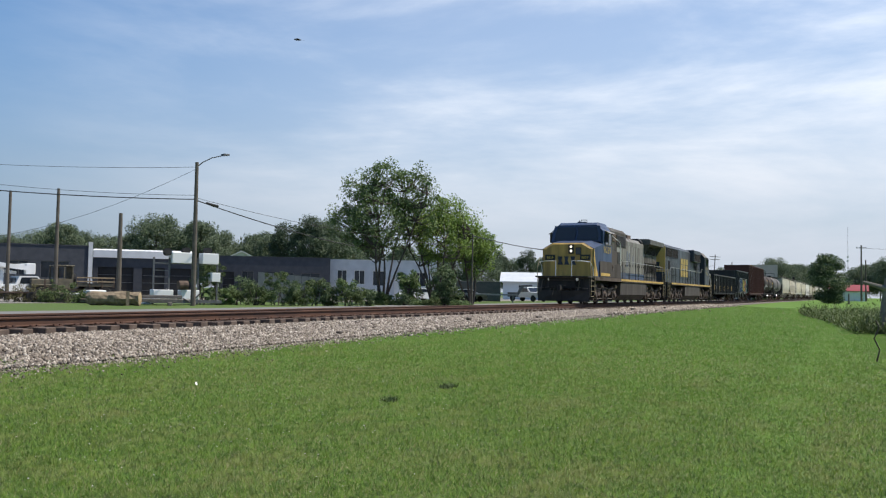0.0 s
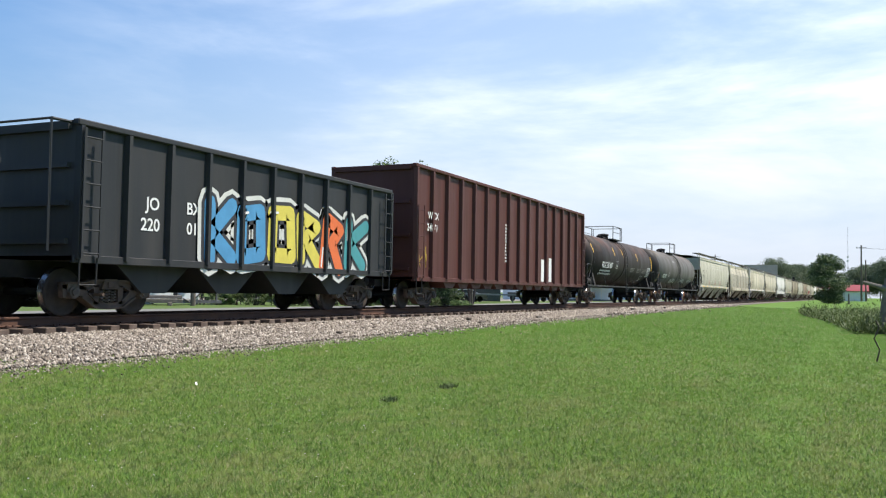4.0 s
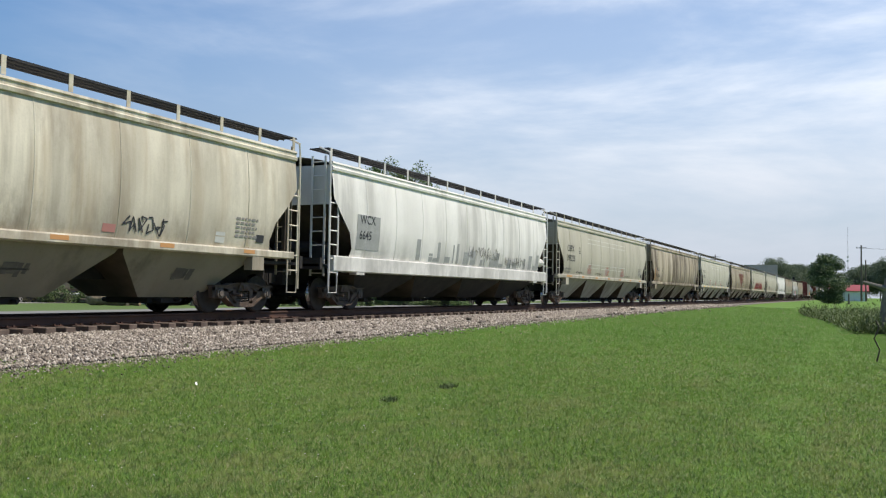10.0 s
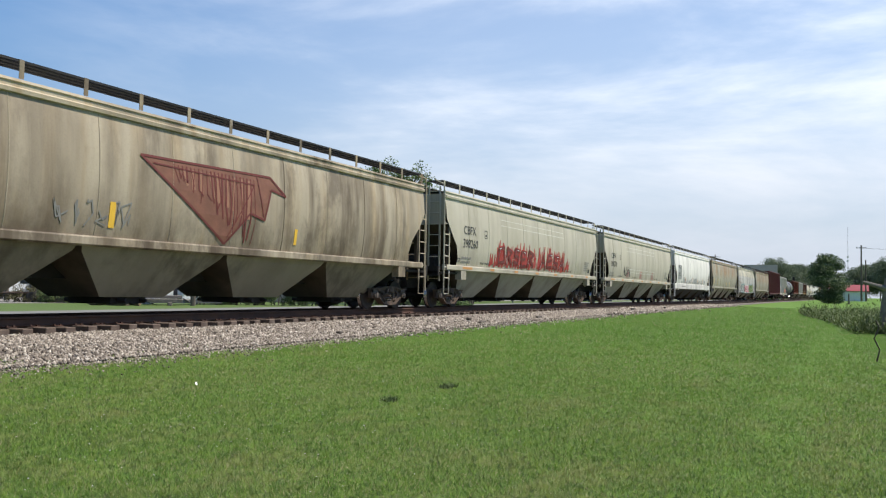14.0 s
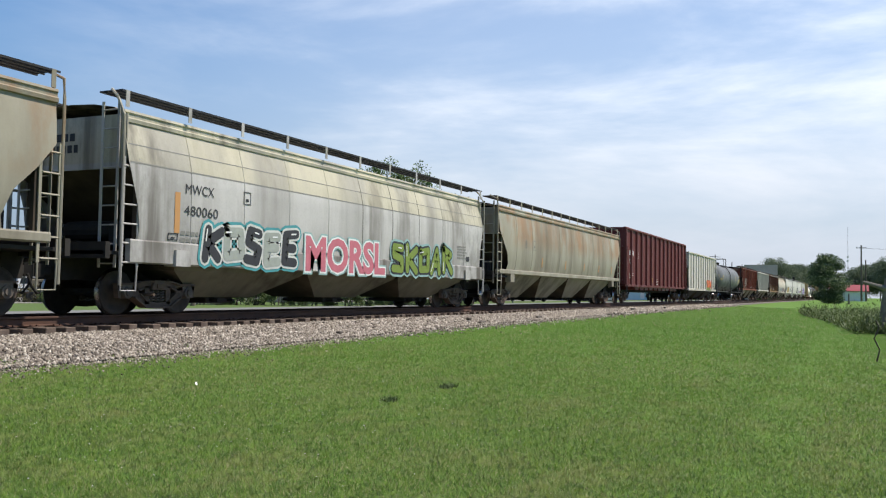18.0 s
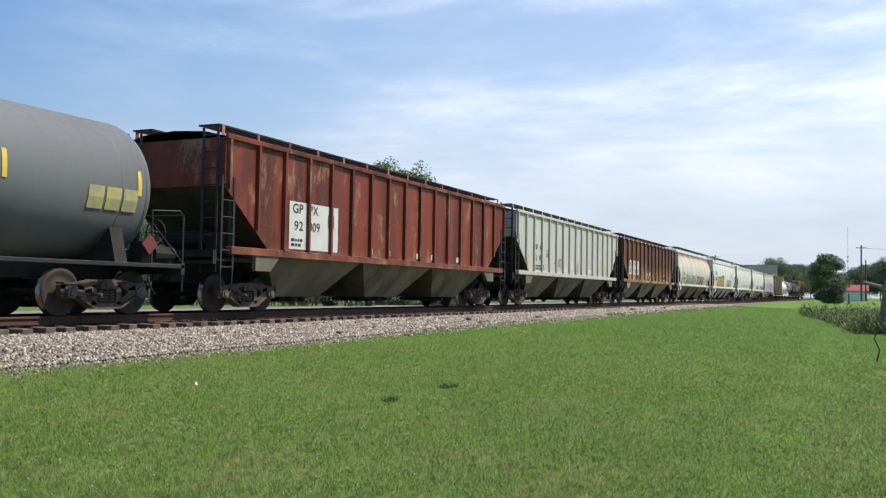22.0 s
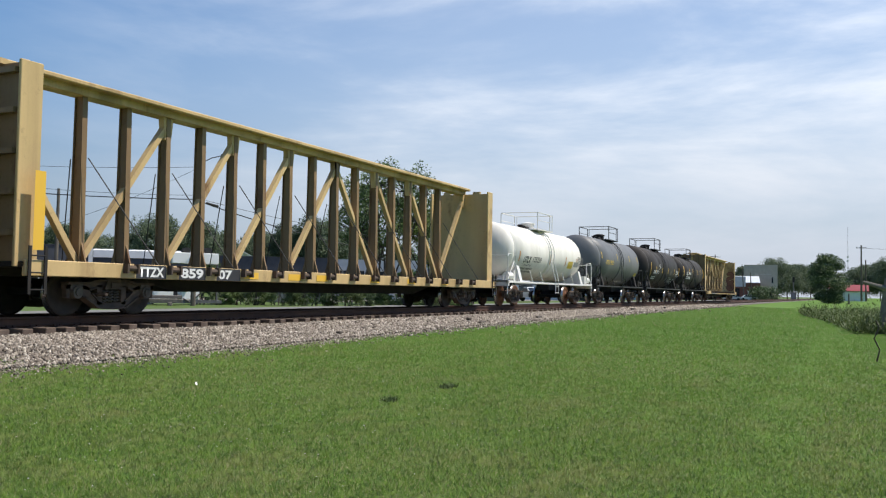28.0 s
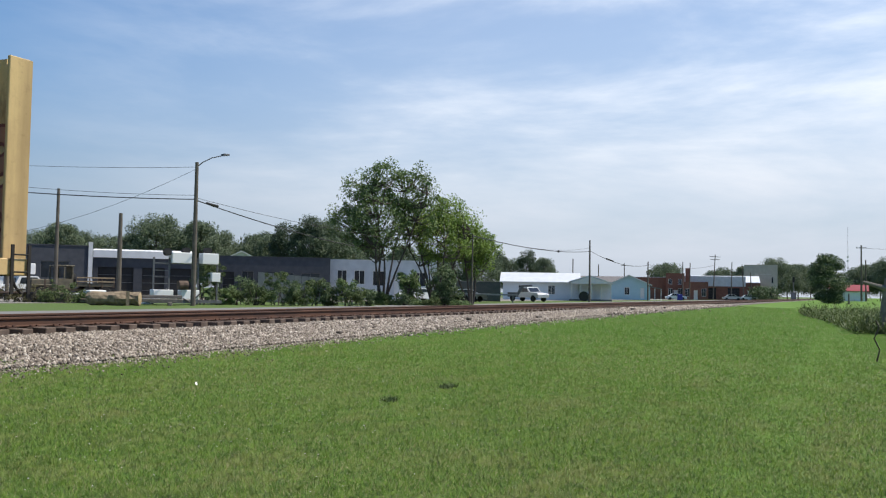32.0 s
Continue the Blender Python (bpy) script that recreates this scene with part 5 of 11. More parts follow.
# ---- centre-beam flat cars ----
def centerbeam(name, L, paint, dark, label, worn=None):
    car = empty(name, label=label, category="flat car", group="freight train cars")
    xb = L / 2 - 0.88
    worn = worn or paint
    zd, zt = 1.0, 4.72
    bm = box(bmesh.new(), -xb, xb, -1.42, 1.42, zd - 0.10, zd, bevel=0.01)
    part("deck", bm, MAT["under"], car)
    for s in (-1, 1):
        part("side_sill", box(bmesh.new(), -xb, xb, *sorted((s * 1.36, s * 1.46)), zd - 0.26, zd + 0.03, bevel=0.015), paint, car)
    part("centre_sill", prism(bmesh.new(), [(-xb, 0.95), (xb, 0.95), (xb, 0.75), (xb - 3.8, 0.72), (xb - 5.0, 0.48), (-xb + 5.0, 0.48), (-xb + 3.8, 0.72), (-xb, 0.75)], -0.35, 0.35), MAT["under"], car)
    part("top_chord", box(box(bmesh.new(), -xb + 0.2, xb - 0.2, -0.42, 0.42, zt - 0.10, zt, bevel=0.02), -xb + 0.2, xb - 0.2, -0.20, 0.20, zt - 0.24, zt - 0.1), paint, car)
    n = 15
    posts = [-8.65 + 1.2357 * k for k in range(n)]
    bm = prism(bmesh.new(), [(-0.125, 0), (0.125, 0), (0.09, 1), (-0.09, 1)], -0.025, 0.025, "x")
    for v in bm.verts:
        v.co.z = zd + (zt - 0.22 - zd) * v.co.z
    # dark web between yellow flanges: the posts' shaded side put into the colour
    me = mesh_of("post", bm, dark)
    fb = bmesh.new()
    for s in (-1, 1):
        prism(fb, [(s * 0.135, zd), (s * 0.150, zd), (s * 0.115, zt - 0.22), (s * 0.10, zt - 0.22)], -0.068, 0.068, "x")
        prism(fb, [(s * 0.125, zd), (s * 0.30, zd), (s * 0.125, zd + 0.55)], -0.02, 0.02, "x")
    fme = mesh_of("post_flange", fb, worn)
    for x in posts:
        share("post", me, car, at=(x, 0, 0))
        share("post_flange", fme, car, at=(x, 0, 0))
    for k in [-1] + list(range(0, n, 2)):
        up = 0 <= k < n / 2 or k == n - 1
        ends = [-xb + 0.1 if j < 0 else xb - 0.1 if j >= n else posts[j] for j in ((k, k + 2) if k >= 0 else (-1, 0))]
        xa, xc = (ends[0], ends[1]) if up else (ends[1], ends[0])
        bm = bmesh.new()
        p0, p1 = Vector((xa + (0.05 if up else -0.05), -0.02, zd + 0.08)), Vector((xc, -0.02, zt - 0.40))
        d = (p1 - p0).normalized()
        nrm = Vector((d.z, 0, -d.x)) * 0.062
        vs = [p0 + nrm, p0 - nrm, p1 - nrm, p1 + nrm]
        loft(bm, [[v + Vector((0, -0.07, 0)) for v in vs], [v + Vector((0, 0.07, 0)) for v in vs]], close=True, caps=True)
        brace = part("diagonal_brace", bm, paint, car)
        part("gusset", prism(bmesh.new(), [(xc - 0.16, zt - 0.24), (xc + 0.16, zt - 0.24), (xc + 0.10, zt - 0.75), (xc - 0.10, zt - 0.75)], -0.10, 0.06), paint, brace)
    # tie-down cables and winches
    for x in posts[::2]:
        for s in (-1, 1):
            part("tie_down_cable", rod(bmesh.new(), (x, s * 0.25, 3.2), (x + 0.9, s * 1.40, zd), 0.012, 4), MAT["black"], car)
    wb = bmesh.new()
    rod(wb, (-0.14, 0, 0), (0.14, 0, 0), 0.06, 8)
    box(wb, -0.17, -0.12, -0.08, 0.08, -0.10, 0.09)
    box(wb, 0.12, 0.17, -0.08, 0.08, -0.10, 0.09)
    wme = mesh_of("winch", wb, MAT["truckiron"])
    for x in posts:
        for s in (-1, 1):
            share("winch", wme, car, at=(x, s * 1.50, zd - 0.06))
    # end bulkheads
    for e in (-1, 1):
        xe = e * xb
        bm = box(bmesh.new(), *sorted((xe, xe - e * 0.06)), -1.20, 1.20, zd, 4.52)
        for f in bm.faces:
            f.normal_update()
            f.material_index = 1 if f.normal.x * e < -0.5 else 0
        bulk = part("bulkhead", bm, [dark, paint], car)
        bm = bmesh.new()
        for k in range(5):
            z = zd + 0.5 + k * 0.72
            box(bm, *sorted((xe, xe + e * 0.12)), -1.15, 1.15, z - 0.05, z + 0.05)
        for w in (-0.5, 0.95):
            box(bm, *sorted((xe, xe + e * 0.14)), w - 0.06, w + 0.06, zd, 4.4)
        part("stiffener", bm, dark, bulk)
        for w in (-0.6, 0.7):
            part("top_lug", box(bmesh.new(), *sorted((xe - e * 0.05, xe + e * 0.10)), w - 0.15, w + 0.15, 4.52, 4.62), paint, bulk)
        for s in (-1, 1):
            bm = box(bmesh.new(), *sorted((xe + e * 0.08, xe - e * 0.40)), *sorted((s * 1.20, s * 1.27)), zd - 0.1, 4.56, bevel=0.012)
            part("corner_wing", bm, paint, bulk)
            share("side_ladder", ladder_mesh(0.85, 0.34, 3, mat=MAT["under"]), car, at=(xe - e * 0.22, s * 1.50, 0.42))
    add_couplers(car, L)
    for x in (-L / 2 + 3.25, L / 2 - 3.25):
        add_truck(car, x, True)
    return car, flat_side(1.46), xb


# ---- the consist: paints ----
CREAM = car_paint("cream_hopper", (0.475, 0.442, 0.355), (0.22, 0.195, 0.15), 0.32, wide=0.25, foot=0.25)
PALE = car_paint("pale_grey_hopper", (0.455, 0.415, 0.325), (0.20, 0.175, 0.13), 0.35, wide=0.35, foot=0.3)
TAN_STREAK = car_paint("streaked_cream_hopper", (0.66, 0.60, 0.475), (0.18, 0.145, 0.10), 0.75, wide=0.65, ochre=0.40, foot=0.55)
TAN_DIRT = car_paint("grimy_tan_hopper", (0.46, 0.385, 0.28), (0.085, 0.060, 0.038), 0.9, wide=0.9, ochre=0.45, foot=0.75)
BAND_CREAM = car_paint("banded_cream_hopper", (0.43, 0.385, 0.305), (0.17, 0.14, 0.105), 0.5, wide=0.45, foot=0.2, bloom=(3.02, 3.05, (0.64, 0.57, 0.43), True), stains=((-2.94, 0.50, 0.95), (6.04, 0.40, 0.9), (0.19, 0.35, 0.45), (2.9, 0.6, 0.55), (-1.9, 0.25, 0.4), (3.9, 0.3, 0.4)))
RUST_TAN = car_paint("rust_stained_tan_hopper", (0.344, 0.316, 0.244), (0.160, 0.132, 0.096), 0.5, wide=0.5, foot=0.35, bloom=(2.35, 2.95, (0.336, 0.180, 0.084)))
WHITE_CAR = car_paint("white_hopper", (0.75, 0.715, 0.66), (0.23, 0.215, 0.19), 0.40, wide=0.25, foot=0.5)
WHITE_CLEAN = car_paint("clean_white_hopper", (0.605, 0.585, 0.525), (0.36, 0.34, 0.29), 0.25, wide=0.2, foot=0.2)
GREY_CLEAN = car_paint("light_grey_hopper", (0.465, 0.45, 0.395), (0.28, 0.26, 0.22), 0.22)
TWO_TONE = car_paint("two_tone_grey_hopper", (0.50, 0.475, 0.45), (0.11, 0.095, 0.078), 0.9, wide=0.7, foot=0.3, bloom=(3.03, 3.06, (0.53, 0.475, 0.34), True))
RIB_GREY = car_paint("ribbed_grey_hopper", (0.48, 0.452, 0.40), (0.28, 0.25, 0.20), 0.25, rusty=0.02, foot=0.15)
PANEL_GREY = car_paint("panel_warm_grey_hopper", (0.56, 0.525, 0.465), (0.26, 0.22, 0.17), 0.4, wide=0.4, foot=0.2)
RIB_RUST = car_paint("ribbed_rust_red_hopper", (0.200, 0.036, 0.017), (0.048, 0.018, 0.012), 0.95, wide=0.9, rust=(0.42, 0.27, 0.16), rusty=0.36, bloom=(1.75, 0.9, (0.45, 0.27, 0.15)))
RIB_BROWN = car_paint("ribbed_brown_hopper", (0.125, 0.042, 0.026), (0.060, 0.026, 0.018), 0.55, wide=0.5, rust=(0.38, 0.22, 0.09), rusty=0.26, bloom=(2.6, 1.7, (0.46, 0.28, 0.11)))
MAROON = car_paint("maroon_gondola", (0.125, 0.024, 0.022), (0.075, 0.019, 0.017), 0.35, wide=0.3)
OXIDE = car_paint("oxide_red_gondola", (0.084, 0.027, 0.021), (0.048, 0.019, 0.016), 0.5)
COALBLACK = car_paint("black_gondola", (0.016, 0.016, 0.018), (0.032, 0.029, 0.026), 0.6)
BLACK_HOP = car_paint("black_open_hopper", (0.024, 0.025, 0.027), (0.060, 0.056, 0.052), 0.5)
RUSTY_CHORD = car_paint("rusty_top_chord", (0.112, 0.068, 0.048), (0.056, 0.040, 0.032), 0.6, rusty=0.4)
TANK_BLACK = car_paint("black_tank", (0.021, 0.018, 0.017), (0.044, 0.034, 0.028), 0.6, wide=0.4, foot=0.4, rough=0.66)
TANK_RUST = car_paint("black_tank_rusty_top", (0.020, 0.015, 0.013), (0.038, 0.024, 0.018), 0.5, rough=0.66, bloom=(2.9, 3.7, (0.10, 0.042, 0.026)))
TANK_GREY = car_paint("grey_tank", (0.118, 0.113, 0.106), (0.062, 0.051, 0.042), 0.6, wide=0.6, rough=0.66, bloom=(3.3, 3.9, (0.15, 0.095, 0.06)))
TANK_GREY2 = car_paint("blue_grey_tank", (0.124, 0.128, 0.132), (0.080, 0.080, 0.080), 0.3)
TANK_WHITE = car_paint("white_tank", (0.78, 0.745, 0.68), (0.42, 0.37, 0.30), 0.25, foot=0.3)
YELLOW_CB = car_paint("yellow_flatcar", (0.60, 0.425, 0.20), (0.22, 0.14, 0.065), 0.5, wide=0.35, rust=(0.16, 0.068, 0.03), rusty=0.28)
BROWN_CB = car_paint("worn_shaded_brown_steel", (0.27, 0.175, 0.085), (0.10, 0.062, 0.034), 0.6, wide=0.5, rust=(0.12, 0.055, 0.028), rusty=0.4)
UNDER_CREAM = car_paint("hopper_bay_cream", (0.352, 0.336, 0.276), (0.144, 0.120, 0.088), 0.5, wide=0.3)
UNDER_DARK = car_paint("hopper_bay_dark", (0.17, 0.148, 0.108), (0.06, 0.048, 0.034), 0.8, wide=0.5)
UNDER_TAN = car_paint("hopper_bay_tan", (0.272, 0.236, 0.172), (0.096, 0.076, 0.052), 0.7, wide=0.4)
SPRAY_RUST = surface("spray_rust", (0.24, 0.10, 0.065), (0.17, 0.075, 0.05), 2.5, 0.7, 0, 20, 0.0)
for nm, col in {"spray_red": (0.42, 0.05, 0.04), "spray_maroon": (0.16, 0.035, 0.03), "spray_orange": (0.72, 0.16, 0.05), "spray_pink": (0.55, 0.16, 0.20), "spray_teal": (0.07, 0.30, 0.32),
                "spray_green": (0.20, 0.27, 0.05), "spray_gold": (0.45, 0.30, 0.05), "spray_purple": (0.36, 0.27, 0.55), "spray_violet": (0.20, 0.13, 0.38), "spray_silver": (0.35, 0.37, 0.33),
                "spray_blue": (0.08, 0.28, 0.50), "spray_yellow": (0.66, 0.56, 0.10), "spray_pale": (0.62, 0.62, 0.58), "spray_teal_pale": (0.30, 0.46, 0.44), "spray_pale_rust": (0.33, 0.16, 0.10), "spray_rusty": (0.30, 0.13, 0.08)}.items():
    MAT[nm] = surface(nm, col, tuple(c * 0.85 for c in col), 3.0, 0.65, 0, 20, 0.0)
MAT["stain"] = surface("dark_stain", (0.10, 0.09, 0.075), (0.16, 0.145, 0.12), 3.0, 0.9, 0, 20, 0.0)
MAT["stain_soft"] = surface("soft_stain", (0.22, 0.20, 0.17), (0.29, 0.27, 0.23), 3.0, 0.9, 0, 20, 0.0)
MAT["patch_white"] = surface("repaint_patch", (0.62, 0.62, 0.58), (0.56, 0.55, 0.50), 3.0, 0.7, 0, 20, 0.0)
MAT["patch_grey"] = surface("repaint_patch_grey", (0.30, 0.30, 0.28), (0.36, 0.36, 0.34), 3.0, 0.7, 0, 20, 0.0)
BEAD = plain("bead_paint", (0.62, 0.61, 0.54), 0.6)
MAT["ghost_grey"] = plain("faded_lettering", (0.22, 0.21, 0.19), 0.8)
MAT["red_print"] = plain("red_notice", (0.45, 0.20, 0.17), 0.8)

# places of the couplings along the train, from the front, at the start
JOINTS = [45.9, 68.15, 91.4, 109.73, 123.78, 144.79, 163.2, 181.50, 202.97, 222.94, 244.93, 266.76, 286.96, 308.33, 330.2, 351.6, 373.31, 394.76,
          416.26, 436.0, 457.77, 477.81, 499.41, 522.06, 539.94, 561.45, 580.57, 599.32, 617.82, 636.62, 656.0, 673.32, 690.92, 708.55, 732.5,
          746.3, 759.04, 773.03, 786.25, 811.00]
# how far the train has run
RUN = [(0, 0.0), (4, 98.73), (8, 197.409), (12, 296.408), (16, 395.648), (20, 495.472), (24, 596.73), (28, 698.418), (32, 799.021)]
TRAIN = []


def enter(k, car):
    """Car number k of the train takes its place between its couplings."""
    mid = (JOINTS[k] + JOINTS[k + 1]) / 2
    car.location = (mid, 0, 0)
    TRAIN.append((car, mid))


def length(k):
    return JOINTS[k + 1] - JOINTS[k]


def hopper_print(car, L, side, one, two, mat="lettering_black", x=2.9, z=2.75, size=0.36, gap=0.46, small=True, warn=False, foot=True, wide1=1.0, load=None):
    """Reporting mark over number, capacity lines, stencil box, warnings."""
    a = -L / 2 + x
    if one:
        lettering(car, one, a, z, size, mat, side, width=wide1)
    if two:
        lettering(car, two, a - 0.03, z - gap, size, mat, side, width=wide1 * len(two) / len(one) * 0.80)
    frame_mark(car, a + 1.98, z - 0.05, 0.27, 0.30, mat, side)
    if small:
        if load:
            lettering(car, "LD LMT " + load[0], a - 0.12, z - gap - 0.42, 0.15, mat, side, width=0.95)
            lettering(car, "LT  WT  " + load[1], a - 0.12, z - gap - 0.60, 0.15, mat, side, width=0.92)
        else:
            small_print(car, a - 0.12, z - gap - 0.60, 0.95, 0.30, 2, "ghost_grey", side, 3)
        frame_mark(car, a - 0.50, z - gap - 0.56, 0.30, 0.15, mat, side)
    if warn:
        for xx in (-4.55, -0.85, 2.75):
            lettering(car, "WARNING", xx + 0.12, 2.02, 0.10, "red_print", side, 0.004, width=0.5, lift=0.004)
            small_print(car, xx, 1.62, 0.8, 0.36, 6, "red_print", side, 5)
        for xx in (-6.66, -2.84, 3.9):
            lettering(car, "DO NOT HAMMER ON CAR", xx, 1.62, 0.13, mat, side, width=1.32, lift=0.004)
        rect = [(-4.62, 3.78, q, q + 0.022) for q in (2.13, 1.94, 3.24, 3.47)]
        rect += [(-4.62 + 1.2 * k, -4.595 + 1.2 * k, 1.94, 2.13) for k in range(8)]
        marks(car, rect, BEAD, side, "panel_bead", 0.004)
    if foot:
        small_print(car, L / 2 - 3.3, 1.75, 0.9, 0.5, 5, "ghost_grey", side, 9)
        marks(car, [(L / 2 - 2.5, L / 2 - 2.2, 1.68, 1.86)], "lettering_black", side, "test_plate", 0.01)


def flatcar_number(c, sd, words):
    """White mark and number on black panels along the side sill, between the winches."""
    for k, word in enumerate(words):
        x = -8.43 + 1.2357 * k
        marks(c, [(x - 0.04, x + 0.82, 0.745, 1.02)], "lettering_black", sd, "lettering_panel", 0.006)
        lettering(c, word, x + 0.02, 0.79, 0.27, "lettering_white", sd, 0.010, 0.72 if len(word) > 2 else 0.48)


def build_cars():
    # black gondola
    c, sd = open_car("gondola", length(2), COALBLACK, "black steel gondola with a rusty top edge", 0.80, 2.72, 15, "gondola", rib_mat=COALBLACK, rib_w=0.09)
    L = length(2)
    part("rusty_rim", box(box(bmesh.new(), -L / 2 + 0.7, L / 2 - 0.7, -1.60, -1.50, 2.70, 2.735), -L / 2 + 0.7, L / 2 - 0.7, 1.50, 1.60, 2.70, 2.735), RUSTY_CHORD, c)
    lettering(c, "RGCX", -L / 2 + 2.14, 2.05, 0.33, "lettering_white", flat_side(1.53))
    lettering(c, "2005", -L / 2 + 2.14, 1.70, 0.33, "lettering_white", flat_side(1.53))
    lettering(c, "20", -L / 2 + 3.35, 1.70, 0.33, "lettering_white", flat_side(1.53))
    small_print(c, -L / 2 + 2.1, 1.22, 1.0, 0.30, 2, "lettering_white", sd, 1)
    marks(c, [(x, x + 0.13, 1.15, 1.65) for x in (-L / 2 + 0.80, -4.6, -1.4, 1.9, 4.8)], "reflector", sd, "reflector", 0.13)
    small_print(c, L / 2 - 3.2, 1.5, 0.5, 0.3, 3, "lettering_white", sd, 4)
    enter(2, c)
    # black open-top hopper with bright sprayed piece
    L = length(3)
    c, sd = open_car("open_hopper", L, BLACK_HOP, "black open-top hopper with bright graffiti", 1.05, 3.66, 11, "hopper car", rib_w=0.07, xe=0.95)
    lettering(c, "JO", -L / 2 + 2.75, 2.15, 0.36, "lettering_white", sd, 0.006)
    lettering(c, "BX", -L / 2 + 4.0, 2.15, 0.36, "lettering_white", sd, 0.006)
    lettering(c, "220", -L / 2 + 2.65, 1.72, 0.36, "lettering_white", sd, 0.006)
    lettering(c, "01", -L / 2 + 4.0, 1.72, 0.36, "lettering_white", sd, 0.006)
    spray(c, -2.6, 4.6, 1.10, 2.65, 6, ["spray_blue", "spray_blue", "spray_yellow", "spray_yellow", "spray_orange", "spray_teal"], flat_side(1.55), 11, "sprayed blue, yellow and teal piece", halo="spray_pale")
    for k in range(4):
        x = -3.6 + 2.4 * k
        part("hopper_bay", prism(bmesh.new(), [(x - 1.1, 1.05), (x + 1.1, 1.05), (x + 0.35, 0.45), (x - 0.35, 0.45)], -1.2, 1.2), BLACK_HOP, c)
    bm = bmesh.new()
    for e in (-1, 1):
        pipe(bm, [(e * (L / 2 - 0.5), -1.4, 1.2), (e * (L / 2 - 0.5), -1.4, 3.6), (e * (L / 2 - 0.5), 1.4, 3.6), (e * (L / 2 - 0.5), 1.4, 1.2)], 0.03)
        rod(bm, (e * (L / 2 - 0.95), -1.4, 3.6), (e * (L / 2 - 0.5), -1.4, 3.6), 0.03)
    part("end_cage", bm, BLACK_HOP, c)
    enter(3, c)
    # tall oxide red gondola
    L = length(4)
    c, sd = open_car("wood_chip_gondola", L, OXIDE, "tall oxide-red ribbed wood-chip gondola", 0.95, 4.74, 17, "gondola", feet=True, rib_w=0.10)
    lettering(c, "WCX", -L / 2 + 1.6, 3.0, 0.34, "lettering_white", flat_side(1.60), 0.004)
    lettering(c, "24071", -L / 2 + 1.55, 2.6, 0.34, "lettering_white", flat_side(1.60), 0.004)
    marks(c, [(L / 2 - 7.4, L / 2 - 7.0, 1.1, 2.1), (L / 2 - 6.3, L / 2 - 5.9, 1.1, 2.2)], "lettering_white", sd, "marking", 0.01)
    small_print(c, -1.5, 1.8, 0.5, 1.6, 12, "lettering_white", sd, 8)
    tag_line(c, -L / 2 + 1.0, 1.3, 1.2, 0.9, "spray_gold", sd, 3)
    enter(4, c)

    # dark tank with rusty top
    L = length(5)
    c, sd, h = tank_car("tank_car", L, 1.45, 2.58, TANK_RUST, "black tank car with a rust-brown top", rustwheel=False)
    lettering(c, "TILX 252487", -h + 2.7, 2.10, 0.46, "lettering_white", sd, 0.008)
    small_print(c, -h + 2.6, 1.68, 2.7, 0.34, 2, "lettering_white", sd, 2)
    frame_mark(c, -h + 6.0, 2.12, 0.36, 0.42, "lettering_white", sd)
    marks(c, [(x, x + 0.10, 2.85 - 0.1 * (k > 2), 3.35 - 0.1 * (k > 2)) for k, x in enumerate((-h + 0.75, -h + 5.55, -0.55, 3.3))], "reflector", sd, "reflector")
    marks(c, [(h - 0.62, h - 0.48, 2.2, 3.2)], "reflector", sd, "reflector", 0.03)
    small_print(c, h - 1.8, 1.80, 1.0, 0.62, 8, "lettering_white", sd, 6)
    frame_mark(c, h - 3.15, 1.52, 0.55, 0.30, "lettering_white", sd)
    for x in (2.6, 4.4, 6.0):
        small_print(c, x - 1.0, 2.0, 1.1, 0.3, 3, "ghost_grey", sd, int(x))
    enter(5, c)
    L = length(6)
    c, sd, h = tank_car("tank_car", L, 1.45, 2.56, TANK_GREY, "weathered grey tank car with black ends and white scrawls", tank_len=L - 1.5, rustwheel=True, end_paint=TANK_BLACK)
    lettering(c, "CRGX 8012", -6.2, 1.88, 0.38, "lettering_white", sd, 0.010, 1.75)
    small_print(c, -6.3, 1.52, 1.9, 0.26, 2, "ghost_grey", sd, 2)
    frame_mark(c, -4.0, 1.98, 0.28, 0.28, "lettering_white", sd)
    tag_line(c, -2.6, 1.50, 2.0, 0.38, "lettering_white", sd, 21, 0.04)
    tag_line(c, 1.3, 1.55, 2.2, 0.40, "lettering_white", sd, 22, 0.04)
    tag_line(c, 5.0, 1.65, 1.6, 0.28, "lettering_white", sd, 23, 0.035)
    marks(c, [(-h + 0.75, -h + 0.88, 1.6, 2.2)], "reflector_old", sd, "reflector")
    small_print(c, -1.9, 3.15, 0.7, 0.12, 1, "lettering_white", sd, 5)
    small_print(c, h - 1.6, 2.2, 0.7, 0.55, 6, "ghost_grey", sd, 6)
    enter(6, c)

    # the long rake of plastics hoppers
    def plastics(k, paint, label, one="", two="", **kw):
        pk = {q: kw.pop(q) for q in ("mark", "warn", "x", "z", "wide1", "load", "size", "gap") if q in kw}
        car, side = covered_hopper("covered_hopper", length(k), paint, label, **kw)
        if one is not None:
            hopper_print(car, length(k), side, one, two, pk.get("mark", "lettering_black"), warn=pk.get("warn", False), x=pk.get("x", 2.9), z=pk.get("z", 2.75), wide1=pk.get("wide1", 1.0), load=pk.get("load"), size=pk.get("size", 0.36), gap=pk.get("gap", 0.46))
        enter(k, car)
        return car, side
    plastics(7, CREAM, "clean cream-grey covered hopper with four bays", "MWCX", "482143", warn=True, truck_in=1.95, z=2.71, x=2.16, gap=0.45, wide1=0.99, load=("217600", "68400"), under=UNDER_CREAM, decals=True)
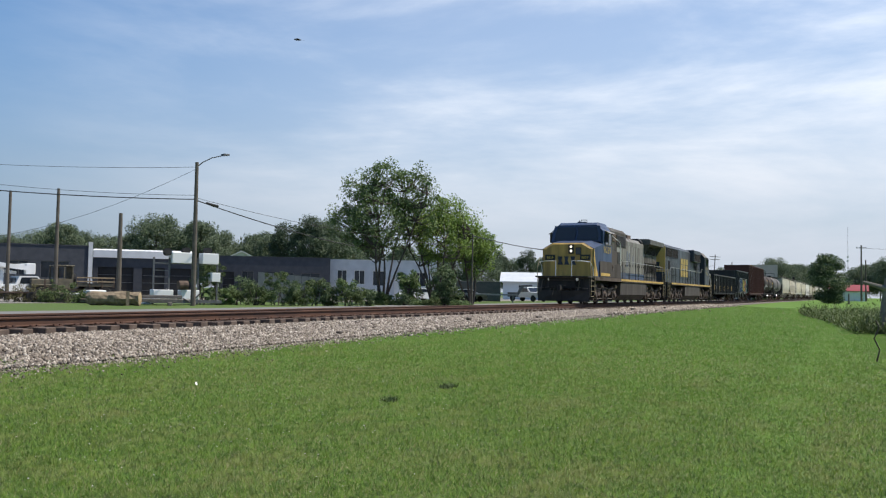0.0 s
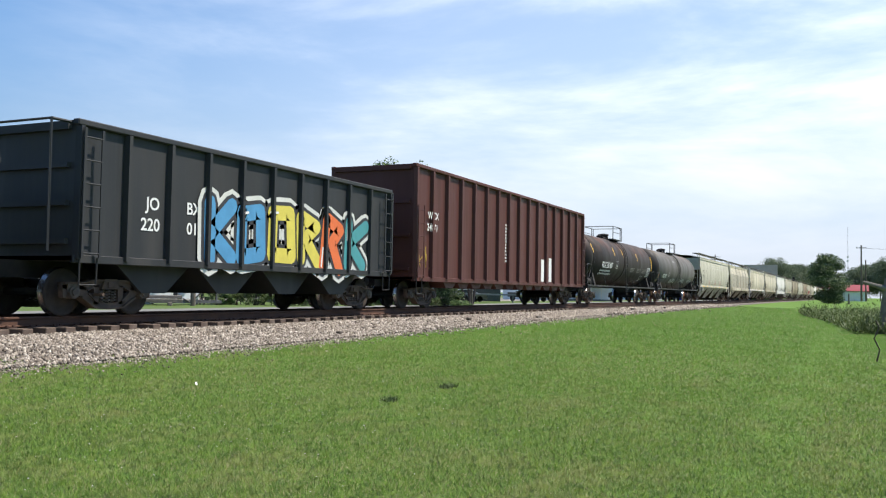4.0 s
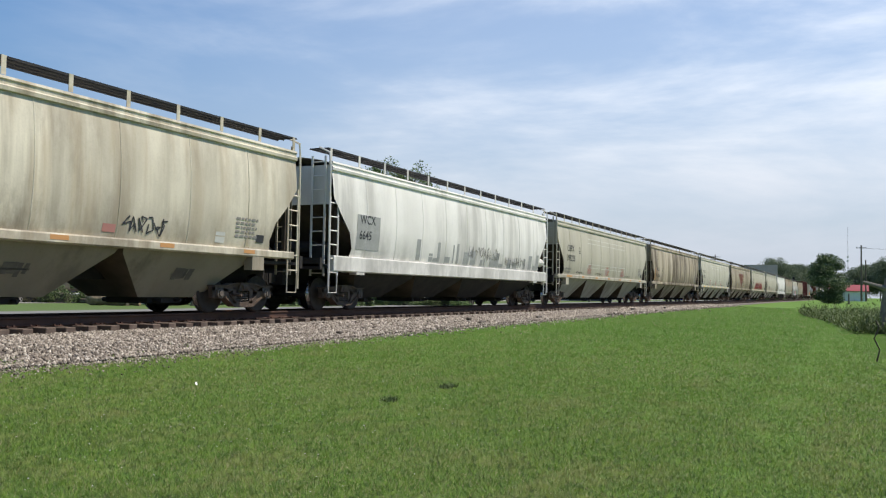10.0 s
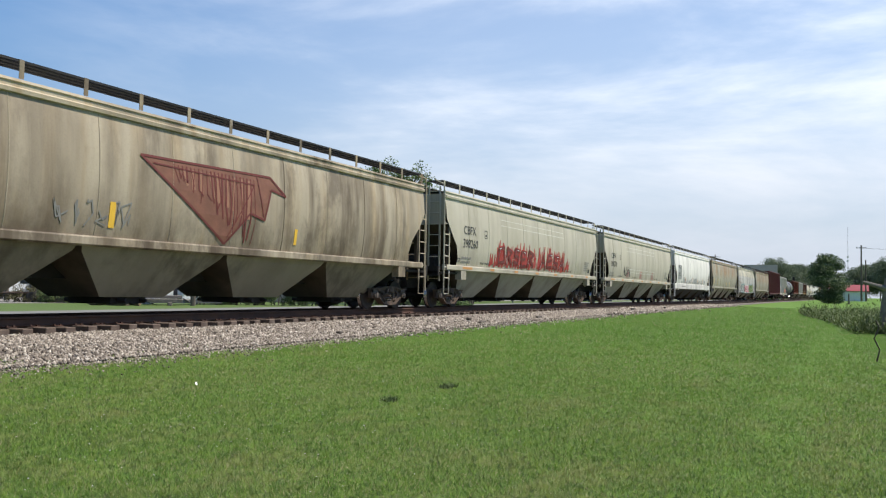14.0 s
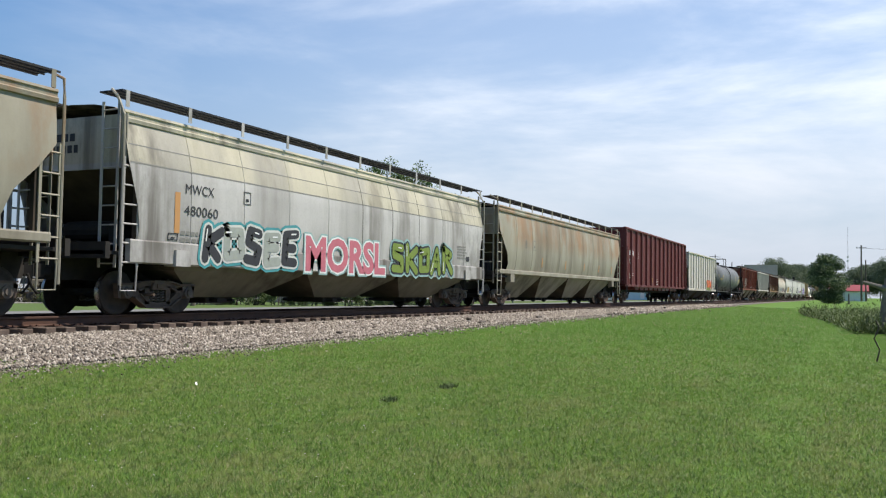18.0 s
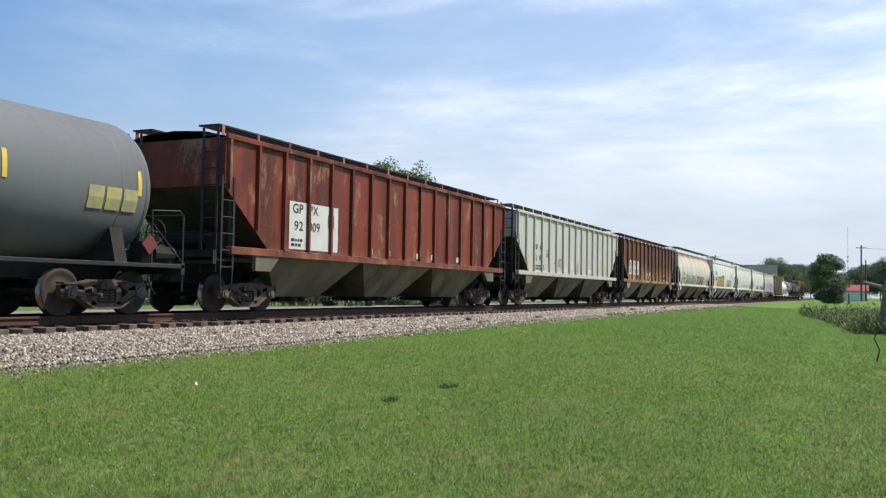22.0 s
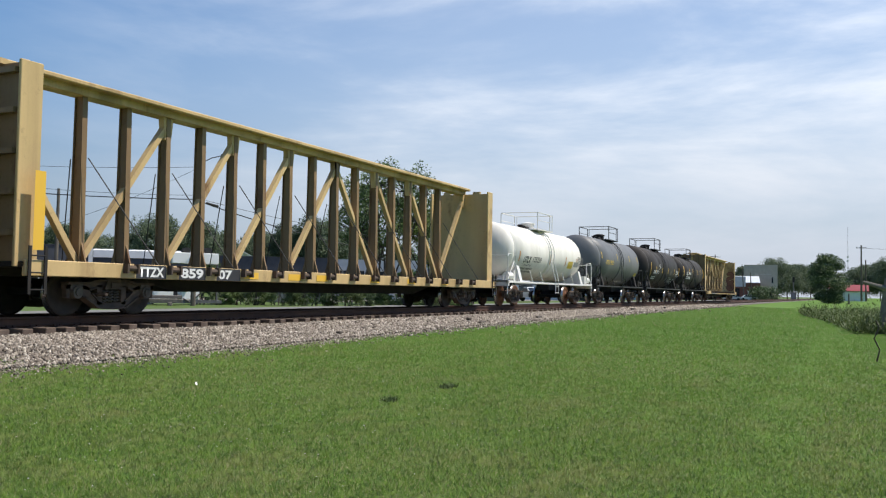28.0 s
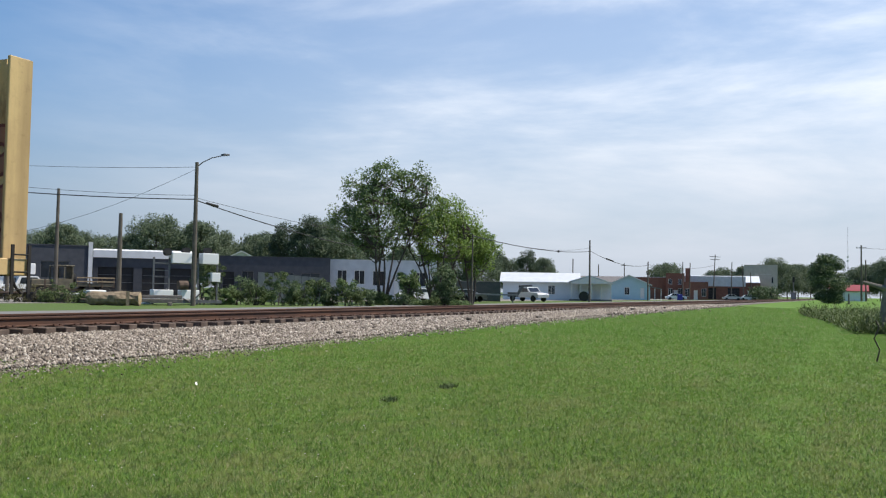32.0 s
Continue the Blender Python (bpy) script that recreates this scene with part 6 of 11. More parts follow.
    c, sd = plastics(8, BAND_CREAM, "cream covered hopper with dark rain streaks", "MWCX", "480147", prof="panel", mark="ghost_grey", under=UNDER_DARK, posts=13, pockets=3, sill_h=0.30, deep=0.4, sill_mat=TAN_STREAK, reflect=None)
    L = length(8)
    marks(c, [(-L / 2 + 0.9, L / 2 - 0.9, 3.03, 3.055), (-L / 2 + 0.9, L / 2 - 0.9, 3.42, 3.44)], "ghost_grey", sd, "seam_line", 0.004)
    marks(c, [(-L / 2 + 1.9 + 1.35 * k, -L / 2 + 1.925 + 1.35 * k, 1.56, 3.0) for k in range(13)], "ghost_grey", sd, "seam_line", 0.004)
    marks(c, [(-1.2, -1.05, 1.9, 2.35), (3.4, 3.55, 1.9, 2.3)], "reflector_old", sd, "reflector")
    marks(c, [(-0.4, 0.0, 1.72, 1.92)], "red_print", sd, "repaint_patch", 0.005)
    plastics(9, TAN_STREAK, "streaked cream covered hopper with black lettering", "CEFX", "635779", under=UNDER_DARK, decals=True, z=2.35, x=2.34, size=0.31, gap=0.37, wide1=0.78, posts=15, reflect="reflector_old", sill_mat=WHITE_CAR)
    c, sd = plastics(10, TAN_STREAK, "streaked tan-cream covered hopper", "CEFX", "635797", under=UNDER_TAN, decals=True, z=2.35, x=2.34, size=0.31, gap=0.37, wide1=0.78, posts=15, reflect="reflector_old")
    tag_line(c, 4.15, 1.62, 1.3, 0.38, "lettering_black", sd, 5, 0.03)
    marks(c, [(6.95, 7.27, 1.60, 1.84)], "patch_white", sd, "stencil_patch", 0.006)
    marks(c, [(3.65, 3.98, 1.62, 1.78)], "red_print", sd, "stencil_patch", 0.006)
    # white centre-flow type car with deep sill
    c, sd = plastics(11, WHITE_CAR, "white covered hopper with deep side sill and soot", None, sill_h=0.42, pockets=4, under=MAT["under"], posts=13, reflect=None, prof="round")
    L = length(11)
    marks(c, [(-L / 2 + 2.15, -L / 2 + 3.5, 1.75, 2.75)], "patch_grey", sd, "repaint_patch", 0.007)
    lettering(c, "WCX", -L / 2 + 2.3, 2.5, 0.36, "lettering_black", sd, 0.004)
    lettering(c, "6645", -L / 2 + 2.3, 2.05, 0.36, "lettering_black", sd, 0.004)
    r = random.Random(5)
    marks(c, [(x, x + r.uniform(0.1, 0.5), 1.58, 1.6 + r.uniform(0.1, 0.7)) for x in np.arange(-6.0, 8.0, 0.32) if r.random() < 0.6], "patch_grey", sd, "peeled_paint", 0.007)
    tag_line(c, 0.2, 1.8, 3.2, 0.5, "ghost_grey", sd, 8, 0.03)
    tag_line(c, 4.0, 1.65, 2.4, 0.4, "ghost_grey", sd, 9, 0.03)
    bm = bmesh.new()
    rod(bm, (L / 2 - 2.1, -1.38, 1.95), (L / 2 - 1.15, -1.38, 1.95), 0.2, 12)
    part("air_reservoir", bm, WHITE_CAR, c)
    plastics(12, PALE, "pale grey covered hopper", "CBFX", "398225", warn=True, z=2.68, x=2.35, size=0.44, gap=0.48, wide1=1.12, under=UNDER_CREAM, reflect="reflector_old")
    c, sd = plastics(13, TAN_DIRT, "grimy brown-streaked covered hopper", "NDCX", "450386", mark="lettering_black", z=2.3, x=2.6, under=UNDER_TAN, posts=15, reflect=None)
    L = length(13)
    marks(c, [(-L / 2 + 2.15, -L / 2 + 2.32, 1.65, 2.5), (-L / 2 + 2.8, -L / 2 + 2.95, 1.7, 2.3)], "reflector_old", sd, "reflector")
    plastics(14, CREAM, "clean cream-grey covered hopper with four bays", "MWCX", "482131", warn=True, truck_in=1.95, z=2.71, x=2.10, gap=0.45, wide1=0.99, load=("217600", "68400"), under=UNDER_CREAM, decals=True)
    # the car with the big painted triangle
    c, sd = plastics(15, TAN_DIRT, "dirty tan covered hopper with a painted red-brown triangle", None, under=UNDER_TAN, posts=15, reflect=None)
    vs, fs = [], []
    tri = [(-2.95, 3.22), (1.38, 3.28), (2.04, 2.87), (1.42, 2.98), (1.19, 2.22), (0.62, 2.34), (-0.22, 1.58)]
    for piece in ([(-2.95, 3.22), (0.85, 3.26), (0.62, 2.34), (-0.22, 1.58)], [(0.85, 3.26), (1.38, 3.28), (1.42, 2.98), (1.19, 2.22), (0.62, 2.34)], [(1.38, 3.28), (2.04, 2.87), (1.42, 2.98)]):
        paint_poly(vs, fs, piece, sd, 0.008)
    raw("spray_paint", vs, fs, SPRAY_RUST, c, "large red-brown painted triangle")
    vs, fs = [], []
    stroke(vs, fs, tri + tri[:1], 0.05, sd, 0.018)
    stroke(vs, fs, [(-2.6, 3.10), (0.75, 3.02), (-0.15, 1.75)], 0.03, sd, 0.017)
    stroke(vs, fs, [(0.85, 3.24), (1.15, 2.3)], 0.03, sd, 0.017)
    rr = random.Random(2)
    for k in range(22):
        x = -2.0 + 0.13 * k
        low = 3.1 - (x + 2.7) * 0.55
        stroke(vs, fs, [(x, 3.15), (x + rr.uniform(-0.05, 0.12), (3.1 + low) / 2), (x + rr.uniform(-0.05, 0.2), low + rr.uniform(0.05, 0.5))], rr.uniform(0.015, 0.05), sd, 0.014)
    raw("spray_paint", vs, fs, MAT["spray_maroon"], c, "dark outline of the triangle")
    vs, fs = [], []
    for k in range(9):
        x = -1.7 + 0.28 * k
        stroke(vs, fs, [(x, 3.1), (x + rr.uniform(0.0, 0.2), 2.75 - 0.07 * k)], rr.uniform(0.05, 0.12), sd, 0.012)
    raw("spray_paint", vs, fs, MAT["spray_pale_rust"], c, "paler strokes in the triangle")
    tag_line(c, -5.0, 1.68, 1.9, 0.55, "ghost_grey", sd, 3, 0.03)
    marks(c, [(-3.7, -3.55, 1.7, 2.2), (2.5, 2.62, 1.7, 2.1)], "reflector", sd, "reflector")
    # red sprayed band
    c, sd = plastics(16, PALE, "pale grey covered hopper with red flame graffiti", "CBFX", "398260", warn=True, z=2.68, x=2.35, size=0.44, gap=0.48, wide1=1.12, under=UNDER_CREAM, reflect="reflector_old")
    vs, fs = [], []
    rr = random.Random(8)
    for k in range(150):
        x = rr.uniform(-5.7, 4.7)
        tall = rr.uniform(0.15, 0.95) * (1.0 if -5.0 < x < 3.9 else 0.55)
        low = 1.56 + rr.uniform(0.0, 0.25)
        lean = rr.uniform(-0.15, 0.15)
        paint_poly(vs, fs, [(x - rr.uniform(0.04, 0.12), low), (x + rr.uniform(0.04, 0.12), low), (x + lean + 0.03, low + tall), (x + lean - 0.03, low + tall)], sd, 0.007 + 0.00004 * k)
    tagged(raw("spray_paint", vs, fs, MAT["spray_red"], c, "red flame-like sprayed strokes"), kind="stuff")
    spray(c, -5.0, -0.6, 1.62, 2.45, 5, ["spray_maroon"], lambda z: sd(z) + 0.010, 33, "sprayed maroon letters", outline="spray_red", fat=0.15)
    spray(c, 0.2, 4.0, 1.62, 2.40, 4, ["spray_maroon"], lambda z: sd(z) + 0.010, 36, "sprayed maroon letters", outline="spray_red", fat=0.15)
    c, sd = plastics(17, PALE, "pale grey covered hopper with a small tag", "CBFX", "398278", warn=True, z=2.68, x=2.35, size=0.44, gap=0.48, wide1=1.12, under=UNDER_CREAM, reflect="reflector_old")
    tag_line(c, -5.2, 1.65, 1.7, 0.7, "lettering_black", sd, 9, 0.06)
    c, sd = plastics(18, WHITE_CAR, "white covered hopper with deep side sill and soot", None, sill_h=0.42, under=MAT["under"], posts=13, reflect=None)
    L = length(18)
    marks(c, [(-L / 2 + 2.3, -L / 2 + 3.9, 1.85, 3.0)], "patch_grey", sd, "repaint_patch", 0.007)
    lettering(c, "NDUX", -L / 2 + 2.4, 2.68, 0.42, "lettering_black", sd, 0.004)
    lettering(c, "6238", -L / 2 + 2.4, 2.12, 0.42, "lettering_black", sd, 0.004)
    frame_mark(c, -L / 2 + 4.6, 2.2, 0.36, 0.4, "ghost_grey", sd)
    r = random.Random(9)
    marks(c, [(x, x + r.uniform(0.2, 0.8), 1.57, 1.6 + r.uniform(0.05, 0.5)) for x in np.arange(-6.0, 6.0, 0.45) if r.random() < 0.6], "patch_grey", sd, "peeled_paint", 0.007)
    marks(c, [(x, x + 0.13, 1.62, 2.1) for x in (-4.2, -0.9, 2.0, 4.9, 8.4)], "reflector_old", sd, "reflector")
    small_print(c, -6.0, 1.24, 2.2, 0.16, 1, "ghost_grey", flat_side(1.60), 3)
    rod(bm := bmesh.new(), (L / 2 - 2.1, -1.38, 1.95), (L / 2 - 1.15, -1.38, 1.95), 0.2, 12)
    part("air_reservoir", bm, WHITE_CAR, c)
    c, sd = plastics(19, RUST_TAN, "tan covered hopper with rusty stains", "NWDX", "40142", mark="ghost_grey", under=UNDER_TAN, z=2.35, x=2.9, posts=15, reflect=None)
    L = length(19)
    marks(c, [(x, x + 0.14, 1.66, 2.3 - 0.25 * (k > 1)) for k, x in enumerate((-L / 2 + 2.3, -L / 2 + 4.9, 0.6, 3.2, 7.2))], "reflector", sd, "reflector")
    # two-tone car with long row of graffiti
    L = length(20)
    c, sd = plastics(20, TWO_TONE, "two-tone grey hopper with pink, black and green graffiti", "MWCX", "480060", prof="panel", under=UNDER_DARK, posts=11, pockets=3, z=2.58, x=2.5, size=0.30, gap=0.46, wide1=0.92, reflect=None, sill_h=0.46, sill_out=0.03, deep=0.3)
    gs = flat_side(1.615)
    spray(c, -7.0, -3.3, 1.08, 2.02, 5, ["lettering_black", "spray_silver"], gs, 41, "sprayed black and teal letters", outline="spray_pale", halo="spray_teal")
    word_piece(c, "MORSL", -2.9, 1.3, 1.10, 1.22, gs, (("spray_teal_pale", 0.13, 0.004), ("lettering_white", 0.09, 0.007), ("spray_pink", 0.045, 0.010)), "sprayed pink letters")
    spray(c, 1.7, 6.3, 1.12, 2.10, 5, ["spray_green"], gs, 44, "sprayed olive-green letters", halo="spray_teal_pale")
    marks(c, [(-L / 2 + 2.18, -L / 2 + 2.34, 1.72, 2.58)], "reflector_old", sd, "reflector")
    marks(c, [(-L / 2 + 0.9, L / 2 - 0.9, 3.03, 3.06), (-L / 2 + 0.9, L / 2 - 0.9, 3.40, 3.42)], "ghost_grey", sd, "seam_line", 0.004)
    c, sd = plastics(21, RUST_TAN, "tan covered hopper with broad rust patches", None, under=UNDER_TAN, posts=15, reflect=None)
    lettering(c, "8", -length(21) / 2 + 3.9, 2.5, 0.5, "ghost_grey", sd)
    frame_mark(c, -length(21) / 2 + 4.9, 2.45, 0.36, 0.42, "ghost_grey", sd)
    marks(c, [(x, x + 0.12, 1.75, 2.15) for x in (-4.6, -1.0, 2.3, 5.2, 8.0)], "reflector_old", sd, "reflector")

    # tall maroon gondola
    L = length(22)
    c, sd = open_car("wood_chip_gondola", L, MAROON, "tall maroon ribbed wood-chip gondola", 1.12, 4.76, 15, "gondola", feet=True, rib_w=0.12)
    marks(c, [(-L / 2 + 2.0, -L / 2 + 3.1, 3.05, 3.35)], "lettering_white", sd, "stencil_box", 0.012)
    lettering(c, "1852", -L / 2 + 2.1, 2.55, 0.42, "lettering_white", sd, 0.006)
    frame_mark(c, -L / 2 + 4.2, 2.95, 0.34, 0.4, "lettering_white", sd)
    small_print(c, -L / 2 + 2.1, 1.6, 1.0, 0.4, 3, "lettering_white", sd, 3)
    lettering(c, "CENTER SILL IS", -1.38, 1.60, 0.13, "lettering_white", sd, 0.003, 0.75)
    small_print(c, -1.38, 1.30, 0.98, 0.28, 3, "lettering_white", sd, 3)
    small_print(c, 7.35, 1.45, 0.55, 0.55, 4, "lettering_white", sd, 5)
    marks(c, [(4.59, 5.17, 1.28, 1.37)], "lettering_white", sd, "stencil_box")
    marks(c, [(x, x + 0.12, 1.36, 1.80) for x in (-2.46, 0.45, 3.40, 6.34, 9.30)], "lettering_yellow", sd, "reflector")
    bm = bmesh.new()
    for k in range(14):
        x = -L / 2 + 1.2 + k * (L - 2.4) / 14
        box(bm, x + 0.2, x + (L - 2.4) / 14 - 0.1, -1.528, -1.518, 3.83 - 0.0 * k, 3.845)
    part("weld_line", bm, OXIDE, c)
    enter(22, c)
    # grey panel hopper with orange piece
    L = length(23)
    c, sd = ribbed_hopper("covered_hopper", L, PANEL_GREY, "grey smooth-panel covered hopper with orange graffiti", ribs=13, under=MAT["under"], z_top=4.25, z_sill=1.12, slant=True, posts=0, z_cut=2.7, deep=0.85)
    lettering(c, "CLSX", -L / 2 + 3.3, 2.55, 0.4, "ghost_grey", sd)
    lettering(c, "1245", -L / 2 + 3.3, 2.1, 0.4, "ghost_grey", sd)
    marks(c, [(1.55, 4.75, 1.12, 2.12)], "patch_white", sd, "repaint_patch", 0.006)
    gp = flat_side(1.61)
    word_piece(c, "DIEM", 1.75, 4.6, 1.16, 1.20, gp, (("spray_maroon", 0.085, 0.004), ("spray_orange", 0.055, 0.008)), "sprayed orange letters")
    word_piece(c, "DIEM", 1.75, 4.6, 1.16, 1.20, gp, (("spray_green", 0.055, 0.011),), "green foot of the letters", 1.50)
    tag_line(c, 5.9, 1.25, 0.9, 0.75, "lettering_black", sd, 14, 0.03)
    tag_line(c, 7.15, 2.75, 0.75, 0.7, "lettering_black", sd, 15, 0.04)
    tag_line(c, -0.4, 1.2, 0.9, 0.9, "lettering_white", sd, 16, 0.025)
    marks(c, [(4.75, 6.0, 1.15, 1.65)], "patch_grey", sd, "repaint_patch", 0.005)
    marks(c, [(1.36, 1.50, 1.2, 1.75), (5.75, 5.88, 1.2, 1.8)], "reflector", sd, "reflector", 0.02)
    marks(c, [(-1.6, -1.0, 1.4, 2.2), (-4.2, -3.4, 1.5, 1.75)], "patch_white", sd, "repaint_patch", 0.008)
    enter(23, c)
    # blue-grey tank
    L = length(24)
    c, sd, h = tank_car("tank_car", L, 1.47, 2.55, TANK_GREY2, "plain blue-grey tank car", tank_len=L - 2.1)
    lettering(c, "NATX 401774", -h + 2.0, 2.25, 0.34, "lettering_yellow", sd, 0.0)
    marks(c, [(x, x + 0.10, 2.4, 2.9) for x in (-h + 1.1, -h + 4.5, h - 4.0, h - 0.85)], "lettering_yellow", sd, "reflector")
    marks(c, [(h - 2.1 + 0.44 * k, h - 1.72 + 0.44 * k, 2.06, 2.50) for k in range(3)], surface("faded_yellow_stencil", (0.50, 0.42, 0.16), (0.33, 0.31, 0.20), 5.0), sd, "stencil_patch", 0.012)
    bm = prism(bmesh.new(), [(0, 0.22), (0.22, 0), (0, -0.22), (-0.22, 0)], -0.01, 0.0)
    o = part("hazard_placard", bm, MAT["spray_maroon"], c, "diamond hazard placard")
    o.location = (L / 2 - 1.55, -1.49, 1.45)
    enter(24, c)
    # ribbed hoppers
    L = length(25)
    c, sd = ribbed_hopper("covered_hopper", L, RIB_RUST, "rust-red ribbed covered hopper with white lettering panel", ribs=17, under=UNDER_DARK)
    marks(c, [(-6.28, -3.95, 1.60, 2.82)], "patch_white", sd, "lettering_panel", 0.008)
    frame_mark(c, -4.47, 2.25, 0.30, 0.34, "lettering_black", flat_side(1.536))
    lettering(c, "GP", -6.14, 2.53, 0.34, "lettering_black", sd, 0.003, 0.47, lift=0.014)
    lettering(c, "PX", -5.39, 2.54, 0.34, "lettering_black", sd, 0.003, 0.44, lift=0.014)
    lettering(c, "92", -6.06, 2.09, 0.34, "lettering_black", sd, 0.003, 0.39, lift=0.014)
    lettering(c, "009", -5.41, 2.1, 0.34, "lettering_black", sd, 0.003, 0.54, lift=0.014)
    small_print(c, -6.19, 1.66, 0.6, 0.25, 2, "lettering_black", flat_side(1.536), 3)
    marks(c, [(x, x + 0.22, 1.62, 1.80) for x in (-2.2, -1.1, 0.9, 2.0, 4.1)], "patch_white", sd, "repaint_patch", 0.008)
    enter(25, c)
    L = length(26)
    c, sd = ribbed_hopper("covered_hopper", L, RIB_GREY, "light grey ribbed covered hopper with dark ribs", ribs=17, under=UNDER_DARK)
    for txt, x, z in (("GP", 3.10, 2.52), ("PX", 3.88, 2.52), ("92", 3.06, 2.06), ("021", 3.76, 2.06)):
        lettering(c, txt, -L / 2 + x, z, 0.34, "lettering_black", sd, 0.004)
    frame_mark(c, -L / 2 + 4.78, 2.25, 0.28, 0.32, "lettering_black", sd)
    small_print(c, -L / 2 + 3.1, 1.62, 1.6, 0.25, 2, "lettering_black", sd, 3)
    marks(c, [(-1.05, -0.35, 1.75, 2.15), (-2.05, -1.35, 1.62, 1.85), (2.4, 3.1, 1.62, 1.85)], "patch_white", sd, "repaint_patch", 0.008)
    marks(c, [(x, x + 0.16, 1.62, 2.25 - 0.15 * (k > 0)) for k, x in enumerate((-L / 2 + 2.05, -3.05, 0.35, 3.3, 5.6))], "reflector_old", sd, "reflector", 0.03)
    tag_line(c, -3.4, 1.75, 1.6, 0.5, "ghost_grey", sd, 5, 0.04)
    enter(26, c)
    L = length(27)
    c, sd = ribbed_hopper("covered_hopper", L, RIB_BROWN, "rusty brown ribbed covered hopper with white lettering squares", ribs=15, under=UNDER_TAN)
    for k in range(15):
        x = -(L / 2 - 0.84) + (L - 1.68) * k / 14
        part("rib_cap", box(bmesh.new(), x - 0.10, x + 0.10, -1.63, -1.55, 3.97, 4.05, bevel=0.01), MAT["patch_white"], c)
    marks(c, [(-L / 2 + 2.6, -L / 2 + 3.75, 1.85, 2.75), (-L / 2 + 3.9, -L / 2 + 5.2, 1.85, 2.75)], "patch_white", sd, "lettering_panel", 0.008)
    for txt, x, z in (("KL", 2.75, 2.4), ("RX", 4.05, 2.4), ("47", 2.75, 1.98), ("52", 4.05, 1.98), ("17", 4.75, 1.98)):
        lettering(c, txt, -L / 2 + x, z, 0.34, "lettering_black", sd, 0.004, lift=0.016)
    tag_line(c, -2.0, 1.58, 1.4, 0.55, "lettering_white", flat_side(1.60), 12, 0.04)
    marks(c, [(1.50, 1.62, 1.56, 1.98)], "reflector_old", sd, "reflector")
    marks(c, [(4.18, 4.58, 1.68, 1.92)], "lettering_black", sd, "test_plate")
    marks(c, [(4.18, 4.58, 1.93, 1.98), (4.18, 4.58, 1.62, 1.67)], "patch_white", sd, "stencil_patch")
    enter(27, c)
    # barrel-sided white hopper with rust runs
    L = length(28)
    BARREL = car_paint("rust_run_white_hopper", (0.56, 0.515, 0.425), (0.27, 0.19, 0.13), 0.45, rust=(0.30, 0.15, 0.075), rusty=0.08, wide=0.35, bloom=(3.1, 3.8, (0.36, 0.19, 0.095)))
    c, sd = plastics(28, BARREL, "rust-streaked white barrel-sided hopper with graffiti band", "KLRX", "475344", prof="barrel", under=UNDER_DARK, posts=12, pockets=3, z=2.28, x=2.88, size=0.34, gap=0.42, wide1=0.9, reflect=None)
    spray(c, -5.4, 0.3, 1.55, 2.30, 7, ["spray_pale", "spray_silver", "spray_teal_pale"], sd, 61, "sprayed pale teal letters", outline="ghost_grey")
    marks(c, [(6.9, 7.3, 1.75, 1.98)], "lettering_black", sd, "test_plate")
    word_piece(c, "TORS", 0.5, 4.4, 1.55, 1.0, sd, (("spray_pale", 0.08, 0.006), ("spray_maroon", 0.04, 0.010)), "sprayed maroon letters")
    # clean white rake
    c, sd = plastics(29, WHITE_CLEAN, "white covered hopper with gold and silver graffiti", None, under=UNDER_CREAM, posts=14, reflect="reflector")
    L = length(29)
    marks(c, [(-L / 2 + 2.75, -L / 2 + 3.75, 2.65, 3.05), (-L / 2 + 2.45, -L / 2 + 3.75, 2.12, 2.5)], "patch_grey", sd, "repaint_patch", 0.007)
    lettering(c, "AEX", -L / 2 + 2.85, 2.70, 0.36, "lettering_black", sd, 0.004, lift=0.016)
    lettering(c, "26240", -L / 2 + 2.5, 2.16, 0.36, "lettering_black", sd, 0.004, lift=0.016)
    spray(c, -5.6, -0.6, 1.50, 2.55, 5, ["spray_gold"], sd, 71, "sprayed gold letters", fat=0.34)
    word_piece(c, "STAKE", 1.5, 5.0, 1.58, 0.95, sd, (("lettering_black", 0.07, 0.008), ("spray_silver", 0.03, 0.013)), "sprayed silver letters with black outlines")
    # heraldic shield: white with a blue head and red bars
    vs, fs = [], []
    sh = [(5.0, 2.55), (5.55, 2.55), (5.62, 2.95), (5.50, 3.15), (5.28, 3.10), (5.05, 3.15), (4.92, 2.95)]
    paint_poly(vs, fs, [(a, b - 0.15) for a, b in sh], sd, 0.010)
    raw("shield_emblem", vs, fs, MAT["lettering_white"], c, "white shield emblem")
    marks(c, [(4.95, 5.58, 2.75, 2.98)], "spray_blue", sd, "shield_emblem", 0.016)
    marks(c, [(5.02 + 0.1 * k, 5.06 + 0.1 * k, 2.42, 2.73) for k in range(6)], "spray_red", sd, "shield_emblem", 0.016)
    lettering(c, "BUILDING", 5.85, 2.62, 0.20, "ghost_grey", sd)
    lettering(c, "AMERICA", 5.85, 2.40, 0.20, "ghost_grey", sd)
    tag_line(c, -L / 2 + 1.2, 2.9, 1.2, 0.8, "lettering_white", sd, 4, 0.04)
    tag_line(c, L / 2 - 2.2, 2.3, 0.8, 0.5, "lettering_black", sd, 6, 0.05)
    c, sd = plastics(30, WHITE_CLEAN, "white covered hopper with small black tags", "NAHX", "69136", under=UNDER_CREAM, posts=14, z=2.5, x=2.2, reflect=None)
    tag_line(c, -0.9, 1.62, 1.6, 0.45, "lettering_black", sd, 7, 0.035)
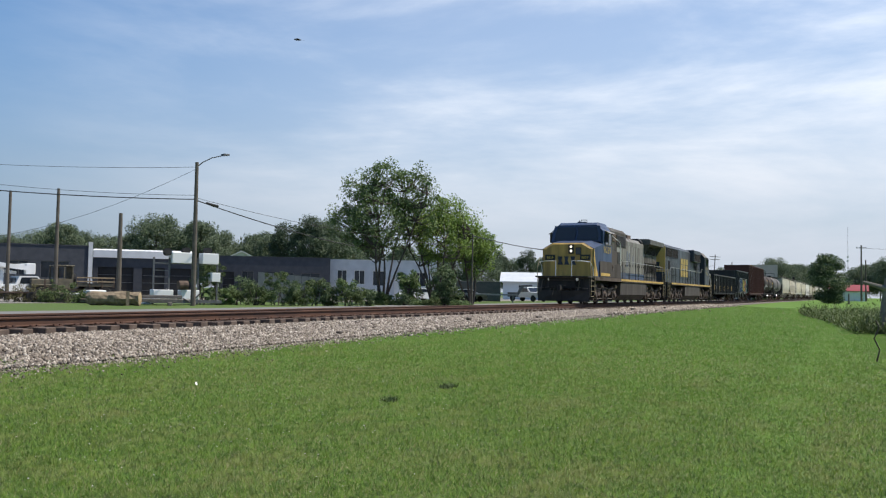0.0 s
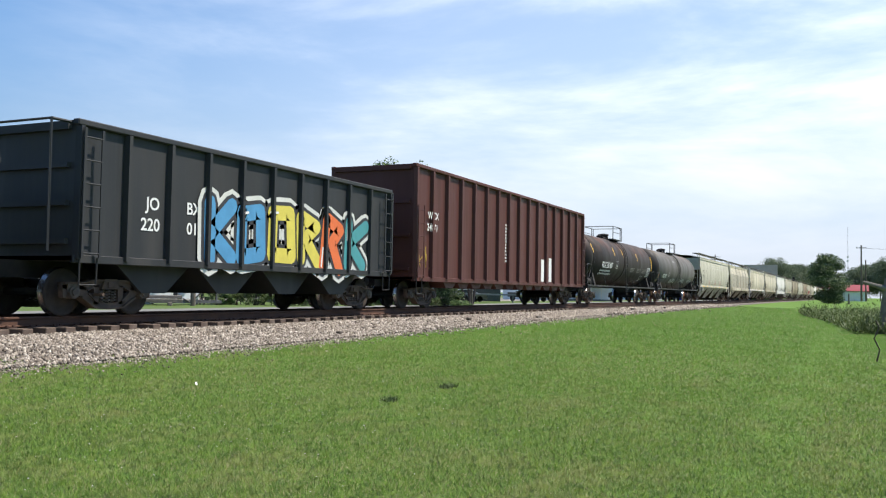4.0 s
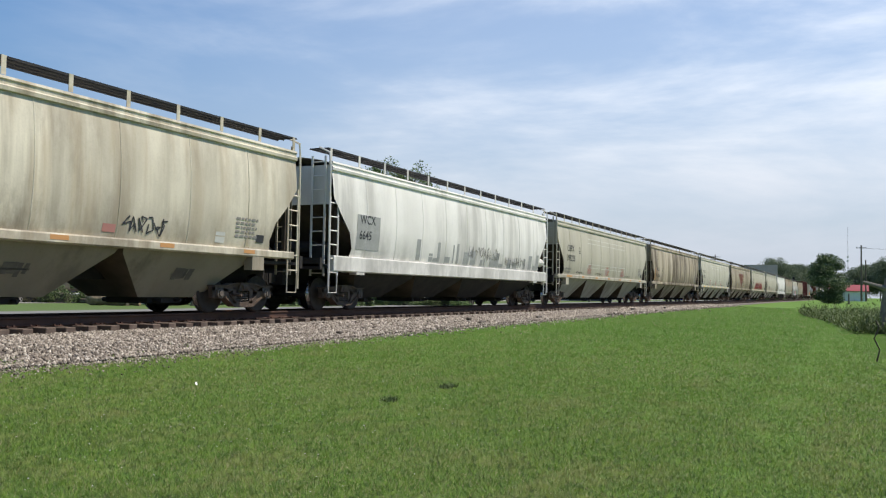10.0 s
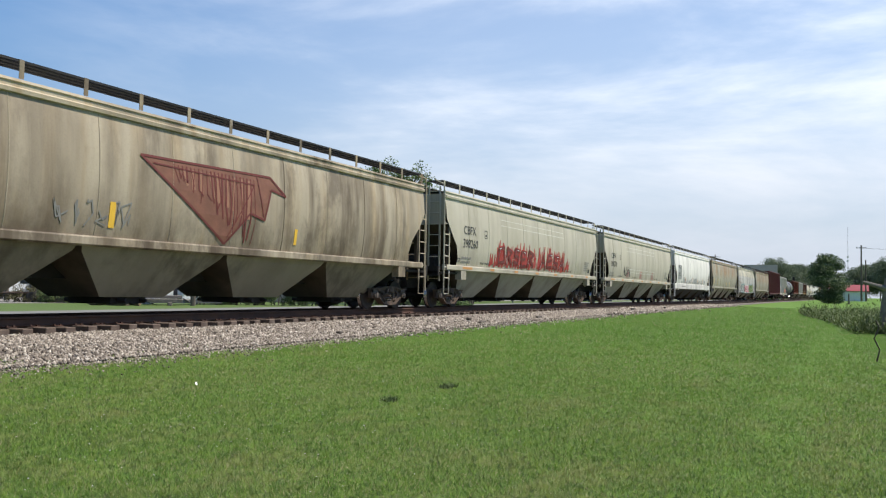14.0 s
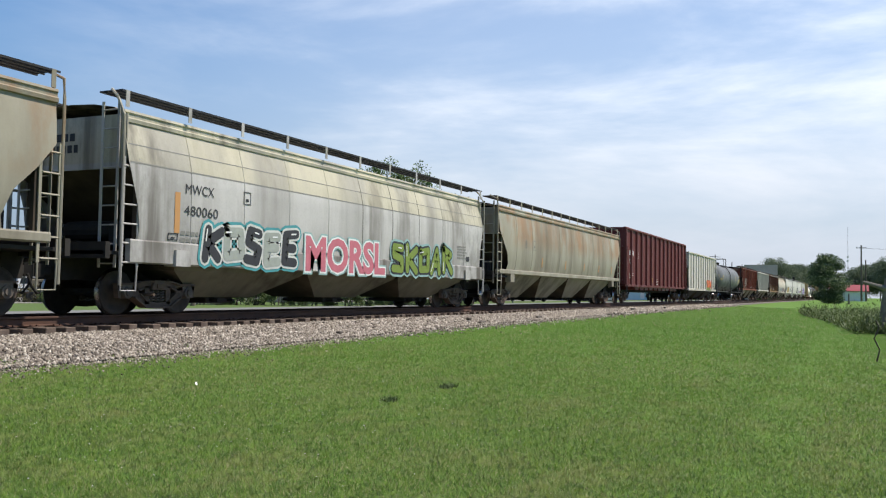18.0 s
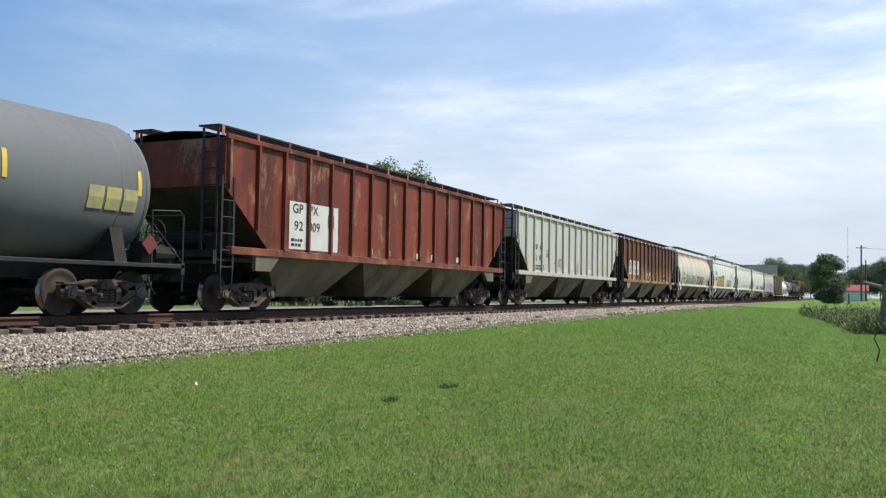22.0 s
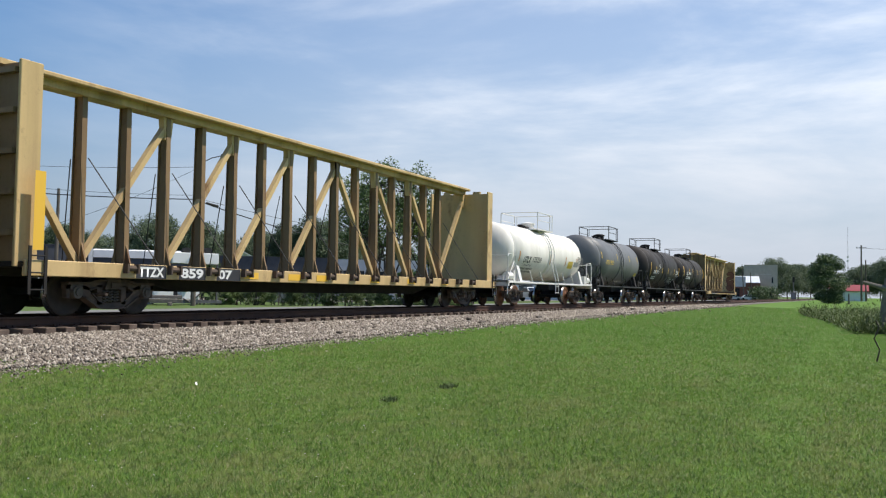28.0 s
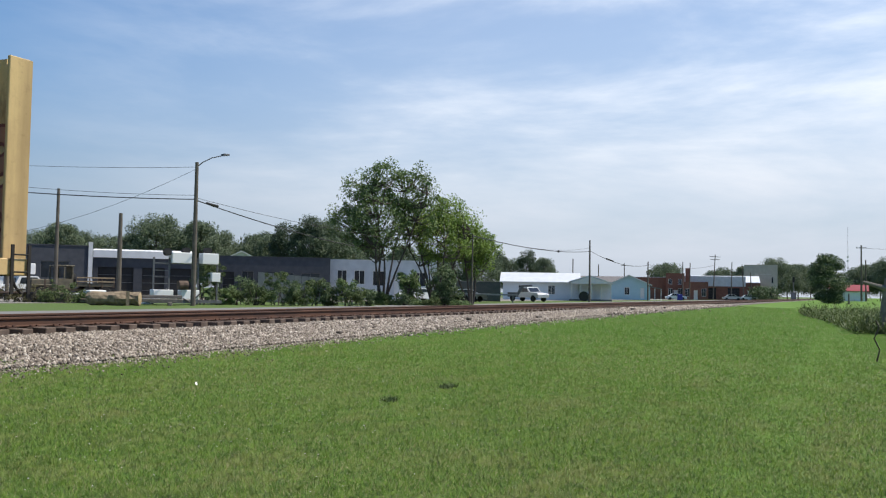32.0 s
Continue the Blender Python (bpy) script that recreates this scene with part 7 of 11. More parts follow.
    tag_line(c, 2.2, 1.66, 1.2, 0.4, "lettering_black", sd, 8, 0.035)
    c, sd = plastics(31, WHITE_CLEAN, "white covered hopper with violet and red graffiti", "NAHX", "69024", under=UNDER_CREAM, posts=14, z=2.5, x=2.2, reflect=None)
    spray(c, -3.0, 0.6, 1.55, 2.1, 5, ["spray_purple"], sd, 81, "sprayed violet letters")
    spray(c, 2.6, 5.6, 1.55, 2.1, 4, ["spray_red", "spray_pink"], sd, 82, "sprayed red letters")
    c, sd = plastics(32, GREY_CLEAN, "pale green-grey covered hopper with big purple graffiti", None, under=UNDER_CREAM, posts=13, reflect=None)
    L = length(32)
    spray(c, -4.6, 0.1, 1.50, 2.85, 4, ["spray_purple"], sd, 91, "sprayed purple letters", outline="lettering_white", halo="lettering_black", fat=0.30)
    word_piece(c, "YOBL", 0.5, 4.7, 1.60, 1.55, sd, (("lettering_black", 0.22, 0.007), ("lettering_white", 0.16, 0.011), ("spray_violet", 0.11, 0.014), ("spray_purple", 0.05, 0.018)), "sprayed purple letters with white and black edges")
    marks(c, [(-6.4, 4.9, 1.36, 1.50)], "spray_purple", lambda z: 1.60, "spray_paint", 0.01)
    vs, fs = [], []
    rr = random.Random(12)
    for k in range(110):
        a = rr.uniform(-5.2, 5.6)
        paint_poly(vs, fs, blob(a, rr.uniform(1.55, 2.9 - 0.2 * abs(a) / 5), 0.12, 0.12, rr, 3, 8), sd, 0.0085)
    raw("spray_paint", vs, fs, MAT["lettering_black"], c, "black sprayed dots")
    lettering(c, "BAKED BEANS", 5.2, 2.15, 0.17, "lettering_black", sd)
    # centre-beam, tanks, centre-beam
    L = length(33)
    c, sd, xb = centerbeam("centre_beam_flat_car", L, YELLOW_CB, BROWN_CB, "empty yellow centre-beam flat car, worn and rusty", BROWN_CB)
    flatcar_number(c, sd, ("TTZX", "859", "07"))
    marks(c, [(x, x + 0.55, 0.80, 0.96) for x in (-5.0, -3.2, -1.9, 1.0, 3.4, 6.0)], "reflector", sd, "reflector")
    marks(c, [(-xb + 0.12, -xb + 0.35, 1.2, 2.6)], "reflector", flat_side(1.47), "reflector")
    enter(33, c)
    L = length(34)
    c, sd, h = tank_car("tank_car", L, 1.24, 2.41, TANK_WHITE, "clean white tank car with white railings", rail="white", tank_len=L - 2.48, saddle="white", band=True, rustwheel=True)
    lettering(c, "UTLX", -h + 1.95, 1.93, 0.38, "lettering_black", sd, 0.012, shear=0.25)
    lettering(c, "125229", -h + 3.2, 1.98, 0.34, "lettering_black", sd, 0.004, 1.12)
    lettering(c, "THE TANK CAR PEOPLE", -h + 1.95, 1.78, 0.11, "lettering_black", sd)
    small_print(c, -h + 1.8, 1.48, 2.2, 0.26, 2, "ghost_grey", sd, 2)
    marks(c, [(x, x + 0.12, 1.95, 2.4) for x in (-h + 1.3, -h + 5.6, 2.4, 4.3)], "reflector_old", sd, "reflector")
    marks(c, [(2.9, 3.7, 1.85, 2.2)], "lettering_yellow", sd, "stencil_patch", 0.02)
    marks(c, [(3.9, 4.6, 1.95, 2.2)], "patch_grey", sd, "stencil_patch", 0.02)
    small_print(c, 4.5, 2.0, 1.0, 0.5, 6, "ghost_grey", sd, 7)
    enter(34, c)
    L = length(35)
    c, sd, h = tank_car("tank_car", L, 1.42, 2.52, surface("mid_grey_tank", (0.12, 0.125, 0.13), (0.15, 0.15, 0.15), 0.8, 0.5, 0, 20, 0.05), "dark blue-grey tank car with yellow lettering", tank_len=L - 1.7)
    lettering(c, "UTLX 98223", -h + 1.9, 2.3, 0.36, "lettering_yellow", sd, 0.004)
    marks(c, [(4.0, 4.6, 1.75, 1.95)], "lettering_yellow", sd, "stencil_patch", 0.02)
    marks(c, [(x, x + 0.10, 2.6, 3.0) for x in (-h + 1.0, -0.9, 2.2, 4.4)], "lettering_yellow", sd, "reflector")
    enter(35, c)
    L = length(36)
    c, sd, h = tank_car("tank_car", L, 1.45, 2.57, TANK_BLACK, "dusty black tank car with yellow reflectors", tank_len=L - 1.7)
    lettering(c, "ADMX 19471", -3.7, 2.11, 0.33, "lettering_white", sd, 0.006, 1.58)
    small_print(c, -3.81, 1.70, 1.25, 0.24, 2, "lettering_white", sd, 2)
    frame_mark(c, -2.0, 2.12, 0.26, 0.30, "lettering_white", sd)
    marks(c, [(-4.66, -4.54, 1.95, 2.84), (5.94, 6.06, 1.95, 2.75)] + [(x, x + 0.10, 2.19, 2.62) for x in (-2.86, -0.64, 1.53, 3.97)], "reflector", sd, "reflector", 0.02)
    tag_line(c, 2.3, 1.42, 2.4, 0.55, "lettering_white", sd, 33, 0.025)
    small_print(c, 4.8, 2.02, 0.95, 0.48, 7, "lettering_white", sd, 6)
    small_print(c, -1.8, 2.45, 0.52, 0.36, 5, "lettering_white", sd, 6)
    small_print(c, 1.3, 1.62, 0.7, 0.3, 5, "ghost_grey", sd, 7)
    small_print(c, 2.5, 2.12, 0.5, 0.3, 3, "ghost_grey", sd, 8)
    enter(36, c)
    L = length(37)
    c, sd, h = tank_car("tank_car", L, 1.42, 2.50, TANK_BLACK, "black tank car with yellow reflectors", tank_len=L - 1.8)
    lettering(c, "SUJX 299031", -h + 2.0, 2.3, 0.40, "lettering_white", sd, 0.006)
    small_print(c, -h + 2.0, 1.95, 2.2, 0.26, 2, "lettering_white", sd, 2)
    marks(c, [(-h + 0.66, -h + 0.80, 2.15, 3.0), (h - 0.72, h - 0.6, 2.1, 3.0)] + [(x, x + 0.10, 2.45, 2.9) for x in (-h + 3.3, -0.75, 1.9, 3.8)], "reflector", sd, "reflector", 0.02)
    enter(37, c)
    L = length(38)
    c, sd, xb = centerbeam("centre_beam_flat_car", L, YELLOW_CB, BROWN_CB, "empty yellow centre-beam flat car with maroon scrawl")
    flatcar_number(c, sd, ("TTZX", "864", "306"))
    # a scrawl on the inner face of the rear bulkhead
    arc = lambda cy, cz, ry, rz, t0, t1: [(cy + ry * math.cos(radians(t)), cz + rz * math.sin(radians(t))) for t in np.linspace(t0, t1, 9)]
    shapes = (arc(-0.72, 2.98, 0.28, 0.28, 40, 270) + arc(-0.72, 2.42, 0.30, 0.28, 90, -150), arc(-0.72, 1.68, 0.30, 0.36, 50, 350) + [(-0.70, 1.66)])
    for mat, wide, lift, label in (("spray_maroon", 0.40, 0.008, "dark maroon outline of the scrawl"), ("spray_rusty", 0.27, 0.022, "red-brown sprayed scrawl")):
        vs, fs = [], []
        for pts in shapes:
            stroke(vs, fs, pts, wide, flat_side(0.0), 0.0)
            for p in pts:
                paint_poly(vs, fs, [(p[0] + wide / 2 * math.cos(t), p[1] + wide / 2 * math.sin(t)) for t in np.linspace(0, 6.283, 11)[:-1]], flat_side(0.0), 0.0)
        # each stroke lies a hair over the one before
        over = {v: k for k, f in enumerate(fs) for v in f}
        tagged(raw("spray_paint", [(xb - 0.06 - lift - 0.00003 * over[k], p[0], p[2]) for k, p in enumerate(vs)], fs, MAT[mat], c, label), kind="stuff")
    enter(38, c)


build_cars()


# ---- locomotives ----
LOCO_BLUE = car_paint("locomotive_blue", (0.034, 0.058, 0.116), (0.048, 0.044, 0.044), 0.6, rough=0.5)
LOCO_DARK = car_paint("locomotive_dark_blue", (0.029, 0.038, 0.053), (0.040, 0.035, 0.030), 0.55, rough=0.45, wide=0.4)
NOSE_BLUE = car_paint("locomotive_worn_blue", (0.030, 0.052, 0.105), (0.050, 0.044, 0.042), 0.6, rough=0.55, wide=0.4)
LOCO_GREY = car_paint("locomotive_faded_grey", (0.22, 0.212, 0.188), (0.070, 0.056, 0.045), 0.95, rough=0.6, wide=0.8, rust=(0.40, 0.39, 0.36), rusty=0.13)
LOCO_STRIPE = car_paint("locomotive_faded_blue", (0.060, 0.085, 0.135), (0.070, 0.058, 0.048), 0.6, rough=0.6, wide=0.4)
LOCO_YELLOW = car_paint("locomotive_yellow", (0.52, 0.335, 0.085), (0.17, 0.11, 0.05), 0.55, rough=0.55, wide=0.45)
LOCO_DUST = car_paint("brown_dusted_steel", (0.098, 0.073, 0.056), (0.036, 0.027, 0.021), 0.7, rough=0.85, wide=0.6)
LOCO_TANK = car_paint("fuel_tank_dusty_grey", (0.064, 0.054, 0.046), (0.034, 0.028, 0.024), 0.5, rough=0.8, wide=0.3)
CAB_GRIME = car_paint("brown_grime_on_blue", (0.066, 0.052, 0.043), (0.034, 0.027, 0.022), 0.7, rough=0.75, wide=0.6)
GRILLE = surface("grille_black", (0.012, 0.012, 0.013), (0.03, 0.027, 0.024), 4.0, 0.7, 0, 60, 0.2)
RAIL_GREY = surface("handrail_grey", (0.30, 0.30, 0.29), (0.22, 0.21, 0.20), 5.0, 0.5)
MAT["lamp_on"] = plain("headlight_glow", (1.0, 0.88, 0.68), 0.3, 0, 1.3)
MAT["lamp_dim"] = plain("ditch_light_glow", (0.70, 0.70, 0.68), 0.3, 0, 0.15)
MAT["loco_number"] = surface("locomotive_number", (0.42, 0.31, 0.10), (0.32, 0.23, 0.08), 4.0, 0.7, 0, 20, 0.0)
DOOR_GAP = surface("dark_hood_seam", (0.075, 0.070, 0.062), (0.10, 0.092, 0.08), 2.0, 0.8)
WING = surface("grey_radiator_wing", (0.115, 0.110, 0.10), (0.085, 0.078, 0.070), 1.5, 0.7)
HOOD_REAR = car_paint("sooty_rear_hood", (0.092, 0.082, 0.069), (0.032, 0.025, 0.020), 0.95, rough=0.7, wide=0.8)


def loco_truck(loco, xs, dust):
    mid = sum(xs) / 3
    tr = share("truck", mesh_of("truck_bolster", box(box(bmesh.new(), -0.4, 0.4, -0.95, 0.95, 0.5, 0.95), xs[0] - mid - 0.5, xs[2] - mid + 0.5, -0.55, 0.55, 0.55, 0.8), MAT["under"]), loco, "three-axle locomotive truck", at=(mid, 0, 0))
    a, b = xs[0] - mid, xs[2] - mid
    c = xs[1] - mid
    prof = [(a - 0.55, 0.62), (a - 0.55, 0.95), (a - 0.1, 1.05), (a + 0.55, 1.02)]
    for m0 in (a, c):
        n0 = c if m0 == a else b
        for k in range(0, 7):
            t = k / 6
            prof.append((m0 + 0.45 + (n0 - m0 - 0.9) * t, 0.95 - 0.14 * math.sin(math.pi * t)))
    prof += [(b - 0.1, 1.05), (b + 0.55, 0.95), (b + 0.55, 0.62)]
    low = []
    for m0, n0 in ((c, b), (a, c)):
        for k in range(0, 7):
            t = k / 6
            low.append((n0 - 0.42 - (n0 - m0 - 0.84) * t, 0.78 - 0.30 * math.sin(math.pi * t)))
    fm = mesh_of("sideframe", prism(bmesh.new(), prof + [(b + 0.42, 0.70)] + low + [(a - 0.42, 0.70)], -0.09, 0.09), dust)
    jb = box(bmesh.new(), -0.24, 0.24, -0.10, 0.10, 0.30, 0.78, bevel=0.03)
    for s in (-1, 1):
        prism(jb, [(s * 0.24, 0.75), (s * 0.40, 0.70), (s * 0.34, 0.22), (s * 0.24, 0.26)], -0.08, 0.08)
    lathe(jb, [(-0.2, 0.03), (-0.2, 0.13), (-0.16, 0.17), (-0.05, 0.18)], 14, "y", (0, 0, 0.52))
    jm = mesh_of("journal_box", jb, dust)
    cm = mesh_of("brake_cylinder", rod(rod(bmesh.new(), (-0.25, 0, 0), (0.20, 0, 0), 0.13, 12), (0.2, 0, 0), (0.4, 0, -0.02), 0.04, 8), dust)
    for s in (-1, 1):
        share("sideframe", fm, tr, at=(0, s * 1.16, 0))
        for x in xs:
            share("journal_box", jm, tr, m=pose(x - mid, s * 1.20, 0, rz=0 if s < 0 else 180))
            w = share("wheel", WHEEL_L, tr, at=(x - mid, s * 0.76, 0.52))
            if s > 0:
                w.rotation_euler = (0, 0, math.pi)
        for x in xs:
            for e in (-1, 1):
                share("coil_spring", SPRING_L, tr, at=(x - mid + e * 0.33, s * 1.22, 0.0))
            share("brake_shoe", SHOE, tr, m=pose(x - mid + 0.56, s * 0.80, 0.04, rz=180))
        for x in (c - 0.55, c + 0.55):
            part("damper", rod(rod(bmesh.new(), (x, s * 1.30, 0.50), (x * 1.25, s * 1.30, 0.80), 0.045, 8), (x * 1.25, s * 1.30, 0.80), (x * 1.45, s * 1.30, 1.02), 0.025, 6), MAT["under"], tr)
        part("brake_rod", pipe(bmesh.new(), [(a - 0.3, s * 1.24, 0.36), (a + 0.6, s * 1.26, 0.30), (c, s * 1.24, 0.34), (b - 0.5, s * 1.26, 0.30), (b + 0.3, s * 1.24, 0.38)], 0.022, 5), MAT["truckgrey"], tr)
        for x in (a - 0.2, b + 0.2, (a + c) / 2 + 0.25):
            share("brake_cylinder", cm, tr, m=pose(x, s * 1.26, 1.02, rz=0 if s < 0 else 180))
    for x in xs:
        share("axle", AXLE, tr, at=(x - mid, 0, 0.52))
    for s in (-1, 1):
        bm = bmesh.new()
        pipe(bm, [(a - 0.4, s * 1.34, 1.0), (a + 0.5, s * 1.34, 0.86), (c - 0.2, s * 1.34, 0.95), (c + 0.8, s * 1.34, 0.84), (b + 0.3, s * 1.34, 0.98)], 0.02)
        for x in (a + 0.35, c + 0.35, b - 0.35):
            pipe(bm, [(x, s * 1.32, 0.85), (x + 0.05, s * 1.33, 0.45), (x - 0.08, s * 1.3, 0.24)], 0.018)
        part("sand_pipe", bm, MAT["under"], tr)


def spring_tall():
    bm = bmesh.new()
    pipe(bm, [(0.075 * math.cos(t * 0.9), 0.075 * math.sin(t * 0.9), 0.52 + 0.0105 * t) for t in range(36)], 0.02, 5)
    return mesh_of("coil_spring", bm, MAT["truckgrey"])


SPRING_L = spring_tall()


def hood(name, loco, x0, x1, y, z0, z1, mat, crown=0.0, chamfer=0.12):
    sec = [(-y, z0), (-y, z1 - chamfer), (-y + chamfer, z1), (0, z1 + crown), (y - chamfer, z1), (y, z1 - chamfer), (y, z0)]
    return part(name, prism(bmesh.new(), sec, x0, x1, "x"), mat, loco)


def panel_row(loco, name, xs, y, z0, z1, mat, gap=0.02, t=0.018, latch=True):
    """Doors along a hood side, both sides of the engine, with latches."""
    for xa, xb in zip(xs[:-1], xs[1:]):
        for s in (-1, 1):
            bm = box(bmesh.new(), xa + gap, xb - gap, *sorted((s * y, s * (y + t))), z0, z1, bevel=0.006)
            d = part(name, bm, mat, loco)
            if latch and s < 0:
                part("latch", box(bmesh.new(), xb - 0.14, xb - 0.09, -y - t - 0.03, -y - t, z0 + (z1 - z0) * 0.25, z0 + (z1 - z0) * 0.25 + 0.12), MAT["black"], d)


def louvre_panel(loco, name, x0, x1, y, z0, z1, mat, pitch=0.09, s=-1):
    bm = box(bmesh.new(), x0, x1, *sorted((s * y, s * (y + 0.015))), z0, z1)
    z = z0 + 0.04
    while z < z1 - 0.04:
        prism(bm, [(s * (y + 0.015), z), (s * (y + 0.05), z - 0.02), (s * (y + 0.015), z + 0.05)], x0 + 0.03, x1 - 0.03, "x")
        z += pitch
    return part(name, bm, mat, loco)


SCREEN = surface("sooty_screen", (0.013, 0.010, 0.009), (0.026, 0.018, 0.014), 5.0, 0.85, 0, 80, 0.4)


def screen(loco, name, x0, x1, y, z0, z1, s, mat=None, pitch=0.11):
    """A dark mesh screen with a thin rim and upright bars."""
    g = part(name, box(bmesh.new(), x0, x1, *sorted((s * (y - 0.01), s * (y + 0.008))), z0, z1), SCREEN, loco)
    bm = bmesh.new()
    for q in ((x0 - 0.03, x1 + 0.03, z0 - 0.03, z0), (x0 - 0.03, x1 + 0.03, z1, z1 + 0.03), (x0 - 0.03, x0, z0, z1), (x1, x1 + 0.03, z0, z1)):
        box(bm, q[0], q[1], *sorted((s * (y - 0.01), s * (y + 0.03))), q[2], q[3])
    part("screen_rim", bm, mat or HOOD_REAR, g)
    bm = bmesh.new()
    x = x0 + pitch / 2
    while x < x1:
        box(bm, x - 0.008, x + 0.008, *sorted((s * y, s * (y + 0.016))), z0, z1)
        x += pitch
    tagged(part("screen_bar", bm, SCREEN, g), kind="stuff")


def handrail(loco, pts, posts, zdeck, mat):
    bm = pipe(bmesh.new(), pts, 0.022)
    part("handrail", bm, mat, loco)
    for x, y, z in posts:
        part("stanchion", rod(bmesh.new(), (x, y, zdeck), (x, y, z), 0.022), MAT["black"], loco)


def steps(loco, x, s, e, mat):
    """Step well at a corner: side plates and four treads. s is the side, e the end that it faces."""
    bm = bmesh.new()
    for k in range(4):
        z = 0.42 + k * 0.28
        box(bm, x - 0.32, x + 0.32, *sorted((s * 1.12, s * 1.48)), z, z + 0.03)
    st = part("step_well", bm, MAT["black"], loco)
    edge = bmesh.new()
    for k in range(4):
        z = 0.42 + k * 0.28
        box(edge, x - 0.32, x + 0.32, *sorted((s * 1.48, s * 1.50)), z, z + 0.035)
    part("tread_edge", edge, STEP_EDGE, st)
    for d in (-0.34, 0.34):
        part("side_plate", box(bmesh.new(), x + d - 0.015, x + d + 0.015, *sorted((s * 1.1, s * 1.50)), 0.35, 1.42), mat, st)
    bm = bmesh.new()
    for d in (-0.38, 0.38):
        pipe(bm, [(x + d, s * 1.52, 0.5), (x + d, s * 1.52, 1.5), (x + d + 0.1 * (1 if d > 0 else -1), s * 1.50, 2.0), (x + d * 0.6, s * 1.45, 2.55)], 0.02)
    part("grab_iron", bm, mat_rail(), loco)


STEP_EDGE = surface("worn_yellow_step", (0.30, 0.24, 0.13), (0.17, 0.14, 0.09), 6.0, 0.7)
GRAB = surface("dusty_yellow_rail", (0.36, 0.30, 0.17), (0.24, 0.20, 0.12), 5.0, 0.6)


def mat_rail():
    return GRAB


def loco_base(loco, L, sill_mat, x_tank, dust_tank, deck_z=1.52, stripe=(-3.0, 9.0), pilot_in=0.72):
    part("deck", box(bmesh.new(), -L / 2 + 0.75, L / 2 - 0.75, -1.50, 1.50, deck_z - 0.08, deck_z, bevel=0.01), MAT["under"], loco)
    for s in (-1, 1):
        part("side_sill", box(bmesh.new(), -L / 2 + 2.0, L / 2 - 1.9, *sorted((s * 1.44, s * 1.53)), deck_z - 0.20, deck_z - 0.0, bevel=0.008), LOCO_DUST, loco)
        part("sill_stripe", box(bmesh.new(), *stripe, *sorted((s * 1.53, s * 1.537)), deck_z - 0.14, deck_z - 0.02), sill_mat, loco)
    part("frame_beam", box(bmesh.new(), -L / 2 + 0.9, L / 2 - 0.9, -0.75, 0.75, 0.85, deck_z - 0.08), MAT["under"], loco)
    a, b = x_tank
    sec = [(-1.05, 0.20), (-1.46, 0.55), (-1.48, 1.25), (1.48, 1.25), (1.46, 0.55), (1.05, 0.20)]
    part("fuel_tank", prism(bmesh.new(), sec, a, b, "x"), dust_tank, loco)
    for s in (-1, 1):
        part("tank_skirt", box(bmesh.new(), a + 0.3, b - 0.3, *sorted((s * 1.40, s * 1.47)), 1.25, 1.36), dust_tank, loco)
        e = s * (L / 2 - (pilot_in if s < 0 else 0.72))
        part("pilot_plate", box(bmesh.new(), *sorted((e, e - s * 0.06)), -1.45, 1.45, 0.35, deck_z), MAT["black"], loco)
        bm = loft(bmesh.new(), [[(e + s * 0.05, -1.45, 0.75), (e + s * 0.02, -1.45, 0.16)], [(e + s * 0.42, 0, 0.72), (e + s * 0.30, 0, 0.16)], [(e + s * 0.05, 1.45, 0.75), (e + s * 0.02, 1.45, 0.16)]])
        part("snow_plow", bm, MAT["black"], loco)
        bm = bmesh.new()
        for w in (-0.75, -0.5, 0.5, 0.75):
            pipe(bm, [(e + s * 0.05, w, 1.15), (e + s * 0.16, w, 0.95), (e + s * 0.18, w * 0.95, 0.6)], 0.03)
        part("air_hose", bm, MAT["black"], loco)
    add_couplers(loco, L)


def front_text(parent, txt, x, y, z, size, mat):
    """Letters centred on a face that looks towards -x."""
    me = text_mesh(txt, size, mat)
    co = np.empty(len(me.vertices) * 3, np.float32)
    me.vertices.foreach_get("co", co)
    co = co.reshape(-1, 3)
    mid = (co[:, 0].min() + co[:, 0].max()) / 2
    me.vertices.foreach_set("co", np.stack([np.full(len(co), x), y - (co[:, 0] - mid), z + co[:, 1]], -1).astype(np.float32).ravel())
    me.update()
    return share("lettering", me, parent)


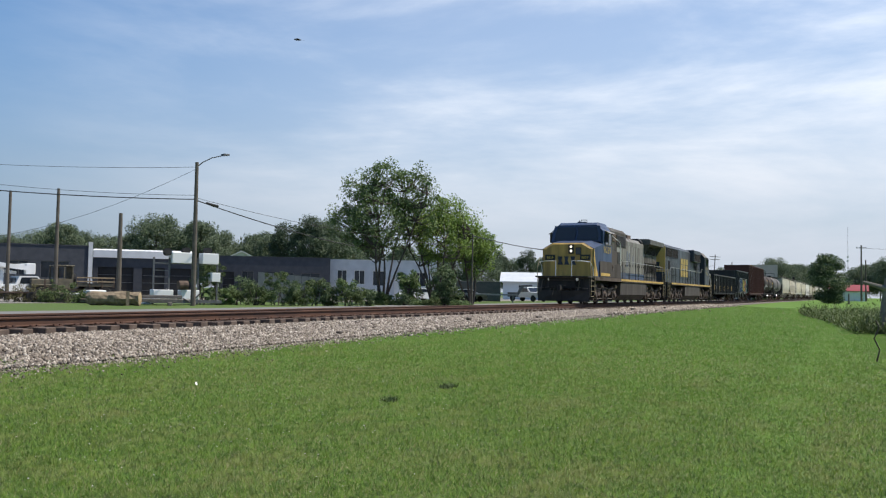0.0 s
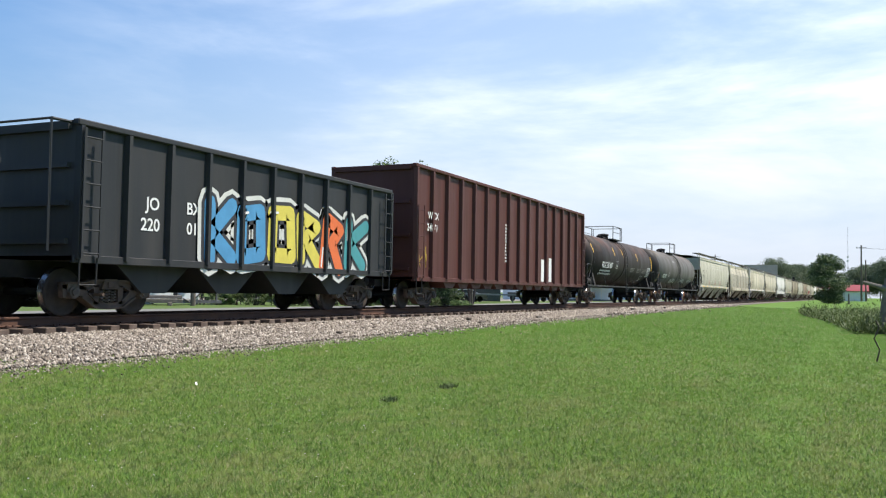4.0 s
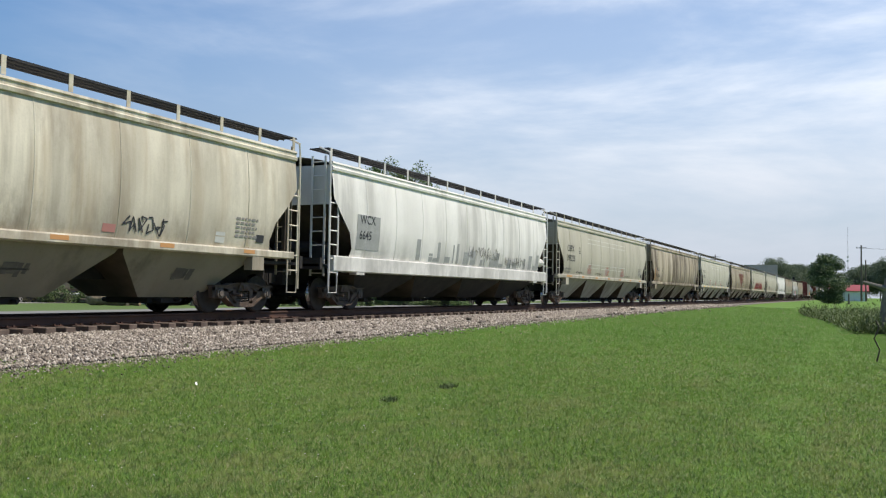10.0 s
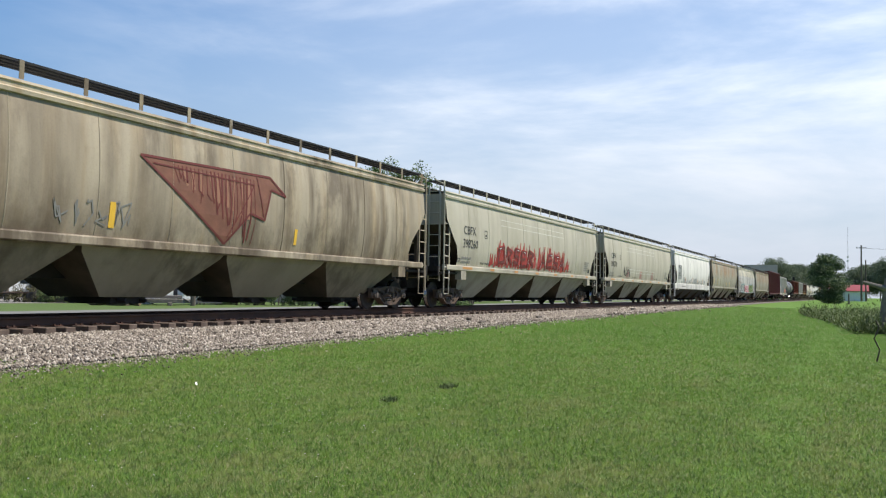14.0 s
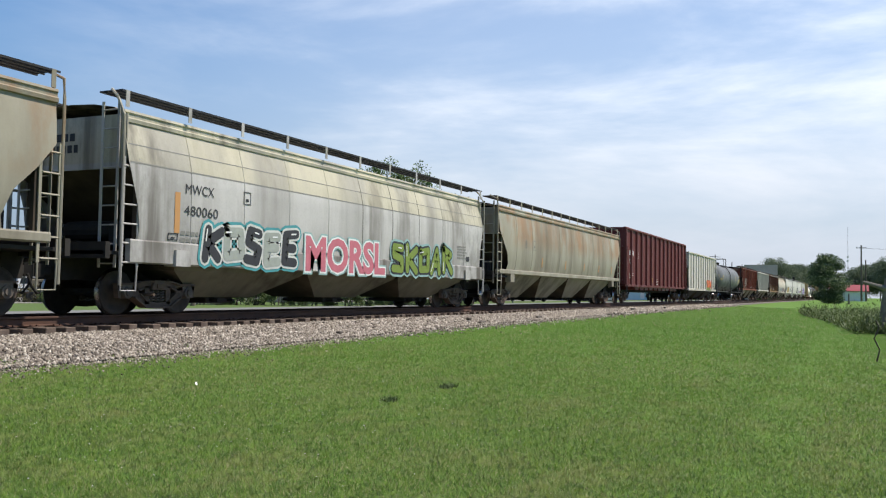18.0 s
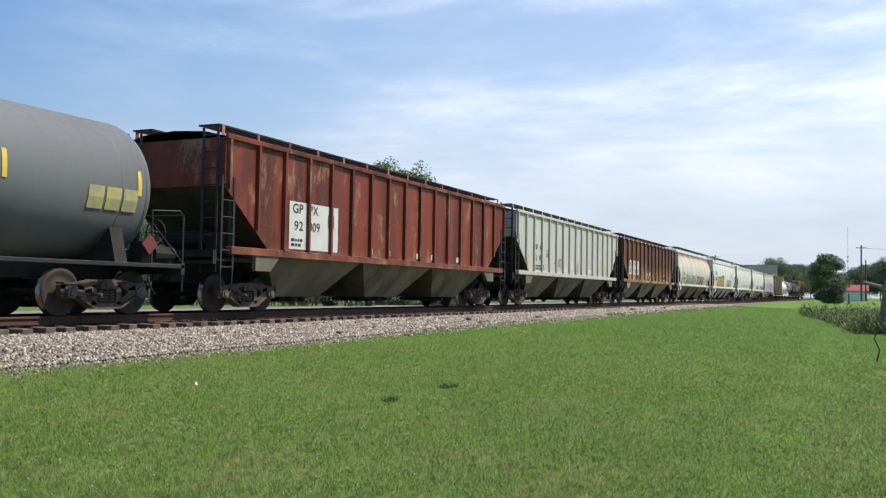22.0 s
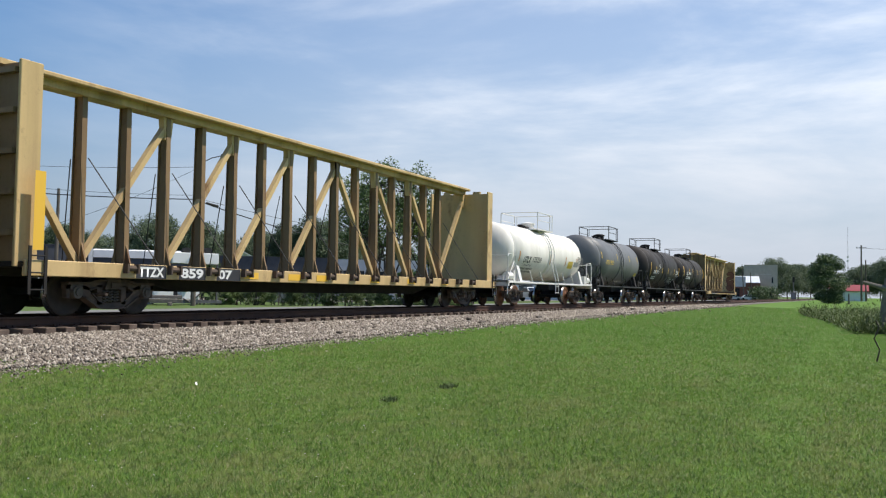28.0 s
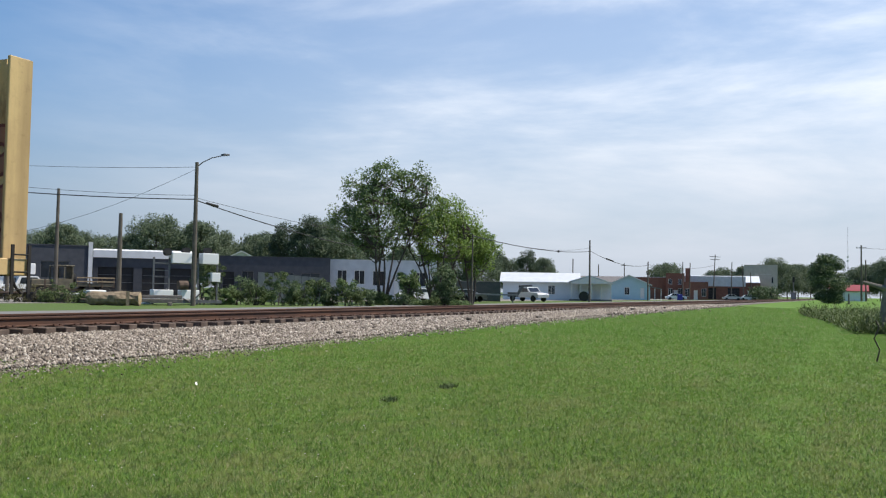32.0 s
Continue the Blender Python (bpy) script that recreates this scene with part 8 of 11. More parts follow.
def pilot_gear(loco, x):
    """Hoses, lever, anticlimber and grab irons on the front pilot."""
    for k, w in enumerate((-1.15, -0.95, -0.62, -0.42, 0.42, 0.62, 0.95, 1.15)):
        drop = 0.42 + 0.12 * (k % 3)
        pts = [(x, w, 1.32), (x - 0.12, w + 0.02, 1.25), (x - 0.17, w + 0.06, 1.30 - drop), (x - 0.14, w + 0.10, 1.22 - drop), (x - 0.10, w + 0.14, 1.45 - drop)]
        part("brake_hose", pipe(bmesh.new(), pts, 0.024, 6), MAT["truckgrey"] if k % 2 else MAT["under"], loco)
    part("uncoupling_lever", pipe(bmesh.new(), [(x - 0.10, -1.4, 0.85), (x - 0.10, -0.5, 0.95), (x - 0.25, -0.1, 1.02), (x - 0.25, 0.1, 1.02), (x - 0.10, 0.5, 0.95), (x - 0.10, 1.4, 0.85)], 0.02), MAT["truckgrey"], loco)
    part("anticlimber", box(box(bmesh.new(), x - 0.30, x, -0.75, 0.75, 1.40, 1.46), x - 0.28, x, -0.70, 0.70, 1.28, 1.32), LOCO_DUST, loco)
    part("coupler_pocket", box(bmesh.new(), x - 0.10, x, -0.32, 0.32, 0.62, 1.12, bevel=0.03), LOCO_DUST, loco)


def build_lead_engine():
    L = length(0)
    loco = empty("locomotive", label="diesel locomotive with yellow nose, blue cab and faded grey hood", category="locomotive", group="locomotives")
    o = -L / 2

    def X(u):
        return o + u
    loco_base(loco, L, LOCO_YELLOW, (X(8.0), X(15.35)), LOCO_TANK, 1.52, (X(8.0), X(20.9)), 1.12)
    loco_truck(loco, [X(2.85), X(4.95), X(7.15)], LOCO_DUST)
    loco_truck(loco, [X(16.3), X(18.44), X(20.55)], LOCO_DUST)
    # wide nose: yellow front, blue sides
    nose = bmesh.new()
    ring = lambda x, w, z1, zs: [(X(x), -w, 1.52), (X(x), -w, zs), (X(x), -w * 0.62, z1), (X(x), w * 0.62, z1), (X(x), w, zs), (X(x), w, 1.52)]
    loft(nose, [ring(1.85, 1.32, 3.30, 3.00), ring(1.96, 1.44, 3.38, 3.06)], caps=True)
    part("nose_front", nose, LOCO_YELLOW, loco)
    part("nose", loft(bmesh.new(), [ring(1.96, 1.45, 3.39, 3.07), ring(3.75, 1.50, 3.62, 3.40)], caps=True), NOSE_BLUE, loco)
    for s in (-1, 1):
        yel = prism(bmesh.new(), [(X(1.96), 1.56), (X(2.85), 1.56), (X(2.35), 2.2), (X(2.0), 3.05), (X(1.96), 3.05)], *sorted((s * 1.46, s * 1.475)))
        part("nose_chevron", yel, LOCO_YELLOW, loco)
    # cab
    def cabring(x, w, wt, zt):
        return [(X(x), -w, 1.52), (X(x), -w, 4.15), (X(x), -wt, zt), (X(x), wt, zt), (X(x), w, 4.15), (X(x), w, 1.52)]
    part("cab", loft(bmesh.new(), [cabring(3.72, 1.50, 1.12, 4.50), cabring(4.1, 1.52, 1.10, 4.66), cabring(5.64, 1.52, 1.10, 4.68)], caps=True), LOCO_BLUE, loco)
    # windscreen in two slanting panes
    for a, b in ((-1.28, -0.06), (0.06, 1.28)):
        bm = loft(bmesh.new(), [[(X(3.415), a, 3.64), (X(3.415), b, 3.64)], [(X(3.655), a * 0.9, 4.38), (X(3.655), b * 0.9, 4.38)]])
        part("windscreen", bm, MAT["glass"], loco)
    bm = loft(bmesh.new(), [[(X(3.44), -1.46, 3.54), (X(3.44), 1.46, 3.54)], [(X(3.71), -1.34, 4.46), (X(3.71), 1.34, 4.46)]])
    part("windscreen_frame", bm, LOCO_BLUE, loco)
    for s in (-1, 1):
        for a, b in ((4.12, 4.78), (4.84, 5.52)):
            part("cab_window", box(bmesh.new(), X(a), X(b), *sorted((s * 1.515, s * 1.535)), 3.42, 4.06), MAT["glass"], loco, "sliding cab window")
        bm = bmesh.new()
        for q in ((4.06, 4.12, 3.36, 4.12), (5.52, 5.58, 3.36, 4.12), (4.06, 5.58, 3.36, 3.42), (4.06, 5.58, 4.06, 4.12), (4.78, 4.84, 3.36, 4.12)):
            box(bm, X(q[0]), X(q[1]), *sorted((s * 1.515, s * 1.55)), q[2], q[3])
        part("window_frame", bm, LOCO_GREY, loco)
        bm = loft(bmesh.new(), [[(X(4.0), s * 1.45, 4.22), (X(5.6), s * 1.45, 4.22)], [(X(4.0), s * 1.85, 4.02), (X(5.6), s * 1.85, 4.05)]])
        part("sun_visor", bm, LOCO_GREY, loco)
        part("cab_lower_panel", box(bmesh.new(), X(3.0), X(5.6), *sorted((s * 1.52, s * 1.535)), 1.54, 2.42), CAB_GRIME, loco)
        part("cab_stripe", box(bmesh.new(), X(3.2), X(5.2), *sorted((s * 1.535, s * 1.545)), 1.60, 1.76), LOCO_YELLOW, loco)
        part("mirror", box(bmesh.new(), X(3.98), X(4.04), *sorted((s * 1.55, s * 1.72)), 3.5, 4.0), MAT["black"], loco)
    lettering(loco, "9039", X(3.72), 2.90, 0.54, MAT["loco_number"], flat_side(1.53), width=1.65)
    pilot_gear(loco, X(1.12))
    # nose fittings
    fx = X(1.85)
    part("headlight_box", box(bmesh.new(), fx - 0.06, fx, -0.36, -0.06, 2.78, 3.28), MAT["black"], loco)
    for z in (3.16, 2.92):
        part("headlight", lathe(bmesh.new(), [(-0.09, 0.02), (-0.09, 0.055), (-0.06, 0.07), (0, 0.06)], 14, "x", (fx, -0.21, z)), MAT["lamp_on"], loco, "lit headlight")
    part("nose_window", box(bmesh.new(), fx - 0.015, fx, -0.78, -0.46, 2.72, 3.12, bevel=0.03), MAT["glass"], loco)
    for s in (-1, 1):
        part("number_board", box(bmesh.new(), fx - 0.05, fx + 0.02, *sorted((s * 0.72, s * 1.28)), 2.42, 2.72), MAT["black"], loco)
        front_text(loco, "9039", fx - 0.056, s * 1.0, 2.49, 0.20, MAT["lettering_yellow"])
    part("nose_door", box(bmesh.new(), fx - 0.03, fx, -0.48, 0.30, 1.55, 2.55, bevel=0.02), LOCO_YELLOW, loco)
    # emblem on the nose as plain dark shapes
    bm = bmesh.new()
    for a, b in ((-0.5, -0.18), (-0.12, 0.18), (0.24, 0.56)):
        prism(bm, [(a, 2.16), (b, 2.16), (b - 0.05, 2.42), (b, 2.62), (a + 0.05, 2.62), (a + 0.1, 2.40)], fx - 0.045, fx - 0.036, "x")
    part("nose_emblem", bm, LOCO_DARK, loco, "dark emblem shapes on the nose")
    for s in (-1, 1):
        part("ditch_light", lathe(bmesh.new(), [(-0.10, 0.03), (-0.10, 0.065), (-0.02, 0.085), (0.05, 0.08)], 14, "x", (X(1.04), s * 0.78, 1.34)), MAT["lamp_dim"], loco, "lit ditch light")
        part("front_platform_step", box(bmesh.new(), X(1.1), X(2.2), *sorted((s * 0.9, s * 1.45)), 1.40, 1.50), LOCO_DUST, loco)
        steps(loco, X(1.62), s, -1, MAT["black"])
        steps(loco, X(21.35), s, 1, MAT["black"])
        pipe(bm := bmesh.new(), [(X(1.14), s * 0.45, 1.5), (X(1.14), s * 0.45, 2.35), (X(1.14), s * 1.0, 2.35), (X(1.3), s * 1.42, 2.30), (X(1.75), s * 1.46, 2.05), (X(1.9), s * 1.46, 1.55)], 0.022)
        part("front_handrail", bm, MAT["lettering_white"], loco)
    # full-width electrical cabinet behind the cab, blower housing above
    for s in (-1, 1):
        part("cabinet", box(bmesh.new(), X(5.66), X(7.85), *sorted((s * 0.9, s * 1.50)), 1.54, 3.12, bevel=0.015), CAB_GRIME, loco)
        part("cabinet_lower", box(bmesh.new(), X(5.68), X(7.87), *sorted((s * 1.46, s * 1.515)), 1.54, 2.32), CAB_GRIME, loco)
        # flat black panel: the unlit inside of the doorway as plain colour
        part("open_doorway", box(bmesh.new(), X(7.1), X(7.80), *sorted((s * 1.50, s * 1.512)), 2.4, 3.05), GRILLE, loco)
        louvre_panel(loco, "vent", X(5.75), X(5.98), 1.515, 1.95, 2.3, LOCO_DUST, s=s)
    hood("blower_housing", loco, X(5.66), X(10.45), 1.22, 1.54, 4.58, HOOD_REAR, chamfer=0.22)
    for a, b in ((5.85, 6.65), (6.85, 7.75)):
        for s in (-1, 1):
            louvre_panel(loco, "intake_louvre", X(a), X(b), 1.22, 3.75, 4.25, surface("brown_louvre", (0.09, 0.055, 0.038), (0.06, 0.04, 0.03), 5) if a < 6 else MAT["tie"], 0.08, s)
    for s in (-1, 1):
        louvre_panel(loco, "brake_grille", X(7.95), X(10.25), 1.22, 3.55, 4.20, GRILLE, 0.07, s)
    panel_row(loco, "rear_hood_door", [X(u) for u in (16.5, 17.35, 17.85, 18.35, 18.85, 19.35, 19.7)], 1.05, 1.65, 3.3, HOOD_REAR, 0.03, 0.012)
    panel_row(loco, "hood_door", [X(u) for u in (7.95, 8.75, 9.4, 10.4)], 1.22, 1.95, 3.45, LOCO_GREY)
    hood("engine_hood", loco, X(10.45), X(16.42), 1.05, 1.54, 3.74, DOOR_GAP, chamfer=0.02)
    hood("hood_roof", loco, X(10.45), X(16.45), 1.06, 3.74, 4.26, LOCO_GREY, chamfer=0.26)
    panel_row(loco, "hood_door", [X(u) for u in (10.5, 11.1, 11.7, 12.35, 13.1, 13.8, 14.45, 15.1, 15.75, 16.38)], 1.05, 1.95, 3.72, LOCO_GREY)
    for s in (-1, 1):
        for a, b, y in ((7.95, 10.43, 1.245), (10.47, 16.38, 1.075)):
            part("blue_stripe", box(bmesh.new(), X(a), X(b), *sorted((s * (y - 0.03), s * y)), 1.56, 1.94), LOCO_STRIPE, loco)
        for k, u in enumerate((10.68, 11.26, 11.86, 13.0)):
            part("faded_emblem", box(bmesh.new(), X(u), X(u + 0.30 - 0.04 * k), *sorted((s * 1.068, s * 1.074)), 2.25 + 0.1 * k, 3.5 - 0.12 * k), LOCO_STRIPE, loco, "worn remains of a blue emblem")
    part("exhaust_stack", box(box(bmesh.new(), X(14.45), X(15.45), -0.36, 0.30, 4.18, 4.62, bevel=0.02), X(14.38), X(15.55), -0.40, 0.34, 4.20, 4.27), MAT["tie"], loco, "sooty brown exhaust stack")
    bm = bmesh.new()
    for k, y in enumerate((-0.35, -0.12, 0.1)):
        rod(bm, (X(10.75), y, 4.36), (X(11.15 + 0.08 * k), y, 4.36), 0.03, 8, 0.09)
    rod(bm, (X(10.9), -0.4, 4.30), (X(10.9), 0.2, 4.30), 0.03)
    rod(bm, (X(10.9), -0.1, 4.15), (X(10.9), -0.1, 4.32), 0.03)
    part("horn", bm, MAT["black"], loco)
    bm = bmesh.new()
    box(bm, X(4.6), X(4.9), -0.25, 0.25, 4.68, 4.76)
    pipe(bm, [(X(3.95), -0.5, 4.66), (X(3.95), -0.5, 4.80), (X(3.95), -0.15, 4.80), (X(3.95), -0.15, 4.66)], 0.02)
    rod(bm, (X(5.2), 0.3, 4.68), (X(5.2), 0.3, 4.88), 0.03)
    part("roof_fitting", bm, MAT["black"], loco)
    # radiator section with overhanging wings
    hood("radiator_hood", loco, X(16.42), X(20.75), 1.05, 1.54, 4.10, HOOD_REAR, chamfer=0.05)
    sec = [(-1.52, 4.08), (-1.52, 4.40), (-1.35, 4.44), (1.35, 4.44), (1.52, 4.40), (1.52, 4.08), (1.10, 4.02), (-1.10, 4.02)]
    part("radiator_wing", prism(bmesh.new(), sec, X(16.4), X(21.2), "x"), WING, loco)
    for s in (-1, 1):
        screen(loco, "radiator_screen", X(16.85), X(20.25), 1.065, 3.40, 3.98, s)
        for u in (16.5, 20.6):
            part("wing_bracket", prism(bmesh.new(), [(s * 1.05, 3.35), (s * 1.05, 4.06), (s * 1.46, 4.06)], X(u), X(u) + 0.05, "x"), HOOD_REAR, loco)
    hood("stack_fairing", loco, X(15.7), X(16.45), 1.0, 4.0, 4.42, MAT["black"], chamfer=0.2)
    for a, b in ((16.65, 17.0), (17.43, 17.72), (17.95, 18.25), (18.45, 18.75), (18.95, 19.28), (19.42, 19.65)):
        for s in (-1, 1):
            screen(loco, "hood_grille", X(a), X(b), 1.062, 2.12, 2.80, s)
    for s in (-1, 1):
        part("door_panel", box(bmesh.new(), X(19.76), X(20.6), *sorted((s * 1.05, s * 1.07)), 1.75, 3.0), LOCO_DUST, loco)
        screen(loco, "battery_grille", X(19.84), X(20.5), 1.07, 1.95, 2.85, s)
        y = s * 1.47
        handrail(loco, [(X(7.95), y, 1.6), (X(7.95), y, 3.6), (X(7.75), y, 3.72), (X(5.9), y, 4.0)], [], 1.52, MAT["lettering_white"])
        handrail(loco, [(X(8.0), y, 2.72), (X(8.3), y, 2.62), (X(20.75), y, 2.60)], [(X(u), y, 2.61) for u in (8.6, 10.3, 12.1, 13.0, 14.6, 15.6, 17.2, 18.2, 19.6, 20.7)], 1.5, RAIL_GREY)
    part("rear_door", box(bmesh.new(), X(20.65), X(20.68), -0.4, 0.4, 1.6, 3.3), LOCO_YELLOW, loco)
    enter(0, loco)


def build_second_engine():
    L = length(1)
    loco = empty("locomotive", label="dark blue diesel locomotive with yellow end, running backwards", category="locomotive", group="locomotives")
    o = -L / 2

    def X(u):
        return o + u
    loco_base(loco, L, LOCO_YELLOW, (X(8.2), X(15.9)), LOCO_TANK, 1.56, (X(2.0), X(22.0)))
    loco_truck(loco, [X(3.1), X(5.1), X(7.1)], LOCO_DUST)
    loco_truck(loco, [X(17.4), X(19.5), X(21.6)], LOCO_DUST)
    hood("end_plate", loco, X(1.55), X(1.62), 1.10, 1.58, 4.52, LOCO_YELLOW, chamfer=0.2)
    hood("engine_hood", loco, X(1.62), X(16.4), 1.10, 1.58, 4.54, LOCO_DARK, chamfer=0.22)
    part("end_lower_panel", box(bmesh.new(), X(1.52), X(1.55), -1.08, 1.08, 1.58, 2.35), LOCO_DARK, loco)
    bm = bmesh.new()
    for y in (-0.16, 0.16):
        lathe(bm, [(-0.12, 0.03), (-0.12, 0.10), (0.0, 0.12)], 14, "x", (X(1.53), y - 0.3, 3.98))
    part("rear_headlight", bm, MAT["patch_grey"], loco)
    bm = bmesh.new()
    for a, b in ((-0.75, -0.3), (-0.22, 0.22), (0.30, 0.75)):
        prism(bm, [(a, 2.6), (b, 2.6), (b - 0.08, 2.85), (b, 3.12), (a + 0.04, 3.12), (a + 0.1, 2.85)], X(1.52), X(1.535), "x")
    part("end_emblem", bm, LOCO_DARK, loco, "dark emblem shapes on the yellow end")
    for s in (-1, 1):
        screen(loco, "radiator_grille", X(1.95), X(4.40), 1.13, 3.58, 4.26, s, LOCO_DARK)
        screen(loco, "radiator_grille", X(4.47), X(6.75), 1.13, 3.58, 4.26, s, LOCO_DARK)
        screen(loco, "hood_grille", X(2.7), X(3.35), 1.115, 2.6, 3.25, s, LOCO_DARK)
        # dynamic brake housing bulges from the roof
        part("brake_housing", box(bmesh.new(), X(13.1), X(16.75), *sorted((s * 0.6, s * 1.42)), 3.55, 4.60, bevel=0.05), LOCO_DARK, loco)
        screen(loco, "brake_grille", X(13.3), X(16.5), 1.43, 3.62, 4.25, s, LOCO_DARK, 0.14)
        louvre_panel(loco, "intake_grille", X(15.1), X(16.3), 1.30, 2.9, 3.5, GRILLE, 0.08, s)
    panel_row(loco, "hood_door", [X(u) for u in (2.0, 2.55)], 1.10, 1.75, 3.3, LOCO_DARK)
    panel_row(loco, "hood_door", [X(u) for u in (4.5, 5.0, 5.5, 6.0, 6.5)], 1.10, 1.75, 3.2, LOCO_DARK)
    panel_row(loco, "hood_door", [X(u) for u in (11.6, 12.3, 13.0, 13.7, 14.4, 15.1, 15.8, 16.3)], 1.10, 1.75, 3.3, LOCO_DARK)
    # large yellow emblem on the hood, plain block shapes
    ys = 1.115
    for cx in (8.65, 9.9, 11.1):
        for q in ([(-0.52, 3.18), (0.52, 3.18), (0.42, 3.66), (-0.38, 3.66)], [(-0.55, 2.68), (0.32, 2.68), (0.40, 3.12), (-0.54, 3.12)], [(-0.40, 2.12), (0.48, 2.12), (0.54, 2.62), (-0.53, 2.62)]):
            bm = prism(bmesh.new(), [(o + cx + u, z) for u, z in q], -ys - 0.016, -ys - 0.010)
            part("hood_emblem", bm, MAT["loco_number"], loco, "yellow block of the hood emblem")
    for u in (3.0, 4.9, 6.5):
        part("roof_fan", lathe(bmesh.new(), [(4.50, 0.62), (4.62, 0.62), (4.64, 0.5), (4.64, 0.05)], 20, "z", (X(u), 0, 0)), MAT["black"], loco)
    part("exhaust_stack", box(bmesh.new(), X(11.4), X(12.6), -0.35, 0.35, 4.5, 4.72, bevel=0.02), MAT["black"], loco)
    # cab with windows, then the short nose
    def cabring(x, w, wt, zt, zs=4.12):
        return [(X(x), -w, 1.58), (X(x), -w, zs), (X(x), -wt, zt), (X(x), wt, zt), (X(x), w, zs), (X(x), w, 1.58)]
    hood("cab_link_hood", loco, X(16.4), X(18.15), 1.12, 1.58, 4.50, LOCO_DARK, chamfer=0.2)
    # shade of the doorway recess comes from its black surface
    part("recess", box(bmesh.new(), X(18.15), X(18.7), -1.0, 1.0, 1.58, 4.45), GRILLE, loco)
    part("cab", loft(bmesh.new(), [cabring(18.65, 1.50, 1.05, 4.62), cabring(20.6, 1.50, 1.05, 4.60), cabring(21.15, 1.50, 1.05, 4.40, 4.0)], caps=True), LOCO_DARK, loco)
    part("cab_roof", loft(bmesh.new(), [[(X(18.6), -1.5, 4.14), (X(18.6), -1.06, 4.64), (X(18.6), 1.06, 4.64), (X(18.6), 1.5, 4.14)], [(X(20.62), -1.5, 4.14), (X(20.62), -1.06, 4.62), (X(20.62), 1.06, 4.62), (X(20.62), 1.5, 4.14)]]), LOCO_GREY, loco)
    part("nose", loft(bmesh.new(), [cabring(21.12, 1.48, 0.95, 3.50, 3.25), cabring(21.95, 1.42, 0.85, 3.35, 3.05), cabring(22.05, 1.30, 0.7, 3.15, 2.9)], caps=True), LOCO_DARK, loco)
    for s in (-1, 1):
        for a, b in ((19.30, 20.0), (20.06, 20.75)):
            part("cab_window", box(bmesh.new(), X(a), X(b), *sorted((s * 1.495, s * 1.515)), 3.35, 4.0), MAT["glass"], loco)
        bm = bmesh.new()
        for q in ((19.2, 19.3, 3.25, 4.1), (20.75, 20.85, 3.25, 4.1), (19.2, 20.85, 3.25, 3.35), (19.2, 20.85, 4.0, 4.1), (20.0, 20.06, 3.3, 4.05)):
            box(bm, X(q[0]), X(q[1]), *sorted((s * 1.495, s * 1.53)), q[2], q[3])
        part("window_frame", bm, MAT["black"], loco)
        bm = loft(bmesh.new(), [[(X(19.2), s * 1.46, 4.20), (X(20.9), s * 1.46, 4.20)], [(X(19.2), s * 1.78, 4.08), (X(20.9), s * 1.78, 4.08)]])
        part("sun_visor", bm, MAT["black"], loco)
        part("cab_seam", box(bmesh.new(), X(18.7), X(21.9), *sorted((s * 1.485, s * 1.505)), 2.44, 2.47), MAT["black"], loco)
        steps(loco, X(0.95), s, -1, MAT["black"])
        steps(loco, X(22.35), s, 1, MAT["black"])
        y = s * 1.47
        handrail(loco, [(X(1.75), y, 1.6), (X(1.75), y, 2.55), (X(1.95), y, 2.72), (X(16.6), y, 2.66), (X(16.9), y, 2.95), (X(17.8), y, 2.98)],
                 [(X(u), y, 2.68) for u in (2.4, 4.0, 5.6, 7.2, 8.6, 9.6, 11.0, 12.3, 13.6, 14.9, 16.2)], 1.56, RAIL_GREY)
        bm = pipe(bmesh.new(), [(X(1.1), s * 0.5, 1.6), (X(0.8), s * 0.5, 2.5), (X(0.8), s * 1.35, 2.5), (X(1.15), s * 1.48, 1.7)], 0.022)
        part("end_handrail", bm, RAIL_GREY, loco)
        bm = pipe(bmesh.new(), [(X(22.0), s * 1.35, 1.6), (X(22.4), s * 1.42, 2.75), (X(22.75), s * 1.45, 2.5), (X(22.8), s * 1.48, 0.6)], 0.022)
        part("front_handrail", bm, MAT["lettering_white"], loco)
    lettering(loco, "4571", X(19.25), 2.93, 0.46, MAT["loco_number"], flat_side(1.503), width=1.35)
    vs, fs = [], []
    stroke(vs, fs, [(19.2, 2.80), (19.75, 2.74), (19.7, 2.66), (20.1, 2.70), (20.05, 2.62), (20.6, 2.52)], 0.08, flat_side(1.503), 0.01)
    raw("lightning_mark", [(a + o, b, c) for a, b, c in vs], fs, MAT["loco_number"], loco)
    enter(1, loco)


build_lead_engine()
build_second_engine()


# ---- beyond the track: materials ----
BLOCK_GREY = surface("dark_grey_block_wall", (0.055, 0.060, 0.072), (0.075, 0.080, 0.092), 1.5, 0.9, 0, 30, 0.1)
WALL_WHITE = surface("white_painted_block", (0.62, 0.63, 0.64), (0.52, 0.53, 0.54), 1.2, 0.85, 0, 30, 0.1, 0.01, 0.06)
ROOF_WHITE = surface("white_membrane_roof", (0.78, 0.78, 0.78), (0.70, 0.70, 0.69), 1.0, 0.6, 0, 20, 0.02, 0.01, 0.03)
METAL_ROOF = surface("pale_metal_roof", (0.68, 0.70, 0.71), (0.60, 0.62, 0.63), 1.0, 0.45, 0.2, 20, 0.02, 0.01, 0.03)
SIDING_PALE = surface("pale_blue_white_siding", (0.72, 0.76, 0.77), (0.66, 0.71, 0.73), 1.0, 0.8, 0, 20, 0.05)
